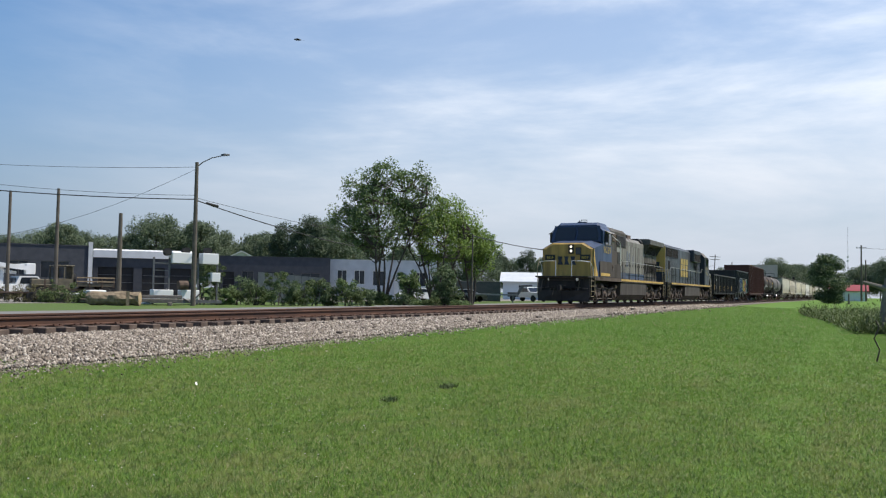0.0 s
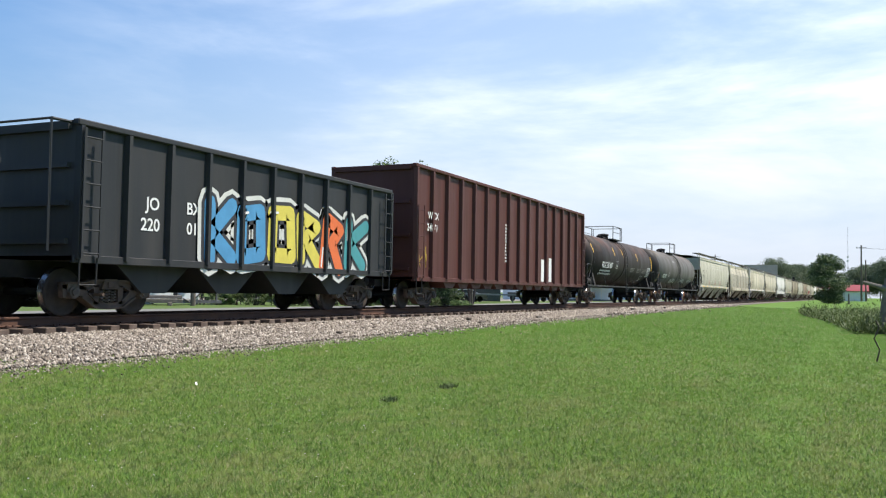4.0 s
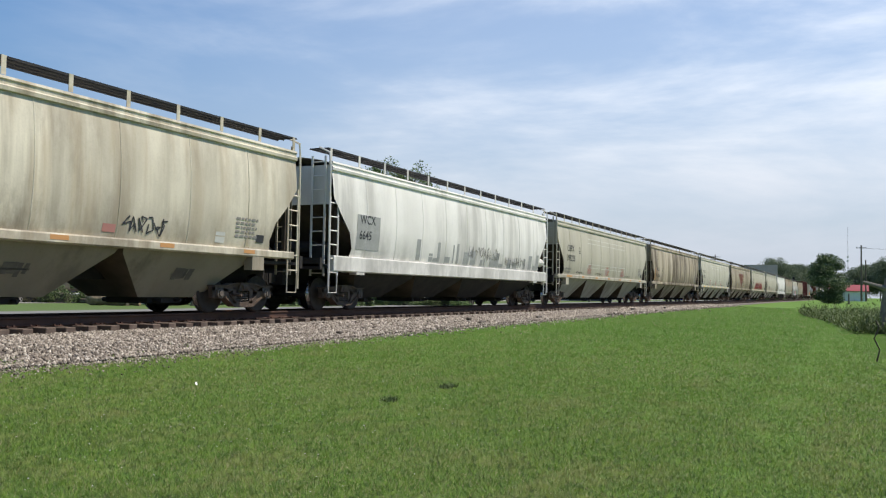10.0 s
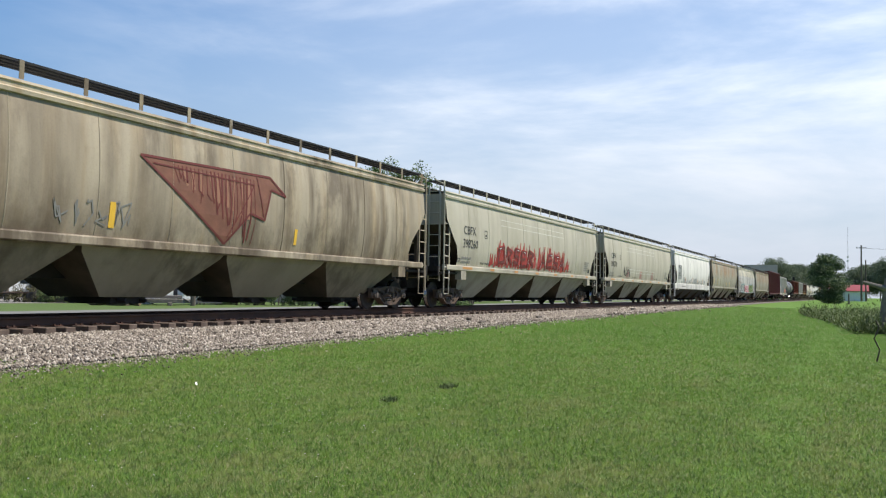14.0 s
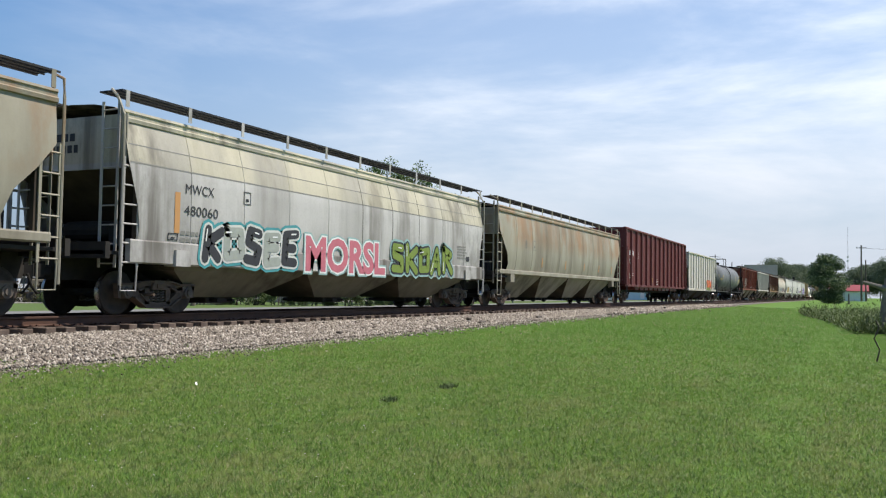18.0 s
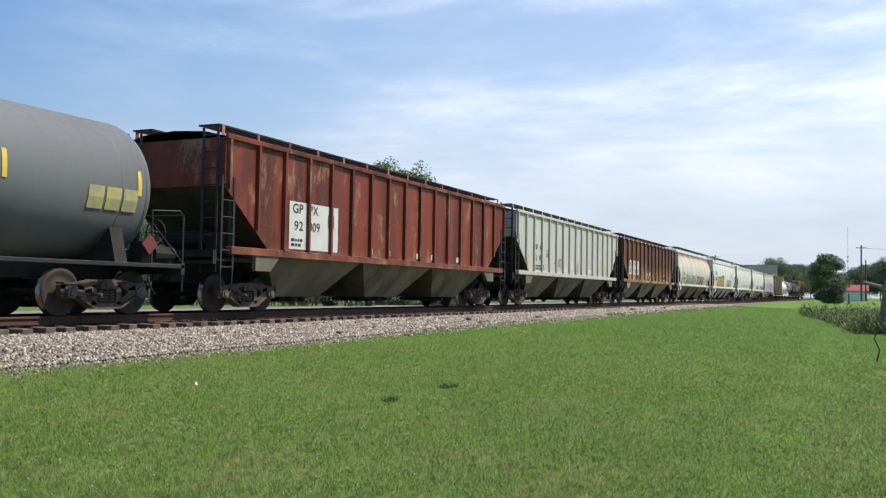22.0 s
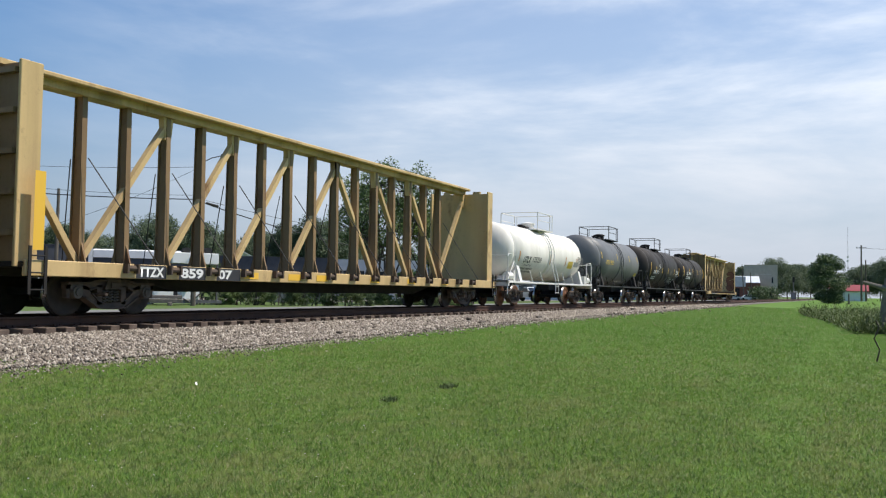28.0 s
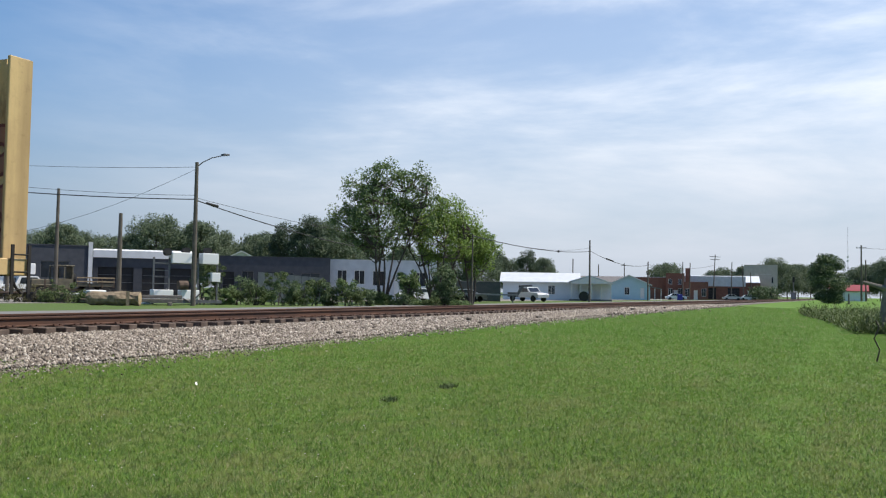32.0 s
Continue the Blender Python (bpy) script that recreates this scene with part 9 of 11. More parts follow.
SIDING_BLUE = surface("light_blue_siding", (0.44, 0.61, 0.65), (0.40, 0.57, 0.61), 1.0, 0.8, 0, 20, 0.05)
SHINGLE = surface("grey_shingle_roof", (0.16, 0.15, 0.15), (0.21, 0.20, 0.19), 2.0, 0.95, 0, 20, 0.2)
BRICK = surface("red_brick_wall", (0.24, 0.11, 0.075), (0.19, 0.085, 0.06), 1.2, 0.9, 0, 12, 0.1)
BEIGE = surface("beige_render", (0.58, 0.50, 0.42), (0.50, 0.43, 0.36), 1.0, 0.9, 0, 20, 0.05)
DARK_OPEN = surface("dark_opening", (0.015, 0.015, 0.017), (0.028, 0.027, 0.027), 1.0, 0.7, 0, 20, 0.0)
RED_ROOF = surface("red_metal_roof", (0.30, 0.045, 0.048), (0.25, 0.04, 0.042), 1.0, 0.5)
GREY_METAL = surface("grey_metal_siding", (0.27, 0.265, 0.26), (0.21, 0.21, 0.205), 1.0, 0.6)
POLE_WOOD = surface("weathered_pole_wood", (0.145, 0.125, 0.10), (0.10, 0.085, 0.068), 2.0, 0.9, 0, 30, 0.2)
OLIVE = surface("faded_olive_paint", (0.085, 0.080, 0.058), (0.165, 0.140, 0.098), 3.0, 0.85)
TYRE = surface("tyre_rubber", (0.018, 0.018, 0.018), (0.028, 0.027, 0.026), 4.0, 0.9)
CAR_WHITE = plain("white_car_paint", (0.74, 0.74, 0.73), 0.3)
CAR_SILVER = plain("silver_car_paint", (0.42, 0.43, 0.44), 0.3, 0.4)
CONCRETE = surface("grey_paved_road", (0.20, 0.19, 0.175), (0.15, 0.145, 0.135), 0.7, 0.95, 0, 25, 0.1)
GRAVEL = surface("gravel_lot", (0.26, 0.24, 0.205), (0.18, 0.165, 0.14), 0.8, 0.95, 0, 25, 0.2)
BARK = surface("grey_brown_bark", (0.075, 0.06, 0.048), (0.11, 0.09, 0.075), 6.0, 0.95, 0, 30, 0.4, 0.02)
DEAD_WOOD = surface("weathered_dead_wood", (0.24, 0.21, 0.18), (0.15, 0.13, 0.11), 5.0, 0.95, 0, 30, 0.4, 0.02)
LOG = surface("cut_log_bark", (0.30, 0.235, 0.155), (0.17, 0.13, 0.085), 5.0, 0.95, 0, 30, 0.3, 0.02)
CUT_WOOD = surface("pale_cut_wood", (0.46, 0.35, 0.21), (0.36, 0.26, 0.15), 6.0, 0.9, 0, 30, 0.2)
LEAF_MAIN = leaf_mat("leaf_mid_green", (0.088, 0.140, 0.045), (0.180, 0.250, 0.090), 0.55, 0.3, 0.35)
LEAF_YELLOW = leaf_mat("leaf_yellow_green", (0.138, 0.221, 0.038), (0.277, 0.377, 0.089), 0.55, 0.3, 0.35)
LEAF_DARK = leaf_mat("leaf_dark_green", (0.066, 0.105, 0.045), (0.138, 0.188, 0.082), 0.55, 0.3, 0.35)
# far leaves: distance haze mixed into the colour as a greyer green
LEAF_FAR = leaf_mat("leaf_hazed_green", (0.085, 0.118, 0.066), (0.170, 0.215, 0.122), 0.55, 0.3, 0.35)
LEAF_PINE = leaf_mat("pine_green", (0.052, 0.078, 0.046), (0.095, 0.132, 0.075), 0.55, 0.3, 0.35)
WEED = leaf_mat("weed_green", (0.060, 0.095, 0.030), (0.150, 0.190, 0.070), 0.55, 0.3, 0.35)
WEED_DRY = leaf_mat("weed_dry", (0.13, 0.12, 0.06), (0.22, 0.20, 0.11))
GLEAM = glass_mat("window_glass", (0.02, 0.024, 0.03))
STEEL_DARK = surface("dark_galvanised", (0.10, 0.10, 0.105), (0.16, 0.16, 0.16), 3.0, 0.5, 0.3)

NORTH = -0.55


def site(az, dist, z=NORTH, turn=0.0):
    """A pose at a bearing (degrees from north towards east) and distance from the viewpoint, facing it."""
    a = radians(az)
    return pose(EYE[0] + dist * math.sin(a), EYE[1] + dist * math.cos(a), z, rz=-az + turn)


def put(ob, az, dist, z=NORTH, turn=0.0):
    ob.matrix_basis = site(az, dist, z, turn)
    return ob


# ---- roads and lots ----
def slab(name, poly, z, mat, label, category):
    bm = prism(bmesh.new(), poly, z - 0.25, z, "z")
    tagged(part(name, bm, mat), label, category, kind="structure")


slab("road", [(-200, 12.6), (600, 12.6), (600, 17.0), (-200, 17.0)], NORTH + 0.03, CONCRETE, "grey paved street along the railway", "road")
slab("pavement", [(62, 27.5), (230, 21.5), (230, 40), (100, 60), (62, 44)], NORTH + 0.025, GRAVEL, "gravel parking lot in front of the houses", "lot")
slab("pavement", [(15, 33), (52, 29.5), (72, 36), (80, 60), (10, 60)], NORTH + 0.026, GRAVEL, "gravel yard in front of the garages", "lot")


# ---- buildings ----
def wall_with_openings(parent, w, h, openings, mat, t=0.25, name="wall", x0=None):
    """A front wall from x0 with openings (xa, xb, za, zb, kind); each opening gets its frame and panes or a door."""
    x0 = -w / 2 if x0 is None else x0
    bm = bmesh.new()
    bx = sorted({x0, x0 + w, *(q for o in openings for q in o[:2])})
    bz = sorted({0.0, h, *(q for o in openings for q in o[2:4])})
    for xa, xb in zip(bx[:-1], bx[1:]):
        for za, zb in zip(bz[:-1], bz[1:]):
            cx, cz = (xa + xb) / 2, (za + zb) / 2
            if not any(o[0] < cx < o[1] and o[2] < cz < o[3] for o in openings):
                box(bm, xa, xb, 0, t, za, zb)
    bmesh.ops.remove_doubles(bm, verts=bm.verts, dist=0.001)
    part(name, bm, mat, parent)
    for xa, xb, za, zb, kind in openings:
        if kind == "window":
            bm = bmesh.new()
            f = 0.06
            box(bm, xa, xa + f, 0.05, 0.15, za, zb)
            box(bm, xb - f, xb, 0.05, 0.15, za, zb)
            box(bm, xa, xb, 0.05, 0.15, za, za + f)
            box(bm, xa, xb, 0.05, 0.15, zb - f, zb)
            box(bm, (xa + xb) / 2 - 0.025, (xa + xb) / 2 + 0.025, 0.05, 0.15, za, zb)
            win = part("window", bm, MAT["white"] if mat not in (BLOCK_GREY,) else STEEL_DARK, parent)
            part("pane", box(bmesh.new(), xa + f, xb - f, 0.09, 0.11, za + f, zb - f), GLEAM, win)
        else:
            dr = part("garage_door" if kind == "garage" else "door", box(bmesh.new(), xa + 0.02, xb - 0.02, 0.14, 0.20, za, zb - 0.02), DARK_OPEN if kind == "garage" else MAT["white"], parent)
            if kind == "garage":
                bm = bmesh.new()
                for k in range(1, 4):
                    z = za + (zb - za) * k / 4
                    box(bm, xa + 0.04, xb - 0.04, 0.125, 0.14, z - 0.02, z + 0.02)
                part("door_rail", bm, STEEL_DARK, dr)


def block_building(name, w, d, h, mat, openings, label, parapet=0.3, roof=None, cap=None):
    b = empty(name, label=label, category="building")
    wall_with_openings(b, w, h, openings, mat)
    for nm, q in (("side_wall", (-w / 2, -w / 2 + 0.25, 0.25, d)), ("side_wall", (w / 2 - 0.25, w / 2, 0.25, d)), ("back_wall", (-w / 2 + 0.25, w / 2 - 0.25, d - 0.25, d))):
        part(nm, box(bmesh.new(), *q, 0, h), mat, b)
    part("roof", box(bmesh.new(), -w / 2 + 0.25, w / 2 - 0.25, 0.25, d - 0.25, h - parapet - 0.2, h - parapet), roof or SHINGLE, b)
    part("coping", box(bmesh.new(), -w / 2 - 0.04, w / 2 + 0.04, -0.05, 0.32, h, h + 0.08), cap or mat, b)
    return b


def gable_house(name, w, d, h, ridge, wall, roof, openings, label, axis="x", over=0.4, category="house"):
    """A house whose ridge runs along x (eaves to the front) or along y (gable to the front)."""
    b = empty(name, label=label, category=category)
    wall_with_openings(b, w, h, openings, wall)
    for nm, q in (("side_wall", (-w / 2, -w / 2 + 0.2, 0.25, d)), ("side_wall", (w / 2 - 0.2, w / 2, 0.25, d)), ("back_wall", (-w / 2 + 0.2, w / 2 - 0.2, d - 0.2, d))):
        part(nm, box(bmesh.new(), *q, 0, h), wall, b)
    t = 0.12
    if axis == "x":
        sec = [(-over, h - 0.12), (d / 2, ridge), (d + over, h - 0.12), (d + over, h - 0.12 - t), (d / 2, ridge - t), (-over, h - 0.12 - t)]
        part("roof", prism(bmesh.new(), sec, -w / 2 - over, w / 2 + over, "x"), roof, b)
        for x in (-w / 2, w / 2 - 0.2):
            part("gable", prism(bmesh.new(), [(0, h), (d / 2, ridge - t), (d, h)], x, x + 0.2, "x"), wall, b)
        bm = bmesh.new()
        x = -w / 2 - over
        while x < w / 2 + over:
            loft(bm, [[(x, -over, h - 0.10), (x + 0.04, -over, h - 0.10)], [(x, d / 2, ridge + 0.02), (x + 0.04, d / 2, ridge + 0.02)]])
            x += 0.45
        part("roof_seam", bm, roof, b)
    else:
        sec = [(-w / 2 - over, h - 0.12), (0, ridge), (w / 2 + over, h - 0.12), (w / 2 + over, h - 0.12 - t), (0, ridge - t), (-w / 2 - over, h - 0.12 - t)]
        part("roof", prism(bmesh.new(), sec, -over, d + over), roof, b)
        for y in (0, d - 0.2):
            part("gable", prism(bmesh.new(), [(-w / 2, h), (0, ridge - t), (w / 2, h)], y, y + 0.2), wall, b)
        part("bargeboard", prism(bmesh.new(), [(-w / 2 - over, h - 0.26), (0, ridge - t - 0.02), (w / 2 + over, h - 0.26), (w / 2 + over, h - 0.10), (0, ridge + 0.04), (-w / 2 - over, h - 0.10)], -over - 0.06, -over), MAT["white"], b)
    return b


def build_town():
    # dark grey garage range by the yard
    b = block_building("garage_building", 12.6, 14, 4.55, BLOCK_GREY, [(-5.6, -4.2, 1.9, 3.2, "window"), (-3.2, -1.6, 1.9, 3.2, "window"), (-0.2, 1.4, 1.9, 3.2, "window"), (2.3, 4.6, 1.7, 3.2, "window")], "dark grey block garage with a row of windows", roof=ROOF_WHITE)
    part("pilaster", box(bmesh.new(), 6.1, 6.45, -0.12, 0.0, 0, 4.95), WALL_WHITE, b)
    put(b, 39.3, 84)
    b = block_building("garage_building", 9.4, 12, 3.95, BLOCK_GREY, [(-4.25, -1.0, 0, 2.95, "garage"), (-0.2, 1.9, 0, 2.95, "garage"), (2.4, 4.4, 0, 2.95, "garage")], "dark grey garage with bays and a white roof edge", roof=ROOF_WHITE, cap=ROOF_WHITE)
    part("fascia", prism(bmesh.new(), [(-0.14, 3.86), (-0.14, 4.55), (0.0, 4.68), (8.0, 4.72), (8.0, 4.6), (0.1, 4.55), (0.0, 3.86)], -4.7, 4.7, "x"), ROOF_WHITE, b, "white roof edge")
    put(b, 46.65, 92)
    b = block_building("workshop_building", 12.0, 14, 4.55, BLOCK_GREY, [(-5.6, -4.4, 0, 2.9, "garage"), (-3.6, -2.3, 1.2, 3.0, "window"), (-1.9, 0.4, 0, 2.9, "garage"), (1.2, 2.0, 1.2, 2.9, "window"), (2.8, 4.9, 1.3, 2.9, "window")], "dark grey workshop with dark doors and windows", roof=SHINGLE)
    put(b, 54.5, 100)
    b = block_building("workshop_building", 12.4, 14, 4.45, WALL_WHITE, [(-5.0, -3.9, 1.75, 3.35, "window"), (-3.1, -1.9, 1.75, 3.35, "window"), (-1.0, 0.3, 1.6, 3.3, "window"), (1.4, 2.6, 0, 2.6, "door"), (3.6, 5.0, 1.6, 3.2, "window")], "white painted workshop with dark windows", roof=SHINGLE)
    put(b, 61.2, 101, turn=-3)
    b = gable_house("house", 5.5, 9, 5.8, 7.2, WALL_WHITE, ROOF_WHITE, [(-1.2, -0.2, 3.2, 4.4, "window")], "white gabled house beyond the workshops", axis="y")
    put(b, 52.4, 150)
    # slanted grey wall panel among the shrubs
    f = empty("corrugated_fence", label="weathered grey metal fence among shrubs", category="fence")
    for k in range(9):
        x = -2.6 + k * 0.6
        bm = prism(bmesh.new(), [(x, 0), (x + 0.58, 0), (x + 0.58, 2.45 - 0.045 * k), (x, 2.48 - 0.045 * k)], 0.0, 0.04)
        part("panel", bm, GREY_METAL, f)
    put(f, 55.4, 76)

    # white house with metal roof and porch
    b = gable_house("house", 11.6, 8.0, 2.95, 4.35, SIDING_PALE, METAL_ROOF, [(-3.4, -2.4, 0.9, 2.3, "window"), (1.2, 2.3, 0.9, 2.3, "window")], "pale blue-white house with a metal roof", axis="x", over=0.5)
    bm = bmesh.new()
    for k in range(14):
        box(bm, -5.8, 5.8, -0.015, 0.0, 0.18 + k * 0.2, 0.20 + k * 0.2)
    part("siding_lap", bm, SIDING_PALE, b)
    put(b, 71.35, 140)
    p = empty("porch", label="white open porch with a metal roof and posts", category="porch")
    part("roof", prism(bmesh.new(), [(-3.0, 2.95), (0.2, 3.9), (3.6, 2.75), (3.6, 2.62), (0.2, 3.75), (-3.0, 2.82)], -0.5, 4.5), METAL_ROOF, p)
    part("porch_gable", prism(bmesh.new(), [(-2.6, 2.85), (0.2, 3.72), (3.2, 2.75), (3.2, 2.6), (-2.6, 2.6)], -0.46, -0.36), MAT["white"], p)
    for x in (-2.6, -1.2, 0.4, 1.9, 3.3):
        part("post", box(bmesh.new(), x - 0.08, x + 0.08, -0.3, -0.14, 0, 2.95 - 0.06 * abs(x)), MAT["white"], p)
    part("porch_floor", box(bmesh.new(), -2.9, 3.5, -0.4, 4.2, 0, 0.25), CONCRETE, p)
    part("back_wall", box(bmesh.new(), -2.8, 3.3, 3.8, 4.0, 0.25, 2.9), SIDING_PALE, p)
    put(p, 74.4, 137)
    # light blue house
    b = gable_house("house", 8.2, 9.0, 3.1, 5.0, SIDING_BLUE, SHINGLE, [(-0.9, 0.1, 1.0, 2.5, "window"), (2.2, 3.0, 0.3, 2.4, "door")], "light blue gabled house with white trim", axis="y")
    part("porch_roof", prism(bmesh.new(), [(3.6, 2.9), (6.4, 2.3), (6.4, 2.18), (3.6, 2.75)], -0.2, 3.0), SHINGLE, b)
    for x in (5.0, 6.2):
        part("porch_post", box(bmesh.new(), x - 0.07, x + 0.07, -0.1, 0.04, 0, 2.3), MAT["white"], b)
    put(b, 76.9, 182)
    b = gable_house("house", 9.0, 8.0, 3.2, 5.0, SIDING_BLUE, SHINGLE, [(-2.0, -1.0, 1.0, 2.4, "window")], "low blue house wing with a shingle roof", axis="x")
    put(b, 75.2, 196)
    b = block_building("shop_building", 22, 16, 5.6, BRICK, [], "long low brick shop with a flat white roof", roof=ROOF_WHITE, cap=ROOF_WHITE)
    put(b, 77.6, 238)
    # brick shops down the street
    for az, d, w, h, lab in ((79.7, 236, 4.6, 6.6, "red brick shop front"), (80.9, 232, 6.2, 4.4, "low red brick shop")):
        b = block_building("shop_building", w, 12, h, BRICK, [(-w / 2 + 0.6, -w / 2 + 1.7, 0.8, 2.8, "window"), (-0.4, 0.6, 0, 2.4, "door"), (w / 2 - 1.6, w / 2 - 0.5, 0.8, 2.8, "window")] + ([(-w / 2 + 0.6, -w / 2 + 1.5, 3.8, 5.2, "window"), (w / 2 - 1.6, w / 2 - 0.7, 3.8, 5.2, "window")] if h > 6 else []), lab, roof=SHINGLE)
        put(b, az, d)
    c = empty("chimney", label="brick chimney on the shops", category="chimney")
    part("stack", box(bmesh.new(), -0.6, 0.6, -0.6, 0.6, 0, 8.2, bevel=0.05), BRICK, c)
    put(c, 80.45, 243)
    b = block_building("warehouse", 20.5, 18, 4.6, BRICK, [(-9.0, -6.0, 0.2, 3.2, "garage"), (-4.0, -1.0, 0.2, 3.2, "garage"), (2.0, 5.0, 0.2, 3.2, "garage"), (7.0, 9.0, 0, 2.6, "door")], "long brick warehouse under a pale metal roof", roof=METAL_ROOF, cap=METAL_ROOF)
    part("roof_slope", prism(bmesh.new(), [(0.3, 4.6), (0.3, 4.75), (9.0, 6.6), (9.0, 6.4)], -10.2, 10.2, "x"), METAL_ROOF, b)
    part("upper_wall", box(bmesh.new(), -10.25, 6.5, -0.12, 0.0, 3.6, 6.3), WALL_WHITE, b, "white painted upper wall")
    put(b, 82.35, 250)
    b = block_building("store_building", 4.2, 10, 7.2, BEIGE, [(-1.2, -0.2, 0, 2.6, "door"), (0.4, 1.5, 1.0, 2.6, "window")], "narrow cream rendered store front", roof=SHINGLE, cap=MAT["white"])
    put(b, 84.85, 262)
    b = block_building("store_building", 10.0, 16, 11.0, BEIGE, [(-4.2, -3.0, 5.2, 7.2, "window"), (-2.0, -0.8, 5.2, 7.2, "window"), (0.4, 1.6, 5.2, 7.2, "window"), (2.6, 3.8, 5.2, 7.2, "window")], "two-storey beige brick store building", roof=SHINGLE)
    put(b, 84.7, 300)
    # red-roofed shed behind the lawn
    b = gable_house("shed", 6.6, 6.0, 2.2, 3.35, SIDING_PALE, RED_ROOF, [(-2.4, -1.4, 0, 2.0, "door")], "pale metal shed with a red metal roof", axis="x", category="shed")
    put(b, 89.55, 200, -0.1)


build_town()


# ---- poles and wires ----
def utility_pole(az, d, h, r, label, arms=(), lamp=False, z=NORTH, lean=0.0, name="utility_pole"):
    p = empty(name, label=label, category="pole", group="utility poles")
    bm = bmesh.new()
    for k in range(5):
        rod(bm, (0, 0, h * k / 5), (0, 0, h * (k + 1) / 5), r * (1 - 0.35 * k / 5), 10, r * (1 - 0.35 * (k + 1) / 5))
    part("pole", bm, POLE_WOOD, p)
    for zz, w in arms:
        part("crossarm", box(bmesh.new(), -w / 2, w / 2, -0.08, 0.05, zz - 0.06, zz + 0.06), POLE_WOOD, p)
        for x in (-w / 2 + 0.1, -w / 6, w / 6, w / 2 - 0.1):
            part("insulator", rod(bmesh.new(), (x, 0, zz + 0.06), (x, 0, zz + 0.2), 0.04, 6), MAT["white"], p)
    if lamp:
        arm = [(0.05, 0, h - 0.25), (0.35, -0.02, h + 0.02), (0.9, -0.04, h + 0.32), (1.5, -0.06, h + 0.48)]
        part("lamp_arm", pipe(bmesh.new(), arm, 0.035, 6), STEEL_DARK, p)
        head = loft(bmesh.new(), [[(1.42, -0.09, h + 0.46), (1.42, 0.0, h + 0.46), (1.42, 0.0, h + 0.56), (1.42, -0.09, h + 0.56)],
                                  [(1.6, -0.17, h + 0.47), (1.6, 0.06, h + 0.47), (1.6, 0.04, h + 0.62), (1.6, -0.15, h + 0.62)],
                                  [(1.95, -0.15, h + 0.52), (1.95, 0.05, h + 0.52), (1.95, 0.02, h + 0.60), (1.95, -0.12, h + 0.60)]], close=True, caps=True)
        part("lamp_head", head, STEEL_DARK, p, "street lamp head")
    put(p, az, d, z)
    if lean:
        p.matrix_basis = p.matrix_basis @ pose(0, 0, 0, 0, lean, 0)
    return p


def at_site(az, d, z):
    a = radians(az)
    return Vector((EYE[0] + d * math.sin(a), EYE[1] + d * math.cos(a), z))


def wire(a, b, sag, r=0.02, label="thin black overhead wire between the poles"):
    pts = []
    for k in range(15):
        t = k / 14
        p = a.lerp(b, t)
        p.z -= sag * 4 * t * (1 - t)
        pts.append(p)
    tagged(part("power_line", pipe(bmesh.new(), pts, r, 4), MAT["black"]), label, "wire", "overhead wires")


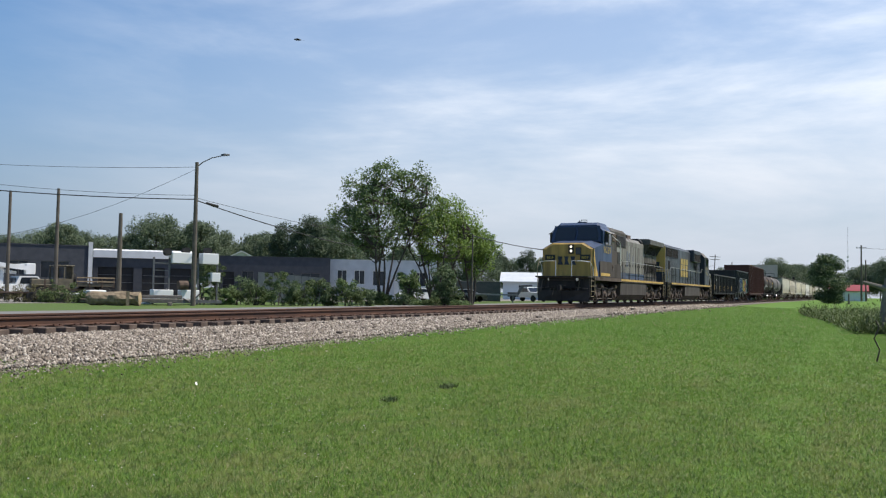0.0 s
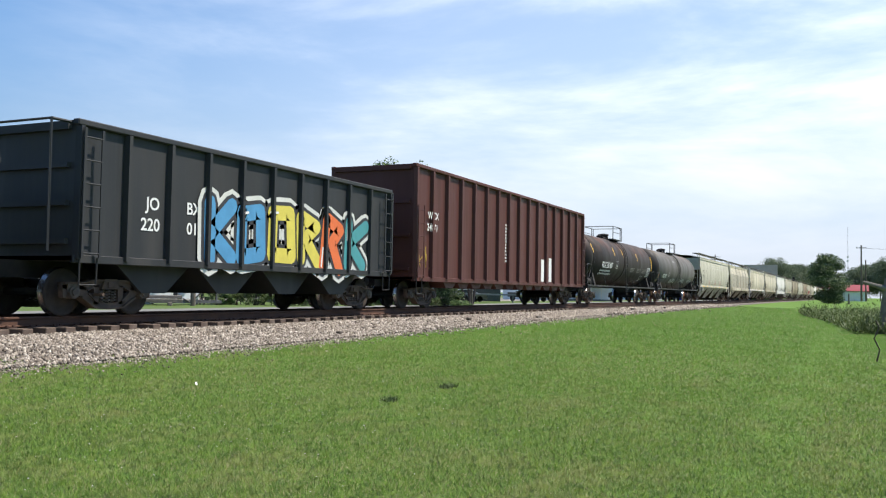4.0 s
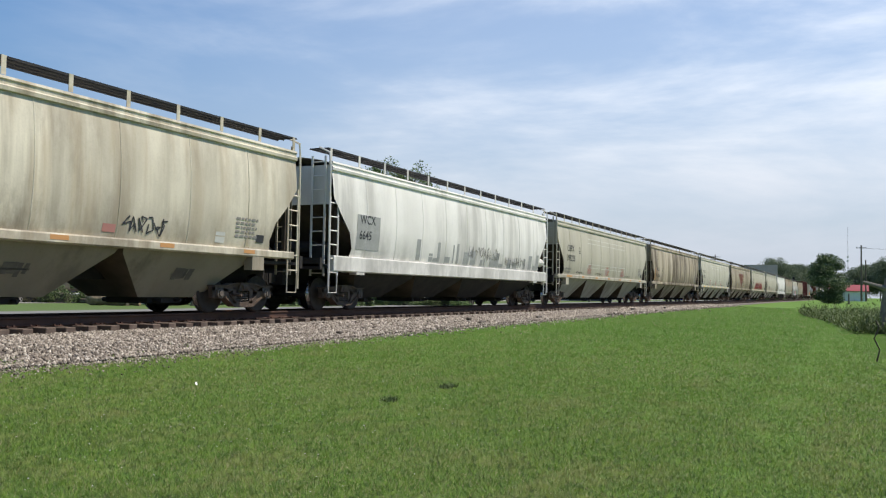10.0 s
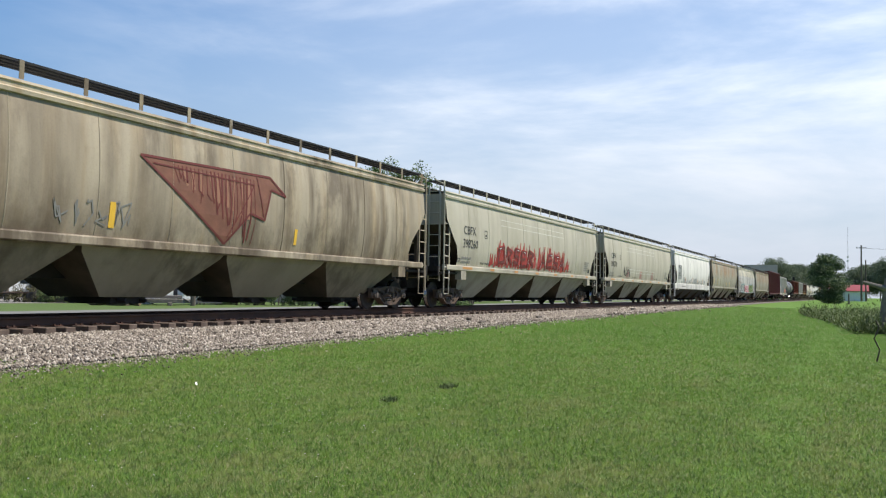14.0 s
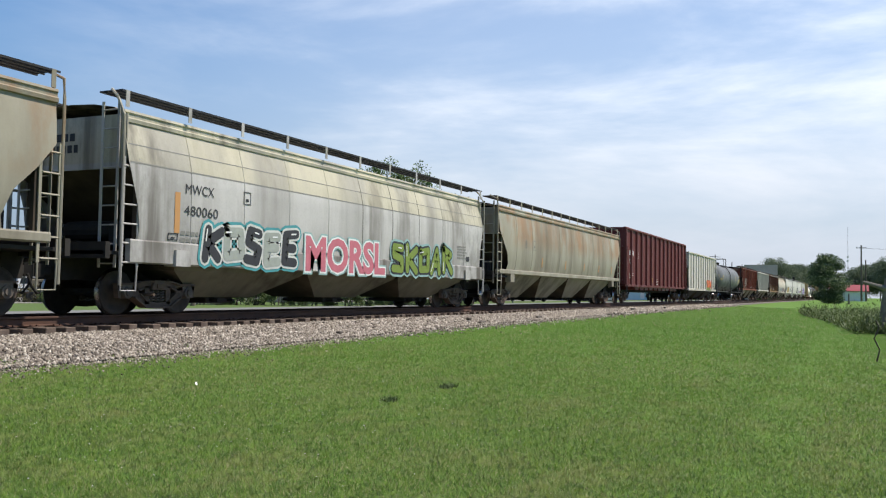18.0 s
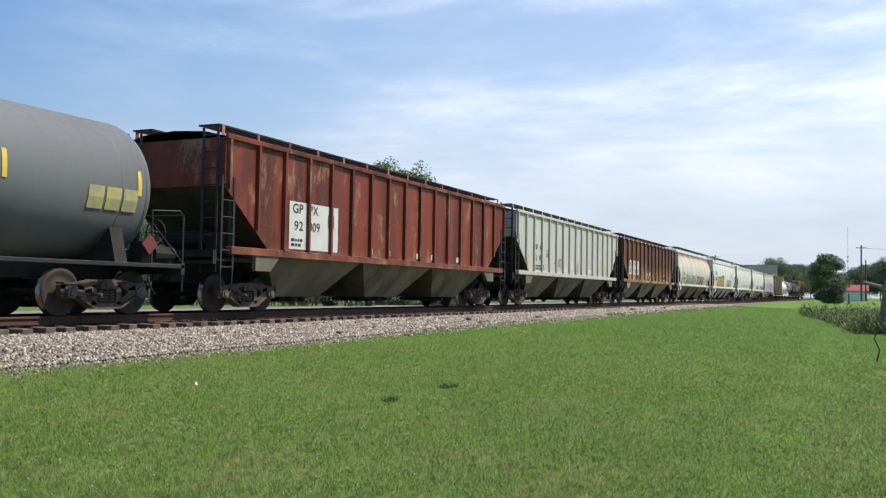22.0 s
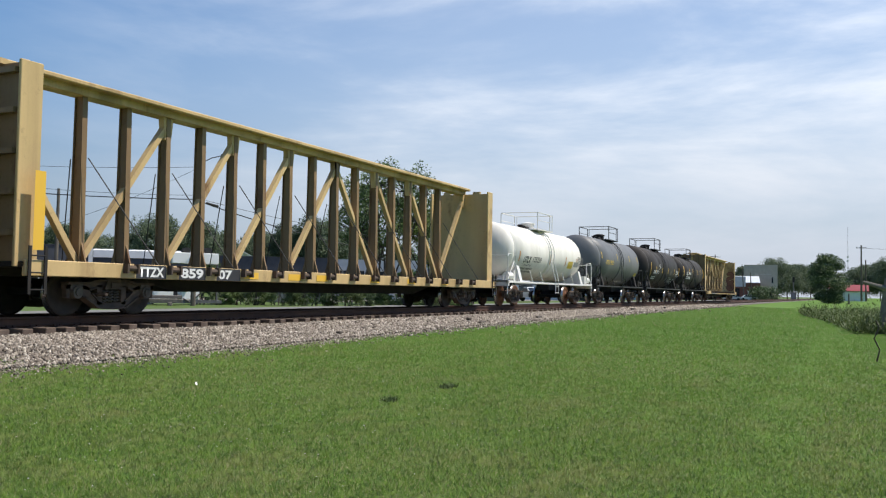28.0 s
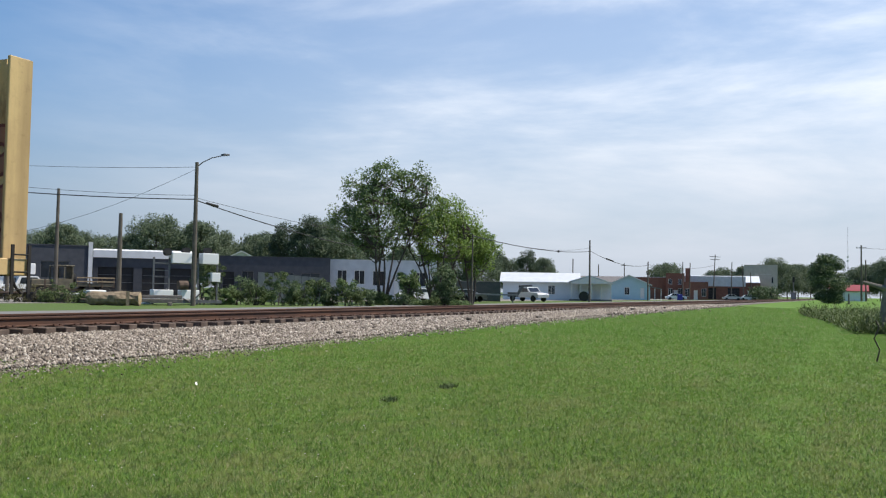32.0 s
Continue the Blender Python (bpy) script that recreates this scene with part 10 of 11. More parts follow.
def build_poles():
    utility_pole(39.15, 70, 7.75, 0.14, "weathered wooden pole by the yard")
    utility_pole(41.7, 68, 7.9, 0.15, "weathered wooden pole by the yard")
    utility_pole(45.2, 66, 6.2, 0.19, "short thick wooden pole stub by the yard")
    utility_pole(49.55, 57, 8.85, 0.16, "wooden utility pole with a street lamp arm", lamp=True)
    utility_pole(67.0, 69, 5.6, 0.075, "thin wooden pole by the street")
    utility_pole(74.45, 125, 8.5, 0.15, "wooden utility pole by the porch")
    utility_pole(73.4, 190, 8.4, 0.16, "wooden pole behind the white house")
    utility_pole(78.05, 170, 7.2, 0.16, "wooden utility pole beside the blue house")
    for az, d, h, arms, lean in ((80.15, 220, 9.0, (), 0), (80.55, 215, 8.6, (), 1.0), (81.95, 230, 11.2, ((10.7, 2.6), (10.0, 2.2)), 2.5), (83.0, 235, 9.6, (), 1.2), (83.75, 245, 9.4, (), -3.0), (84.2, 250, 7.4, (), -3.0), (82.7, 260, 6.0, (), 0), (75.0, 200, 7.6, (), 0), (76.6, 215, 8.4, ((7.9, 1.6),), 0)):
        utility_pole(az, d, h, 0.15, "wooden utility pole down the street", arms, lean=lean)
    utility_pole(90.22, 170, 9.7, 0.17, "wooden utility pole with a crossarm beyond the lawn", ((9.2, 1.6),), z=0.0)
    utility_pole(90.45, 172, 7.2, 0.14, "bare wooden pole beyond the lawn", z=0.0)
    utility_pole(89.55, 120, 1.3, 0.12, "short dark post at the lawn edge", z=-0.2, name="post")
    top = at_site(49.55, 57, 8.0)
    wire(top, at_site(30, 75, 9.6), 0.4, 0.012)
    wire(at_site(49.55, 57, 6.25), at_site(30, 66, 8.0), 0.5, 0.012)
    wire(at_site(49.55, 57, 6.0), at_site(30, 66, 7.25), 0.35, 0.03)
    wire(top + Vector((0, 0, -0.1)), at_site(36, 78, 3.8), 1.0, 0.012)
    wire(at_site(49.55, 57, 6.1), at_site(67.0, 69, 4.05), 0.5, 0.013)
    wire(at_site(49.55, 57, 5.95), at_site(61, 84, 4.3), 0.35, 0.035)
    s = part("splice_case", rod(bmesh.new(), at_site(50.2, 57.4, 5.83), at_site(50.9, 57.9, 5.70), 0.075, 8), MAT["black"])
    tagged(s, "black cable splice case on the wire", "cable box")
    wire(at_site(67.0, 69, 4.9), at_site(74.45, 125, 6.4), 0.5, 0.035)
    wire(at_site(67.0, 69, 4.95), at_site(74.45, 125, 6.9), 0.7, 0.015)
    wire(at_site(74.45, 125, 6.5), at_site(78.05, 170, 6.0), 0.9, 0.04)
    s = part("splice_case", rod(bmesh.new(), at_site(75.5, 134, 5.75), at_site(75.9, 138, 5.55), 0.12, 8), MAT["black"])
    tagged(s, "black cable splice case on the wire", "cable box")
    s = part("wire_marker", lathe(bmesh.new(), [(-0.15, 0.02), (-0.1, 0.13), (0.1, 0.13), (0.15, 0.02)], 10, "x", at_site(72.49, 102.8, 5.33)), MAT["black"])
    tagged(s, "black ball marker on the wire", "wire marker")
    wire(at_site(78.05, 170, 6.1), at_site(81.95, 230, 8.0), 0.8, 0.03)
    wire(at_site(90.22, 170, 9.2), at_site(96, 150, 9.0), 0.6, 0.02)
    # lattice mast on the skyline
    m = empty("radio_mast", label="thin red and white lattice radio mast far away", category="mast")
    bm = bmesh.new()
    for k in range(3):
        t = 2 * math.pi * k / 3
        rod(bm, (0.5 * math.cos(t), 0.5 * math.sin(t), 0), (0.18 * math.cos(t), 0.18 * math.sin(t), 58), 0.05, 4)
    for k in range(20):
        rod(bm, (0.5, 0, k * 2.9), (-0.25, 0.43, k * 2.9 + 2.9), 0.03, 4)
    part("lattice", bm, surface("mast_paint", (0.50, 0.42, 0.42), (0.6, 0.6, 0.6), 0.3), m)
    for zz in (24, 30, 33):
        part("antenna", box(bmesh.new(), -0.7, 0.7, -0.1, 0.1, zz, zz + 1.2), MAT["white"], m)
    put(m, 89.5, 800, 0)
    # railway signal down the line
    s = empty("railway_signal", label="trackside signal mast with a white cabinet", category="signal")
    part("mast", rod(bmesh.new(), (0, 0, 0), (0, 0, 6.5), 0.12, 8), GREY_METAL, s)
    part("signal_head", box(bmesh.new(), -0.3, 0.3, -0.2, 0.2, 4.9, 6.4), MAT["black"], s)
    part("cabinet", box(bmesh.new(), -0.7, 0.7, -0.5, 0.5, 0, 2.2, bevel=0.04), GREY_METAL, s)
    put(s, 86.55, 262, -0.4)


build_poles()


# ---- vehicles and yard clutter ----
def wheel_on(parent, x, y, r, w=0.22):
    t = part("wheel", lathe(bmesh.new(), [(-w / 2, r * 0.55), (-w / 2, r * 0.92), (-w / 4, r), (w / 4, r), (w / 2, r * 0.92), (w / 2, r * 0.55)], 18, "y", (x, y, r)), TYRE, parent)
    part("rim", lathe(bmesh.new(), [(-w / 2 + 0.03, 0.03), (-w / 2 + 0.02, r * 0.5), (w / 2 - 0.02, r * 0.5), (w / 2 - 0.03, 0.03)], 12, "y", (x, y, r)), CAR_SILVER, t)


def pickup(az, d, turn, paint, bed, label):
    v = empty("pickup_truck", label=label, category="truck")
    sec = [(-2.9, 0.55), (-2.9, 1.05), (-0.9, 1.10), (-0.6, 1.72), (0.75, 1.74), (1.25, 1.15), (2.6, 1.05), (2.75, 0.85), (2.75, 0.5)]
    part("cab_body", prism(bmesh.new(), [(-0.85, 0.5), (-0.9, 1.12), (-0.62, 1.74), (0.72, 1.76), (1.25, 1.18), (2.6, 1.06), (2.76, 0.86), (2.76, 0.5)], -0.92, 0.92), paint, v)
    for s in (-1, 1):
        part("side_window", prism(bmesh.new(), [(-0.62, 1.16), (-0.48, 1.64), (0.66, 1.66), (1.02, 1.2)], *sorted((s * 0.925, s * 0.935))), GLEAM, v)
        part("bed_side", box(bmesh.new(), -2.9, -0.9, *sorted((s * 0.86, s * 0.94)), 0.55, 1.1, bevel=0.02), bed, v)
    part("bed_floor", box(bmesh.new(), -2.9, -0.9, -0.86, 0.86, 0.55, 0.62), bed, v)
    part("tailgate", box(bmesh.new(), -2.95, -2.88, -0.86, 0.86, 0.55, 1.08), bed, v)
    part("windscreen", loft(bmesh.new(), [[(0.80, -0.8, 1.70), (0.80, 0.8, 1.70)], [(1.24, -0.84, 1.2), (1.24, 0.84, 1.2)]]), GLEAM, v)
    part("rear_window", box(bmesh.new(), -0.86, -0.80, -0.7, 0.7, 1.2, 1.62), GLEAM, v)
    for x in (-2.0, 1.85):
        for s in (-1, 1):
            wheel_on(v, x, s * 0.85, 0.40, 0.26)
    put(v, az, d, NORTH + 0.03, turn)


def sedan(az, d, turn, paint, label):
    v = empty("car", label=label, category="car")
    part("car_body", prism(bmesh.new(), [(-2.25, 0.3), (-2.3, 0.75), (-1.5, 0.92), (-0.9, 1.38), (0.5, 1.40), (1.2, 0.95), (2.1, 0.78), (2.25, 0.55), (2.2, 0.3)], -0.86, 0.86), paint, v)
    for s in (-1, 1):
        part("side_window", prism(bmesh.new(), [(-1.3, 0.95), (-0.85, 1.30), (0.45, 1.32), (1.0, 0.97)], *sorted((s * 0.865, s * 0.875))), GLEAM, v)
    for x in (-1.4, 1.4):
        for s in (-1, 1):
            wheel_on(v, x, s * 0.78, 0.33)
    put(v, az, d, NORTH + 0.03, turn)


def army_truck():
    v = empty("army_truck", label="faded olive military cargo truck parked in the yard", category="truck")
    part("chassis", box(bmesh.new(), -2.6, 3.4, -0.45, 0.45, 0.65, 0.85), OLIVE, v)
    part("bonnet", box(bmesh.new(), -2.6, -0.95, -0.75, 0.75, 0.85, 1.55, bevel=0.06), OLIVE, v)
    part("cab", prism(bmesh.new(), [(-0.95, 0.8), (-1.0, 1.55), (-0.95, 1.62), (0.4, 1.6), (0.4, 0.8)], -0.98, 0.98), OLIVE, v)
    part("cab_roof", box(bmesh.new(), -0.95, 0.5, -1.0, 1.0, 2.55, 2.66, bevel=0.04), OLIVE, v)
    part("back_panel", box(bmesh.new(), 0.32, 0.4, -0.98, 0.98, 1.6, 2.55), OLIVE, v)
    for x in (-0.92, -0.3):
        for s in (-1, 1):
            part("window_post", box(bmesh.new(), x, x + 0.08, *sorted((s * 0.90, s * 0.98)), 1.6, 2.55), OLIVE, v)
    part("headlight", rod(bmesh.new(), (-2.62, -0.6, 1.25), (-2.68, -0.6, 1.25), 0.12, 10), GLEAM, v)
    part("spare_wheel", lathe(bmesh.new(), [(-0.13, 0.2), (-0.13, 0.46), (0.13, 0.46), (0.13, 0.2)], 16, "x", (0.52, -0.3, 1.6)), TYRE, v)
    for x in (0.62, 1.55, 2.5, 3.42):
        part("bed_stake", box(bmesh.new(), x, x + 0.07, -1.16, -1.12, 0.95, 1.75), MAT["truckiron"], v)
    for z in (1.66, 1.36):
        part("bed_rail", box(bmesh.new(), 0.6, 3.5, -1.20, -1.16, z, z + 0.10), LOG, v)
    for s in (-1, 1):
        part("fender", box(bmesh.new(), -2.5, -1.2, *sorted((s * 0.8, s * 1.15)), 1.05, 1.15, bevel=0.03), OLIVE, v)
        part("bed_side", box(bmesh.new(), 0.6, 3.5, *sorted((s * 1.05, s * 1.12)), 1.05, 1.28), OLIVE, v)
    part("bed", box(bmesh.new(), 0.6, 3.5, -1.05, 1.05, 1.0, 1.1), OLIVE, v)
    part("exhaust", rod(bmesh.new(), (-0.95, -0.85, 1.4), (-0.95, -0.85, 2.6), 0.07, 8), MAT["black"], v)
    for x in (-1.9, 1.6, 2.75):
        for s in (-1, 1):
            wheel_on(v, x, s * 0.95, 0.52, 0.3)
    put(v, 42.2, 76, NORTH + 0.03, 14)


def yard_clutter():
    army_truck()
    pickup(40.0, 76, 20, CAR_WHITE, CAR_WHITE, "white work pickup parked in the yard")
    t = empty("boom_lift", label="white folded boom lift standing behind the pickup", category="lift")
    part("mast", box(bmesh.new(), -0.25, 0.25, -0.25, 0.25, 0.5, 2.3, bevel=0.04), CAR_WHITE, t)
    part("base", box(bmesh.new(), -1.3, 1.3, -0.8, 0.8, 0.35, 0.75, bevel=0.05), STEEL_DARK, t)
    for k, (x0, z0, x1, z1, w) in enumerate(((-2.0, 2.85, 2.0, 2.35, 0.17), (-1.6, 2.3, 1.9, 2.62, 0.14), (-0.2, 2.2, 1.2, 2.0, 0.12))):
        part("boom", prism(bmesh.new(), [(x0, z0 - w), (x1, z1 - w), (x1, z1 + w), (x0, z0 + w)], -0.16 + 0.36 * k - 0.36, 0.16 + 0.36 * k - 0.36), CAR_WHITE, t)
    part("basket", box(bmesh.new(), 1.75, 2.45, -0.5, 0.4, 1.9, 2.75, bevel=0.05), CAR_WHITE, t)
    for x in (-0.9, 0.9):
        for s in (-1, 1):
            wheel_on(t, x, s * 0.8, 0.35)
    put(t, 38.75, 76.5, NORTH + 0.03, 8)
    # brush and dry weeds grown over the yard's edge
    rq = np.random.default_rng(41)
    for k, (az, d, h, w, m) in enumerate(((39.6, 62.5, 1.0, 1.3, WEED_DRY), (40.6, 62.5, 1.15, 1.3, WEED_DRY), (41.6, 61.5, 1.0, 0.9, WEED), (42.1, 62, 1.5, 0.7, WEED), (42.9, 61.5, 0.8, 1.0, WEED), (43.6, 62, 0.75, 0.8, WEED))):
        cs = np.stack([rq.uniform(-w, w, 40), rq.uniform(-0.5, 0.5, 40), rq.uniform(0.02, 1, 40) * h * (0.6 + 0.4 * rq.random(40))], -1)
        g = empty("brush", label="dry brush and weeds at the yard's edge" if m is WEED_DRY else "low green weeds at the yard's edge", category="shrub", group="yard brush")
        soup("foliage", leaf_soup(rq, cs, rq.uniform(0.12, 0.28, 40), 45, 0.055), 4, m, g)
        stem = bmesh.new()
        for q in range(6):
            rod(stem, (rq.uniform(-w, w) * 0.6, 0, -0.05), (rq.uniform(-w, w) * 0.8, rq.uniform(-0.2, 0.2), h * rq.uniform(0.5, 0.95)), 0.02, 4, 0.008)
        part("stem", stem, BARK, g)
        put(g, az, d)
    t = empty("flatbed_trailer", label="small rusty trailer with a white wheel", category="trailer")
    part("deck", box(bmesh.new(), -1.8, 1.8, -0.8, 0.8, 0.55, 0.65), MAT["truckiron"], t)
    part("drawbar", rod(bmesh.new(), (-1.8, 0, 0.58), (-3.2, 0, 0.5), 0.05), MAT["truckiron"], t)
    part("stake", box(bmesh.new(), 0.9, 1.0, -0.82, -0.74, 0.65, 1.5), MAT["truckiron"], t)
    for s in (-1, 1):
        wheel_on(t, 0.2, s * 0.85, 0.33)
    put(t, 40.2, 63, NORTH + 0.03, 6)
    # scrap heap, tanks and drums
    r = random.Random(6)
    for k in range(14):
        m = (OLIVE, MAT["truckiron"], MAT["truckgrey"], CAR_WHITE, STEEL_DARK)[k % 5]
        w, h = r.uniform(0.35, 0.9), r.uniform(0.3, 0.75)
        s = part("scrap_box", box(bmesh.new(), -w / 2, w / 2, -0.35, 0.35, 0, h, bevel=0.06), m)
        tagged(s, "rusty scrap part lying in the yard", "scrap", "yard scrap")
        put(s, 41.2 + k * 0.18 + r.uniform(-0.05, 0.05), 61.5 + r.uniform(0, 3), NORTH, r.uniform(-30, 30))
    for az, d, w, h in ((44.0, 62, 0.75, 0.85), (46.9, 61, 0.45, 0.55)):
        b = part("plastic_tote", box(bmesh.new(), -w, w * 0.6, -0.4, 0.4, 0, h, bevel=0.05), CAR_WHITE)
        tagged(b, "white plastic tote standing on the grass", "tote")
        put(b, az, d, NORTH, 28)
    # one thick rough log, with squared old timbers beside it
    rings = []
    for k in range(13):
        x = -1.5 + 0.25 * k
        rad = 0.40 + 0.04 * math.sin(k * 1.1) - (0.10 if k == 0 else 0)
        rings.append([(x, (rad + 0.09 * noise.noise(Vector((i * 0.9, k * 0.5, 1)))) * math.cos(i * 0.449), (rad + 0.09 * noise.noise(Vector((i * 0.9, k * 0.5, 7)))) * math.sin(i * 0.449)) for i in range(14)])
    lg = empty("log", label="thick rough tan log lying on the grass", category="log")
    part("bark", loft(bmesh.new(), rings, close=True, caps=True), LOG, lg)
    part("cut_face", lathe(bmesh.new(), [(0.0, 0.36), (0.02, 0.34), (0.025, 0.01)], 16, "x", (1.5, 0, 0)), CUT_WOOD, lg)
    put(lg, 44.95, 55.5, NORTH + 0.40, -16)
    for k, (az, d, z, w) in enumerate(((47.15, 56.5, 0.30, 1.75), (47.3, 56.9, 0.52, 1.6), (47.0, 57.2, 0.30, 1.7))):
        tm = part("timber", box(bmesh.new(), -w, w, -0.13, 0.13, -0.10, 0.10, bevel=0.02), DEAD_WOOD)
        tagged(tm, "long grey squared timber laid on short blocks", "timber", "old timbers")
        put(tm, az, d, NORTH + z, (-2, 1, 2)[k])
    for az in (46.1, 48.2):
        tm = part("timber_block", box(bmesh.new(), -0.12, 0.12, -0.7, 0.7, 0, 0.20, bevel=0.02), DEAD_WOOD)
        tagged(tm, "short wooden block under the timbers", "timber", "timber blocks")
        put(tm, az, 56.9)
    st = part("stake_post", box(bmesh.new(), -0.09, 0.09, -0.09, 0.09, 0, 0.85), LOG)
    tagged(st, "squared wooden stake beside the log stack", "post")
    put(st, 45.75, 54.4)
    # yard frame: steel uprights with ladders, white cabinets on top and below
    f = empty("equipment_rack", label="steel yard rack with white cabinets and cable reels", category="rack")
    for x in (-2.0, -1.0, 0.9, 2.2):
        part("upright", box(bmesh.new(), x - 0.05, x + 0.05, -0.05, 0.05, 0, 3.0), STEEL_DARK, f)
    for x in (-1.5, 0.5):
        for z in np.arange(0.5, 3.0, 0.42):
            part("rung", box(bmesh.new(), x - 0.5 if x < 0 else x - 0.0, x + 0.5 if x < 0 else x + 0.42, -0.03, 0.03, z - 0.025, z + 0.025), STEEL_DARK, f)
    for x0, x1, z0, z1 in ((-0.95, 0.55, 2.65, 3.35), (1.05, 2.15, 2.65, 3.35), (1.7, 2.3, 1.5, 2.1), (-2.1, -0.8, 0.35, 0.95), (-0.3, 0.9, 0.35, 0.95)):
        part("cabinet", box(bmesh.new(), x0, x1, -0.35, 0.35, z0, z1, bevel=0.03), CAR_WHITE, f)
    for x, z in ((-1.15, 3.35), (0.05, 3.45), (1.5, 3.5)):
        part("cable_reel", lathe(bmesh.new(), [(-0.2, 0.24), (-0.16, 0.24), (-0.16, 0.1), (0.16, 0.1), (0.16, 0.24), (0.2, 0.24)], 14, "y", (x, 0, z)), MAT["black"], f)
    part("top_beam", box(bmesh.new(), -2.0, 2.2, -0.06, 0.06, 2.6, 2.68), STEEL_DARK, f)
    part("cable", pipe(bmesh.new(), [(-0.2, -0.4, 0.4), (0.3, -0.42, 0.15), (0.9, -0.4, 0.7)], 0.05), MAT["black"], f)
    part("winch_drum", rod(bmesh.new(), (-0.5, -0.3, 1.25), (0.1, -0.3, 1.25), 0.3, 14), MAT["truckiron"], f)
    part("base_skid", box(bmesh.new(), -2.3, 2.4, -0.4, 0.4, 0.1, 0.3), STEEL_DARK, f)
    put(f, 49.0, 60, NORTH, 20)
    # cars in the lots
    sedan(63.5, 96, 35, CAR_WHITE, "white car parked under the trees")
    sedan(66.6, 98, 15, CAR_SILVER, "silver car beside the trailer")
    sedan(79.75, 205, 10, CAR_WHITE, "white car parked by the shops")
    sedan(83.05, 235, 10, CAR_SILVER, "silver car parked by the warehouse")
    sedan(84.0, 240, 10, CAR_WHITE, "white car parked by the warehouse")
    pickup(70.6, 112, -48, CAR_SILVER, surface("dark_truck_bed", (0.05, 0.05, 0.055), (0.08, 0.08, 0.08), 3), "silver pickup with a dark bed, parked by the street")
    t = empty("gooseneck_trailer", label="long grey flatbed gooseneck trailer", category="trailer")
    part("deck", box(bmesh.new(), -4.2, 3.4, -1.1, 1.1, 0.75, 0.92), GREY_METAL, t)
    part("neck", prism(bmesh.new(), [(3.2, 0.8), (3.9, 1.9), (5.0, 1.95), (5.0, 1.75), (4.1, 1.7), (3.5, 0.75)], -0.3, 0.3), STEEL_DARK, t)
    for x in (-2.2, -1.3):
        for s in (-1, 1):
            wheel_on(t, x, s * 0.95, 0.38)
    part("landing_leg", box(bmesh.new(), 2.9, 3.05, -0.9, -0.8, 0.0, 0.8), STEEL_DARK, t)
    put(t, 67.9, 97, NORTH + 0.03, -6)
    b = part("dark_container", box(bmesh.new(), -2.7, 2.7, 0, 2.2, 0, 2.4, bevel=0.04), surface("dark_green_steel", (0.05, 0.06, 0.055), (0.075, 0.08, 0.075), 2))
    tagged(b, "dark steel storage container behind the trailer", "container")
    put(b, 67.4, 108)
    for az, d, w, h in ((79.98, 200, 0.55, 1.3),):
        b = part("refuse_bin", box(bmesh.new(), -w, w, -0.5, 0.5, 0, h, bevel=0.06), surface("blue_plastic", (0.05, 0.05, 0.28), (0.06, 0.06, 0.32), 2))
        tagged(b, "blue refuse bin beside the street", "bin")
        put(b, az, d)
    c = part("arch_grill", lathe(bmesh.new(), [(-0.5, 0.3), (-0.5, 0.75), (0.5, 0.75), (0.5, 0.3)], 18, "y", (0, 0, 0.7)), MAT["black"])
    tagged(c, "black round smoker on the porch lawn", "smoker")
    put(c, 74.1, 133)


# ---- trees ----
def leaf_soup(r, centres, radii, per, size, squash=0.8):
    """Leaf quads scattered in clumps: centres (n, 3), each with its radius."""
    n = len(centres) * per
    c = np.repeat(centres, per, 0)
    rad = np.repeat(radii, per)
    d = r.normal(size=(n, 3))
    d /= np.linalg.norm(d, axis=1, keepdims=True)
    p = c + d * (rad * r.uniform(0.25, 1.0, n) ** 0.6)[:, None] * np.array((1, 1, squash))
    u = r.normal(size=(n, 3))
    u /= np.linalg.norm(u, axis=1, keepdims=True)
    w = np.cross(u, r.normal(size=(n, 3)))
    w /= np.linalg.norm(w, axis=1, keepdims=True) + 1e-9
    s = size * r.uniform(0.6, 1.3, n)[:, None]
    q = np.stack([p - u * s, p - w * s * 0.45, p + u * s, p + w * s * 0.45], 1)
    return q.reshape(-1, 3)


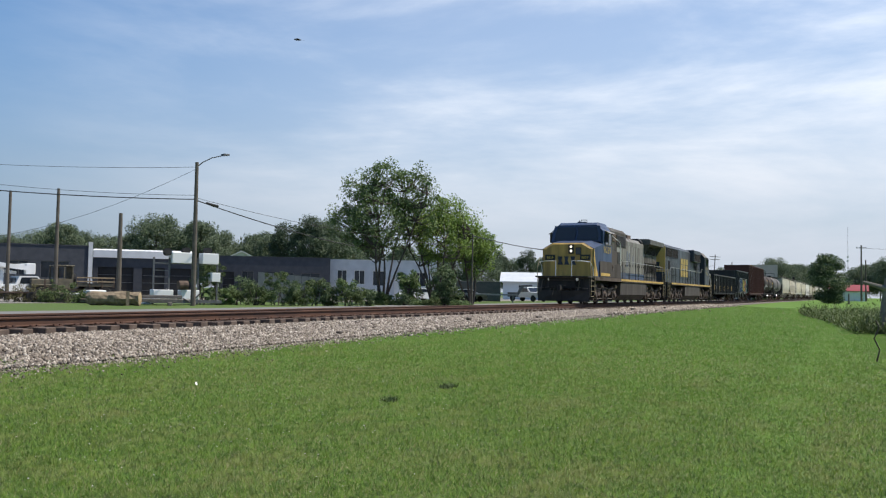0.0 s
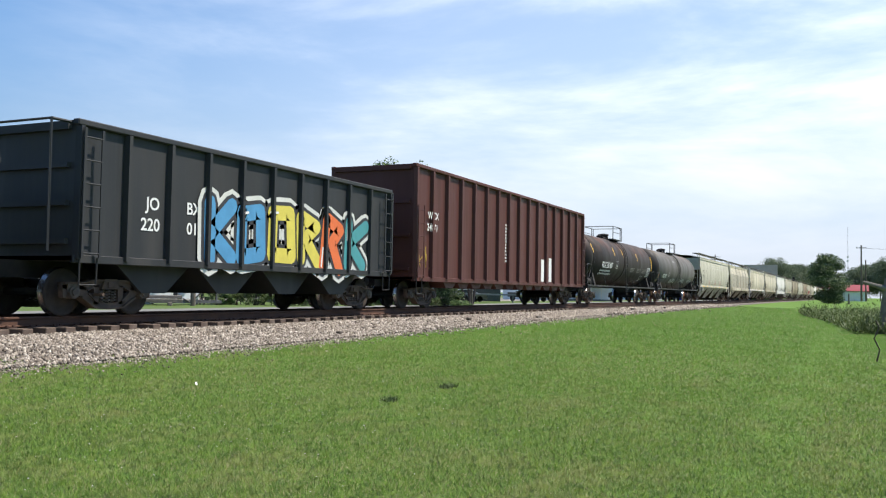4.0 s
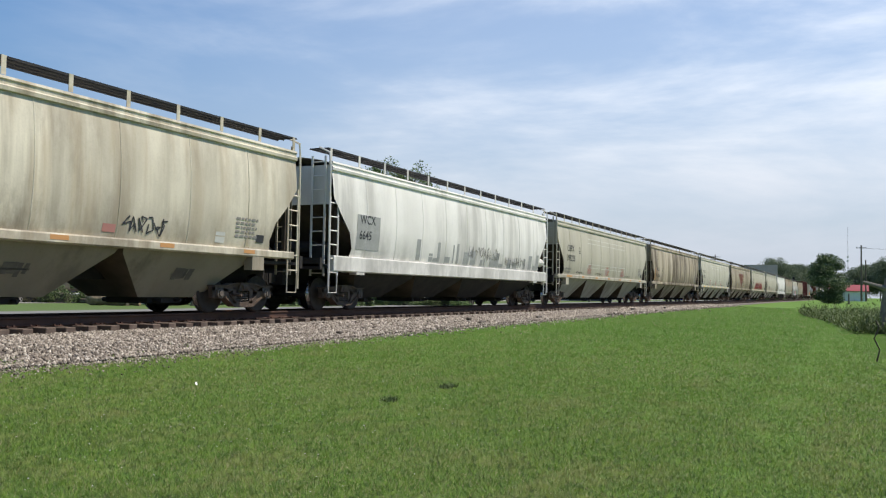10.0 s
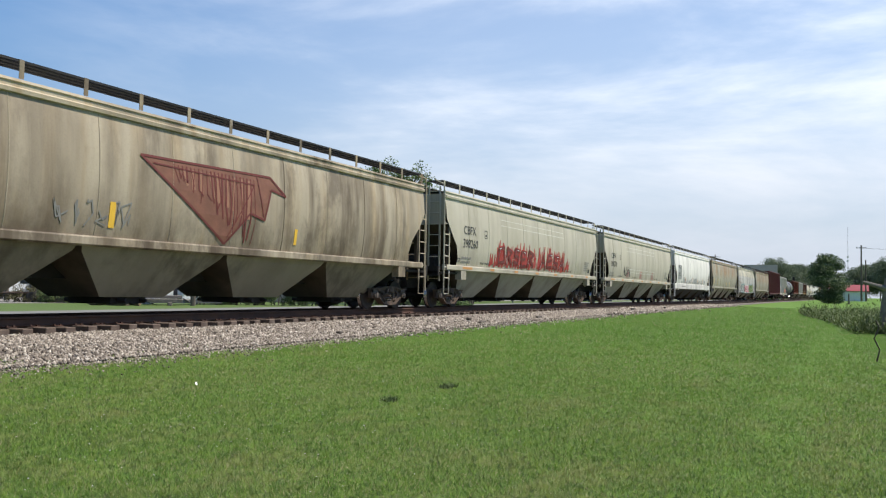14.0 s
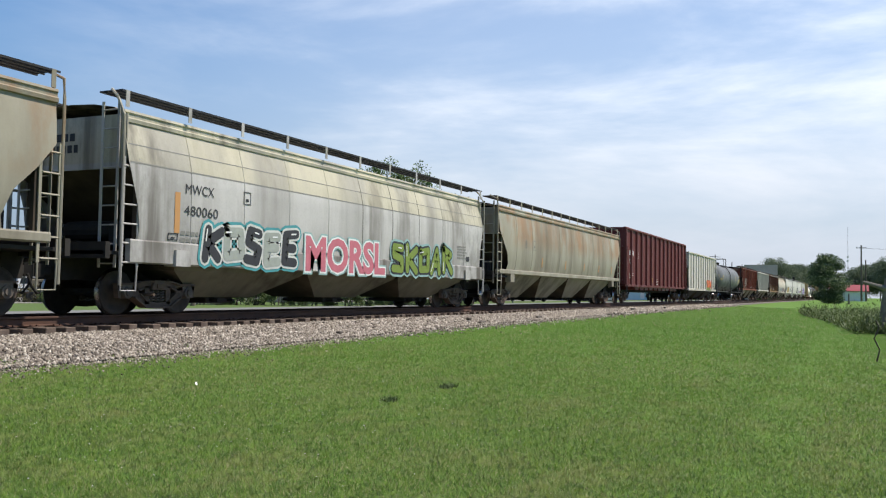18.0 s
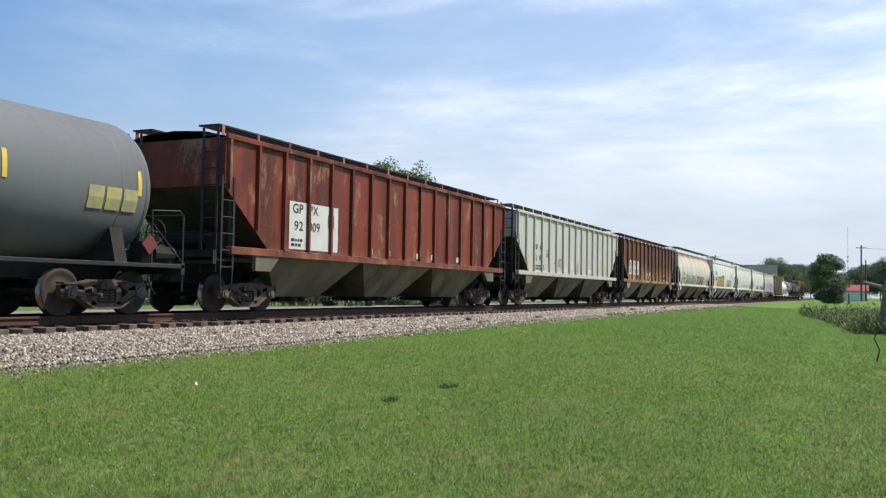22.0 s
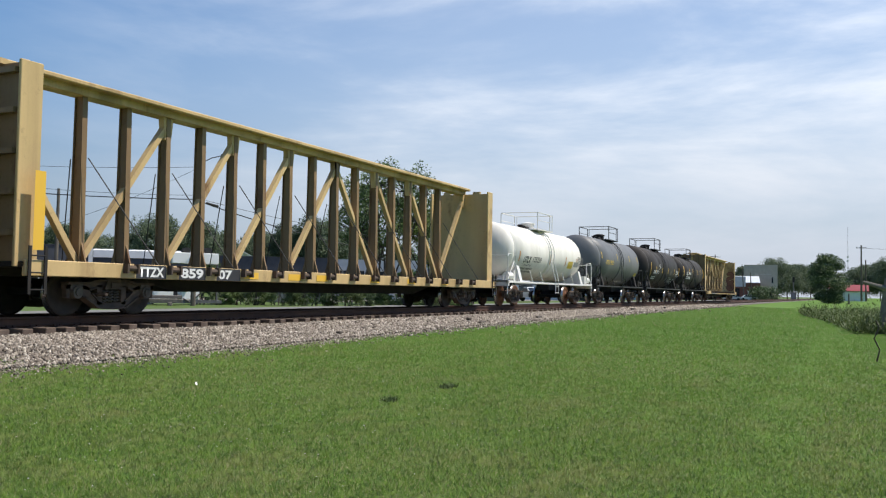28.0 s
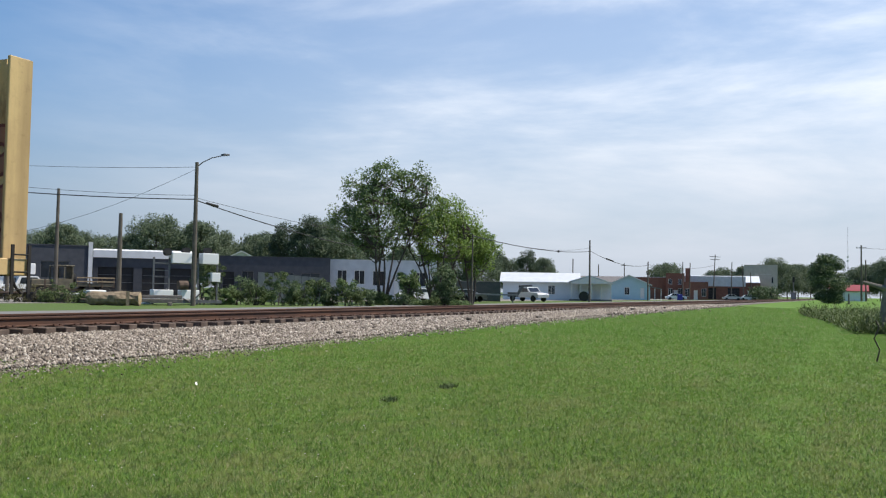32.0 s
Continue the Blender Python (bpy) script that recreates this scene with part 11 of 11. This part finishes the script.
def broadleaf(name, label, stems, height, blobs, leaf, seed, clumps=150, clump=0.72, per=42, size=0.125, tilt=0.22):
    """An open tree: stems from the root, boughs to many small clumps that fill the crown's lobes (x, y, z, rx, rz), with gaps between."""
    t = empty(name, label=label, category="tree")
    r, rn = random.Random(seed), np.random.default_rng(seed)
    bm = bmesh.new()
    axes = []
    for k in range(stems):
        a = 2 * math.pi * k / stems + r.uniform(-0.4, 0.4)
        lean = tilt * r.uniform(0.5, 1.5)
        p, d, rad = Vector((math.cos(a) * 0.18, math.sin(a) * 0.18, -0.1)), Vector((math.cos(a) * lean, math.sin(a) * lean, 1)).normalized(), 0.10 + 0.10 / stems
        pts = [p]
        for q in range(8):
            n = pts[-1] + d * height * 0.108
            rod(bm, pts[-1], n, rad, 7, rad * 0.84)
            rad *= 0.84
            d = (d + Vector((r.uniform(-0.16, 0.16), r.uniform(-0.16, 0.16), r.uniform(-0.02, 0.10)))).normalized()
            pts.append(n)
        axes += pts[3:]
    cs, wt = [], [b[3] * b[3] * b[4] for b in blobs]
    for k in range(clumps):
        bx, by, bz, rx, rz = r.choices(blobs, wt)[0]
        u = Vector((r.gauss(0, 1), r.gauss(0, 1), r.gauss(0, 1))).normalized() * r.uniform(0.35, 1.0) ** 0.5
        p = Vector((bx + u.x * rx, by + u.y * rx, bz + u.z * rz))
        cs.append(tuple(p))
        near = sorted(axes, key=lambda q: (q - p).length + max(0, q.z - p.z + 0.4) * 3)[r.choice((0, 0, 1, 2))]
        mid = near.lerp(p, 0.55) + Vector((0, 0, -0.12 * (p - near).length + r.uniform(-0.1, 0.1)))
        rod(bm, near, mid, 0.045, 5, 0.028)
        rod(bm, mid, p, 0.028, 4, 0.010)
    part("trunk", bm, BARK, t)
    co = leaf_soup(rn, np.array(cs), rn.uniform(0.45, 1.5, len(cs)) * clump, per, size)
    soup("crown", co, 4, leaf, t)
    return t


def crown_tree(name, label, height, width, leaf, seed, clumps=90, per=240, size=0.19, low=0.25, pine=False):
    """A tree seen from afar: trunk, a few limbs, and a crown of many leafy clumps with gaps."""
    t = empty(name, label=label, category="tree", group="background trees")
    rn, r = np.random.default_rng(seed), random.Random(seed)
    bm = bmesh.new()
    rod(bm, (0, 0, -0.2), (0, 0, height * 0.8), 0.22, 7, 0.06)
    cs = []
    for k in range(clumps):
        f = r.uniform(low, 0.96)
        prof = (1 - f) ** 0.6 * 1.1 if pine else math.sin(math.pi * min(0.98, (f - low) / (1 - low) * 0.82 + 0.16)) ** 0.7
        a, q = r.uniform(0, 6.283), r.uniform(0.3, 1.0) ** 0.6
        p = Vector((math.cos(a) * width / 2 * prof * q, math.sin(a) * width / 2 * prof * q, height * f))
        cs.append(tuple(p))
        if k % 4 == 0:
            rod(bm, (0, 0, p.z * 0.75), p, 0.07, 5, 0.02)
    part("trunk", bm, BARK, t)
    co = leaf_soup(rn, np.array(cs), rn.uniform(0.09, 0.22, clumps) * width + 0.25, per, size)
    soup("crown", co, 4, leaf, t)
    return t


def build_trees():
    t = broadleaf("tree", "open many-stemmed green tree beside the street", 6, 11.0, [(-0.6, 0, 6.9, 2.9, 3.0), (1.6, 0.3, 9.3, 2.0, 2.0), (-1.7, 0, 9.0, 1.7, 1.8), (0.3, 0, 10.4, 1.5, 1.3), (-3.2, 0.2, 6.6, 1.2, 1.6), (3.2, -0.3, 7.6, 1.3, 2.2), (3.1, 0, 10.6, 0.9, 0.7)], LEAF_MAIN, 11, clumps=420, clump=0.60, per=52, size=0.10)
    put(t, 61.3, 71)
    t = broadleaf("tree", "yellow-green many-stemmed tree beside the street", 7, 8.0, [(0, 0, 5.8, 2.4, 2.4), (1.2, 0, 7.5, 1.5, 1.6), (-1.6, 0, 6.9, 1.5, 1.7), (1.8, 0.2, 4.6, 1.4, 1.2)], LEAF_YELLOW, 23, clumps=300, clump=0.62, per=52, size=0.10, tilt=0.28)
    put(t, 64.6, 74)
    t = broadleaf("tree", "small light green tree beside the street", 4, 7.0, [(0, 0, 5.2, 1.7, 1.8), (-0.4, 0, 7.0, 1.2, 1.2), (1.2, 0, 4.9, 1.4, 1.3), (0.6, 0, 3.4, 1.2, 1.0)], LEAF_YELLOW, 31, clumps=200, clump=0.60, per=52, size=0.10, tilt=0.3)
    put(t, 66.9, 77)
    t = broadleaf("sapling", "dark young tree under the larger trees", 3, 3.2, [(0, 0, 2.0, 1.1, 1.2), (0.4, 0, 1.0, 1.2, 0.7)], LEAF_DARK, 37, clumps=60, clump=0.42, per=60, size=0.11)
    put(t, 65.1, 70)
    t = broadleaf("sapling", "dark young tree under the larger trees", 3, 3.0, [(0, 0, 1.9, 0.8, 1.0)], LEAF_MAIN, 38, clumps=34, clump=0.4, per=60, size=0.11)
    put(t, 62.9, 70)
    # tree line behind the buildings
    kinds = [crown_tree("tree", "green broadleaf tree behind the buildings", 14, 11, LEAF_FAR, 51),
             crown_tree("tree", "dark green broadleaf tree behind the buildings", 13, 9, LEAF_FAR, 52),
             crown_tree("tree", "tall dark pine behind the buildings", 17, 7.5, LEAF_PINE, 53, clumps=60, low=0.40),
             crown_tree("tree", "broad green tree behind the buildings, greyed by haze", 12, 12, LEAF_FAR, 54)]
    spots = [(0, 39.2, 185, 0.72), (3, 40.8, 190, 0.92), (1, 41.9, 182, 0.95), (0, 43.2, 190, 0.82), (3, 44.7, 195, 0.90), (1, 46.0, 185, 0.85), (0, 47.3, 180, 1.04), (3, 48.6, 190, 0.98),
             (1, 49.9, 178, 1.03), (0, 50.9, 186, 0.88), (3, 52.3, 195, 0.80), (1, 53.2, 185, 0.90), (0, 54.3, 180, 0.86), (2, 55.2, 172, 0.80), (2, 56.5, 168, 0.86), (0, 57.4, 170, 1.0), (1, 58.6, 176, 0.95),
             (0, 60.2, 190, 0.8), (1, 62.5, 200, 0.85), (3, 64.5, 210, 0.8), (0, 66.5, 220, 0.9),
             (2, 68.6, 240, 0.72), (0, 69.4, 255, 0.75), (2, 70.5, 250, 0.76), (1, 71.6, 262, 0.84), (3, 67.6, 235, 0.9),
             (3, 78.9, 330, 0.95), (0, 79.4, 340, 0.9), (3, 82.0, 380, 0.9), (0, 82.6, 390, 0.9), (1, 83.7, 380, 0.98), (3, 84.3, 400, 1.0), (0, 85.5, 380, 1.15), (3, 86.2, 390, 1.12), (1, 86.8, 400, 1.1), (0, 87.5, 420, 1.05), (3, 88.3, 420, 1.0),
             (0, 89.9, 300, 0.72), (3, 90.5, 310, 0.92), (1, 91.2, 300, 0.90), (0, 91.9, 290, 0.95), (3, 92.8, 290, 1.0), (1, 94, 280, 1.0)]
    rr = random.Random(3)
    for k, az, d, s in spots:
        m = site(az, d, NORTH, rr.uniform(0, 360))
        c = copy_thing(kinds[k], m)
        c.scale = (s * rr.uniform(0.95, 1.08), s * rr.uniform(0.95, 1.08), s)
    for k in kinds:
        for o in (*k.children_recursive, k):
            bpy.data.objects.remove(o)
    # full dark tree standing at the far edge of the lawn
    t = crown_tree("tree", "dense dark green tree at the far edge of the lawn", 7.2, 5.0, LEAF_DARK, 77, clumps=64, per=200, size=0.17, low=0.05)
    put(t, 88.42, 148, -0.3)
    t = crown_tree("bush", "dark shrub in front of the store", 3.4, 4.6, LEAF_DARK, 78, clumps=40, per=60, size=0.22, low=0.1)
    put(t, 84.6, 240)
    t = crown_tree("bush", "dark shrub in front of the store", 3.0, 5.4, LEAF_DARK, 79, clumps=40, per=60, size=0.22, low=0.1)
    put(t, 85.3, 245)
    # overgrown shrubs along the street
    rn, r = np.random.default_rng(9), random.Random(9)
    for k in range(27):
        az = 50.2 + k * 0.62
        h = (1.55 if k < 17 else 0.75) + 0.5 * math.sin(k * 1.9) + (1.0 if k in (0, 1) else 0) + (0.5 if k in (7, 12) else 0)
        w = 1.3
        cs = np.stack([rn.uniform(-w / 2, w / 2, 26), rn.uniform(-0.6, 0.6, 26), rn.uniform(0.05, 1, 26) ** 0.8 * h * 0.9], -1)
        b = empty("bush", label="overgrown green shrub along the street", category="shrub", group="roadside shrubs")
        soup("foliage", leaf_soup(rn, cs, rn.uniform(0.16, 0.36, 26), 105, 0.058), 4, (LEAF_DARK, WEED, LEAF_MAIN, WEED)[k % 4], b)
        bm = bmesh.new()
        for q in range(5):
            rod(bm, (r.uniform(-0.3, 0.3), r.uniform(-0.2, 0.2), -0.05), (r.uniform(-0.6, 0.6), r.uniform(-0.4, 0.4), h * r.uniform(0.6, 1.0)), 0.03, 5, 0.01)
        part("stem", bm, BARK, b)
        put(b, az, (61 if k < 17 else 68) + r.uniform(-1, 2.5))
    # rank weeds at the edge of the lawn
    n = 7500
    az = np.radians(86.9 + 6.0 * rn.random(n))
    d = 36 + 34 * rn.random(n) ** 1.1
    far_ok = d > 37 + 9.0 * np.clip(89.9 - np.degrees(az), 0, 4)
    az, d = az[far_ok], d[far_ok]
    n = len(az)
    px, py = EYE[0] + d * np.sin(az), EYE[1] + d * np.cos(az)
    pz = ground_z(px, py)
    h = rn.uniform(0.15, 0.62, n) * np.where(rn.random(n) < 0.14, 1.7, 1.0) * (0.75 + 0.5 * np.sin(px * 0.9 + 1.5 * np.sin(py * 1.4)))
    lean = rn.normal(0, 0.16, (n, 2))
    quads, dry = [], []
    for q in range(9):
        f = (q + 0.5) / 9
        ang = rn.uniform(0, 6.283, n)
        L = rn.uniform(0.07, 0.17, n)
        bx, by, bz = px + lean[:, 0] * f, py + lean[:, 1] * f, pz + h * f * rn.uniform(0.8, 1.1, n)
        dx, dy, dz = np.cos(ang) * L, np.sin(ang) * L, rn.uniform(0.1, 1.6, n) * L
        wx, wy = -np.sin(ang) * 0.020, np.cos(ang) * 0.020
        quads.append(np.stack([np.stack([bx, by, bz], -1), np.stack([bx + dx * 0.5 + wx, by + dy * 0.5 + wy, bz + dz * 0.6], -1), np.stack([bx + dx, by + dy, bz + dz], -1), np.stack([bx + dx * 0.5 - wx, by + dy * 0.5 - wy, bz + dz * 0.6], -1)], 1).reshape(-1, 3))
    w = soup("weeds", np.concatenate(quads), 4, WEED)
    tagged(w, "rank green weeds at the lawn edge", "weeds", kind="stuff")
    k = rn.random(n) < 0.35
    a, b, c, hh = px[k], py[k], pz[k], h[k] * 1.15
    st = np.stack([np.stack([a - 0.012, b, c], -1), np.stack([a + 0.012, b, c], -1), np.stack([a + lean[k, 0] * 1.2, b + lean[k, 1] * 1.2, c + hh], -1)], 1).reshape(-1, 3)
    w = soup("weed_stalks", st, 3, WEED_DRY)
    tagged(w, "dry weed stalks among the weeds", "weeds", kind="stuff")
    # dead trunk by the weeds, hung with vine
    s = empty("dead_trunk", label="grey broken dead trunk beside the weeds", category="tree trunk")
    bm = bmesh.new()
    rings = []
    for k in range(8):
        z = k * 0.3
        rad = 0.30 - 0.020 * k
        rings.append([((rad + 0.06 * noise.noise(Vector((i, k * 0.6, 2)))) * math.cos(i * 0.5236) + 0.02 * k, (rad + 0.06 * noise.noise(Vector((i, k * 0.6, 5)))) * math.sin(i * 0.5236), z + (0.25 * noise.noise(Vector((i * 0.9, 3, 3))) if k == 7 else 0)) for i in range(12)])
    loft(bm, rings, close=True, caps=True)
    part("trunk", bm, DEAD_WOOD, s)
    rod(bm := bmesh.new(), (0.1, -0.1, 1.75), (-0.75, -0.2, 2.02), 0.11, 8, 0.05)
    part("limb", bm, DEAD_WOOD, s)
    put(s, 91.45, 38, float(ground_z(38.0, -15.5)) - 0.05)
    v = part("vine", pipe(bmesh.new(), [(0, 0, 0.1), (0.06, 0, 0.35), (-0.05, 0.02, 0.6), (0.05, 0, 0.85), (-0.02, 0, 1.0)], 0.018, 5), BARK)
    tagged(v, "dry curling vine stem standing in the grass", "vine")
    put(v, 91.0, 22, float(ground_z(22.0, -15.0)) - 0.05)


yard_clutter()
build_trees()


# ---- lawn blades ----
def blade_field(name, r, px, py, h, width, mat, label, blades=1):
    n = len(px)
    pz = np.where(py > -TOE, bed_z(px, py), ground_z(px, py))
    ang = r.uniform(0, 2 * np.pi, n)
    lean = r.normal(0, 0.75, (n, 2)) * h[:, None]
    wx, wy = np.cos(ang) * width, np.sin(ang) * width
    a = np.stack([px - wx, py - wy, pz - 0.01], -1)
    b = np.stack([px + wx, py + wy, pz - 0.01], -1)
    c = np.stack([px + lean[:, 0], py + lean[:, 1], pz + h], -1)
    ob = soup(name, np.stack([a, b, c], 1).reshape(-1, 3), 3, mat)
    return tagged(ob, label, "grass", kind="stuff")


OLD_TIE = surface("rotten_tie", (0.075, 0.062, 0.052), (0.12, 0.10, 0.082), 6.0, 0.95, 0, 40, 0.4)


def build_lawn():
    r = np.random.default_rng(12)
    xs, ys, hs, ws = [], [], [], []
    # thinning evenly outwards from the viewpoint
    n = 1250000
    a = np.radians(r.uniform(36, 95, n))
    d = 4.2 * (90 / 4.2) ** r.random(n)
    x, y = EYE[0] + d * np.sin(a), EYE[1] + d * np.cos(a)
    edge = -TOE - 0.02 + 0.20 * r.normal(0, 1, n) + 0.26 * np.sin(x * 1.3) * np.sin(x * 0.37 + 1) + 0.16 * np.sin(x * 4.1 + 2 * np.sin(x * 0.9)) + 0.10 * np.sin(x * 9.7)
    k = y < edge
    x, y, d = x[k], y[k], d[k]
    # uneven tufts
    tuft = 0.5 + 0.5 * np.sin(x * 2.1 + 1.3 * np.sin(y * 1.7)) * np.sin(y * 2.6 + 1.1 * np.sin(x * 1.2))
    xs.append(x)
    ys.append(y)
    hs.append(np.interp(d, (4, 10, 18, 30, 60), (0.034, 0.034, 0.030, 0.025, 0.020)) * r.uniform(0.5, 1.3, len(x)) * (0.75 + 0.55 * tuft))
    ws.append(0.0007 * d)
    # the lawn all round the viewpoint
    n = 170000
    a, d = r.uniform(0, 2 * np.pi, n), np.sqrt(r.uniform(0.0, 16.0 ** 2, n))
    x, y = EYE[0] + d * np.sin(a), EYE[1] + d * np.cos(a)
    k = (y < -TOE - 0.1) & (d > 0.6)
    xs.append(x[k])
    ys.append(y[k])
    hs.append(0.03 * r.uniform(0.5, 1.25, k.sum()))
    ws.append(np.full(k.sum(), 0.007))
    x, y, h, w = (np.concatenate(q) for q in (xs, ys, hs, ws))
    dry = r.random(len(x)) < 0.10 + 0.10 * (np.sin(x * 0.5 + 2) * np.sin(y * 0.7) > 0.3)
    blade_field("grass", r, x[~dry], y[~dry], h[~dry], w[~dry], MAT["blade"], "short green grass blades of the lawn")
    blade_field("dry_grass", r, x[dry], y[dry], h[dry] * 0.8, w[dry], MAT["dry"], "dry straw-coloured blades in the lawn")
    # clover heads near the track end of the lawn
    n = 220
    cx, cy = r.normal(8.2, 2.6, n), r.normal(-8.4, 1.7, n)
    k = cy < -4
    cx, cy = cx[k], cy[k]
    n = len(cx)
    octa = np.array([(1, 0, 0), (0, 1, 0), (-1, 0, 0), (0, -1, 0), (0, 0, 1)]) * 0.0055
    tri = np.array([(0, 1, 4), (1, 2, 4), (2, 3, 4), (3, 0, 4)])
    p = np.stack([cx, cy, ground_z(cx, cy) + 0.045], -1)
    co = (p[:, None, None, :] + octa[tri][None]).reshape(-1, 3)
    tagged(soup("clover_flowers", co, 3, MAT["clover"]), "small white clover heads in the lawn", "clover", kind="stuff")
    # bare dark scuffs with leaning blades
    for x0, y0, s in ((10.1, -9.15, 0.13), (11.9, -9.15, 0.18)):
        bm = bmesh.new()
        rr = random.Random(int(x0 * 10))
        pts = [(x0 + s * math.cos(t) * rr.uniform(0.75, 1.2), y0 + s * 0.5 * math.sin(t) * rr.uniform(0.7, 1.2)) for t in np.linspace(0, 6.28, 18)[:-1]]
        z = float(ground_z(x0, y0))
        prism(bm, pts, z - 0.05, z + 0.006, "z")
        o = part("bare_patch", bm, surface("dark_soil", (0.075, 0.090, 0.030), (0.090, 0.12, 0.035), 8, 0.95))
        tagged(o, "small dark bare patch in the lawn", "soil patch")
        n = 220
        a, d = r.uniform(0, 6.28, n), s * 1.15 * np.sqrt(r.uniform(0.25, 1, n))
        blade_field("tall_tuft", r, x0 + d * np.cos(a), y0 + 0.5 * d * np.sin(a), r.uniform(0.05, 0.09, n), np.full(n, 0.006), WEED, "taller dark grass tuft round a bare patch")
    # scrap of white litter
    bm = loft(bmesh.new(), [[(-0.03, -0.02, 0.0), (0.025, -0.02, 0.0)], [(-0.028, -0.01, 0.045), (0.02, 0.0, 0.04)], [(-0.02, 0.02, 0.025), (0.03, 0.02, 0.015)]])
    o = part("paper_scrap", bm, MAT["white"])
    o.location = (9.6, -6.45, float(ground_z(9.6, -6.45)) + 0.02)
    tagged(o, "crumpled white paper scrap on the lawn", "litter")
    # old tie ends and plates lying on the ballast
    for x, y, w, rz in ((18.6, -3.2, 0.3, 10), (27.4, -3.3, 0.75, 8), (25.0, -3.55, 0.5, -6), (22.6, -3.45, 0.35, 20), (27.2, -2.9, 0.2, 60), (51, -2.9, 1.3, 5), (60, -3.0, 1.2, 4), (33.5, -3.2, 0.8, 3)):
        bm = box(bmesh.new(), -w * 0.4, w * 0.4, -0.06, 0.06, -0.05, 0.035, bevel=0.02)
        o = part("discarded_tie", bm, OLD_TIE)
        toe = float(ground_z(x, -TOE - 0.01))
        o.matrix_basis = pose(x, y, toe + 0.03 + (TOE + y) * 0.27, rz=rz)
        tagged(o, "rotten piece of old tie on the ballast", "tie piece", "old tie pieces")


build_lawn()


# ---- bird ----
def build_bird():
    b = empty("bird", label="small dark bird gliding with spread wings", category="bird")
    part("body", lathe(bmesh.new(), [(-0.085, 0.004), (-0.07, 0.014), (-0.02, 0.022), (0.03, 0.018), (0.07, 0.010), (0.10, 0.003)], 10, "x"), MAT["black"], b)
    for s in (-1, 1):
        bm = loft(bmesh.new(), [[(-0.03, s * 0.015, 0.006), (0.03, s * 0.015, 0.006)], [(-0.035, s * 0.08, 0.022), (0.02, s * 0.08, 0.022)], [(0.02, s * 0.15, 0.012), (0.035, s * 0.15, 0.012)]])
        part("wing", bm, MAT["black"], b)
    part("tail", loft(bmesh.new(), [[(0.09, -0.012, 0), (0.09, 0.012, 0)], [(0.15, -0.035, 0), (0.15, 0.035, 0)]]), MAT["black"], b)
    return b


BIRD = build_bird()


# ---- everything that moves ----
def motions():
    # the wheels are bodies of revolution, so their spin does not show; each car runs as a whole
    for car, mid in TRAIN:
        walk(car, [(t, pose(mid - s, 0, 0)) for t, s in RUN])
    path = [(0.0, 16.49, -3.23, 6.15), (0.1, 15.93, -2.45, 6.29), (0.2, 15.31, -1.68, 6.36), (0.3, 14.61, -0.89, 6.32), (0.4, 13.83, -0.10, 6.30), (0.8, 11.0, 2.9, 6.4), (2.0, 2.6, 11.8, 7.2), (32.0, -210.0, 235.0, 40.0)]
    walk(BIRD, [(t, pose(x, y, z, 12, 0, -47)) for t, x, y, z in path])


motions()
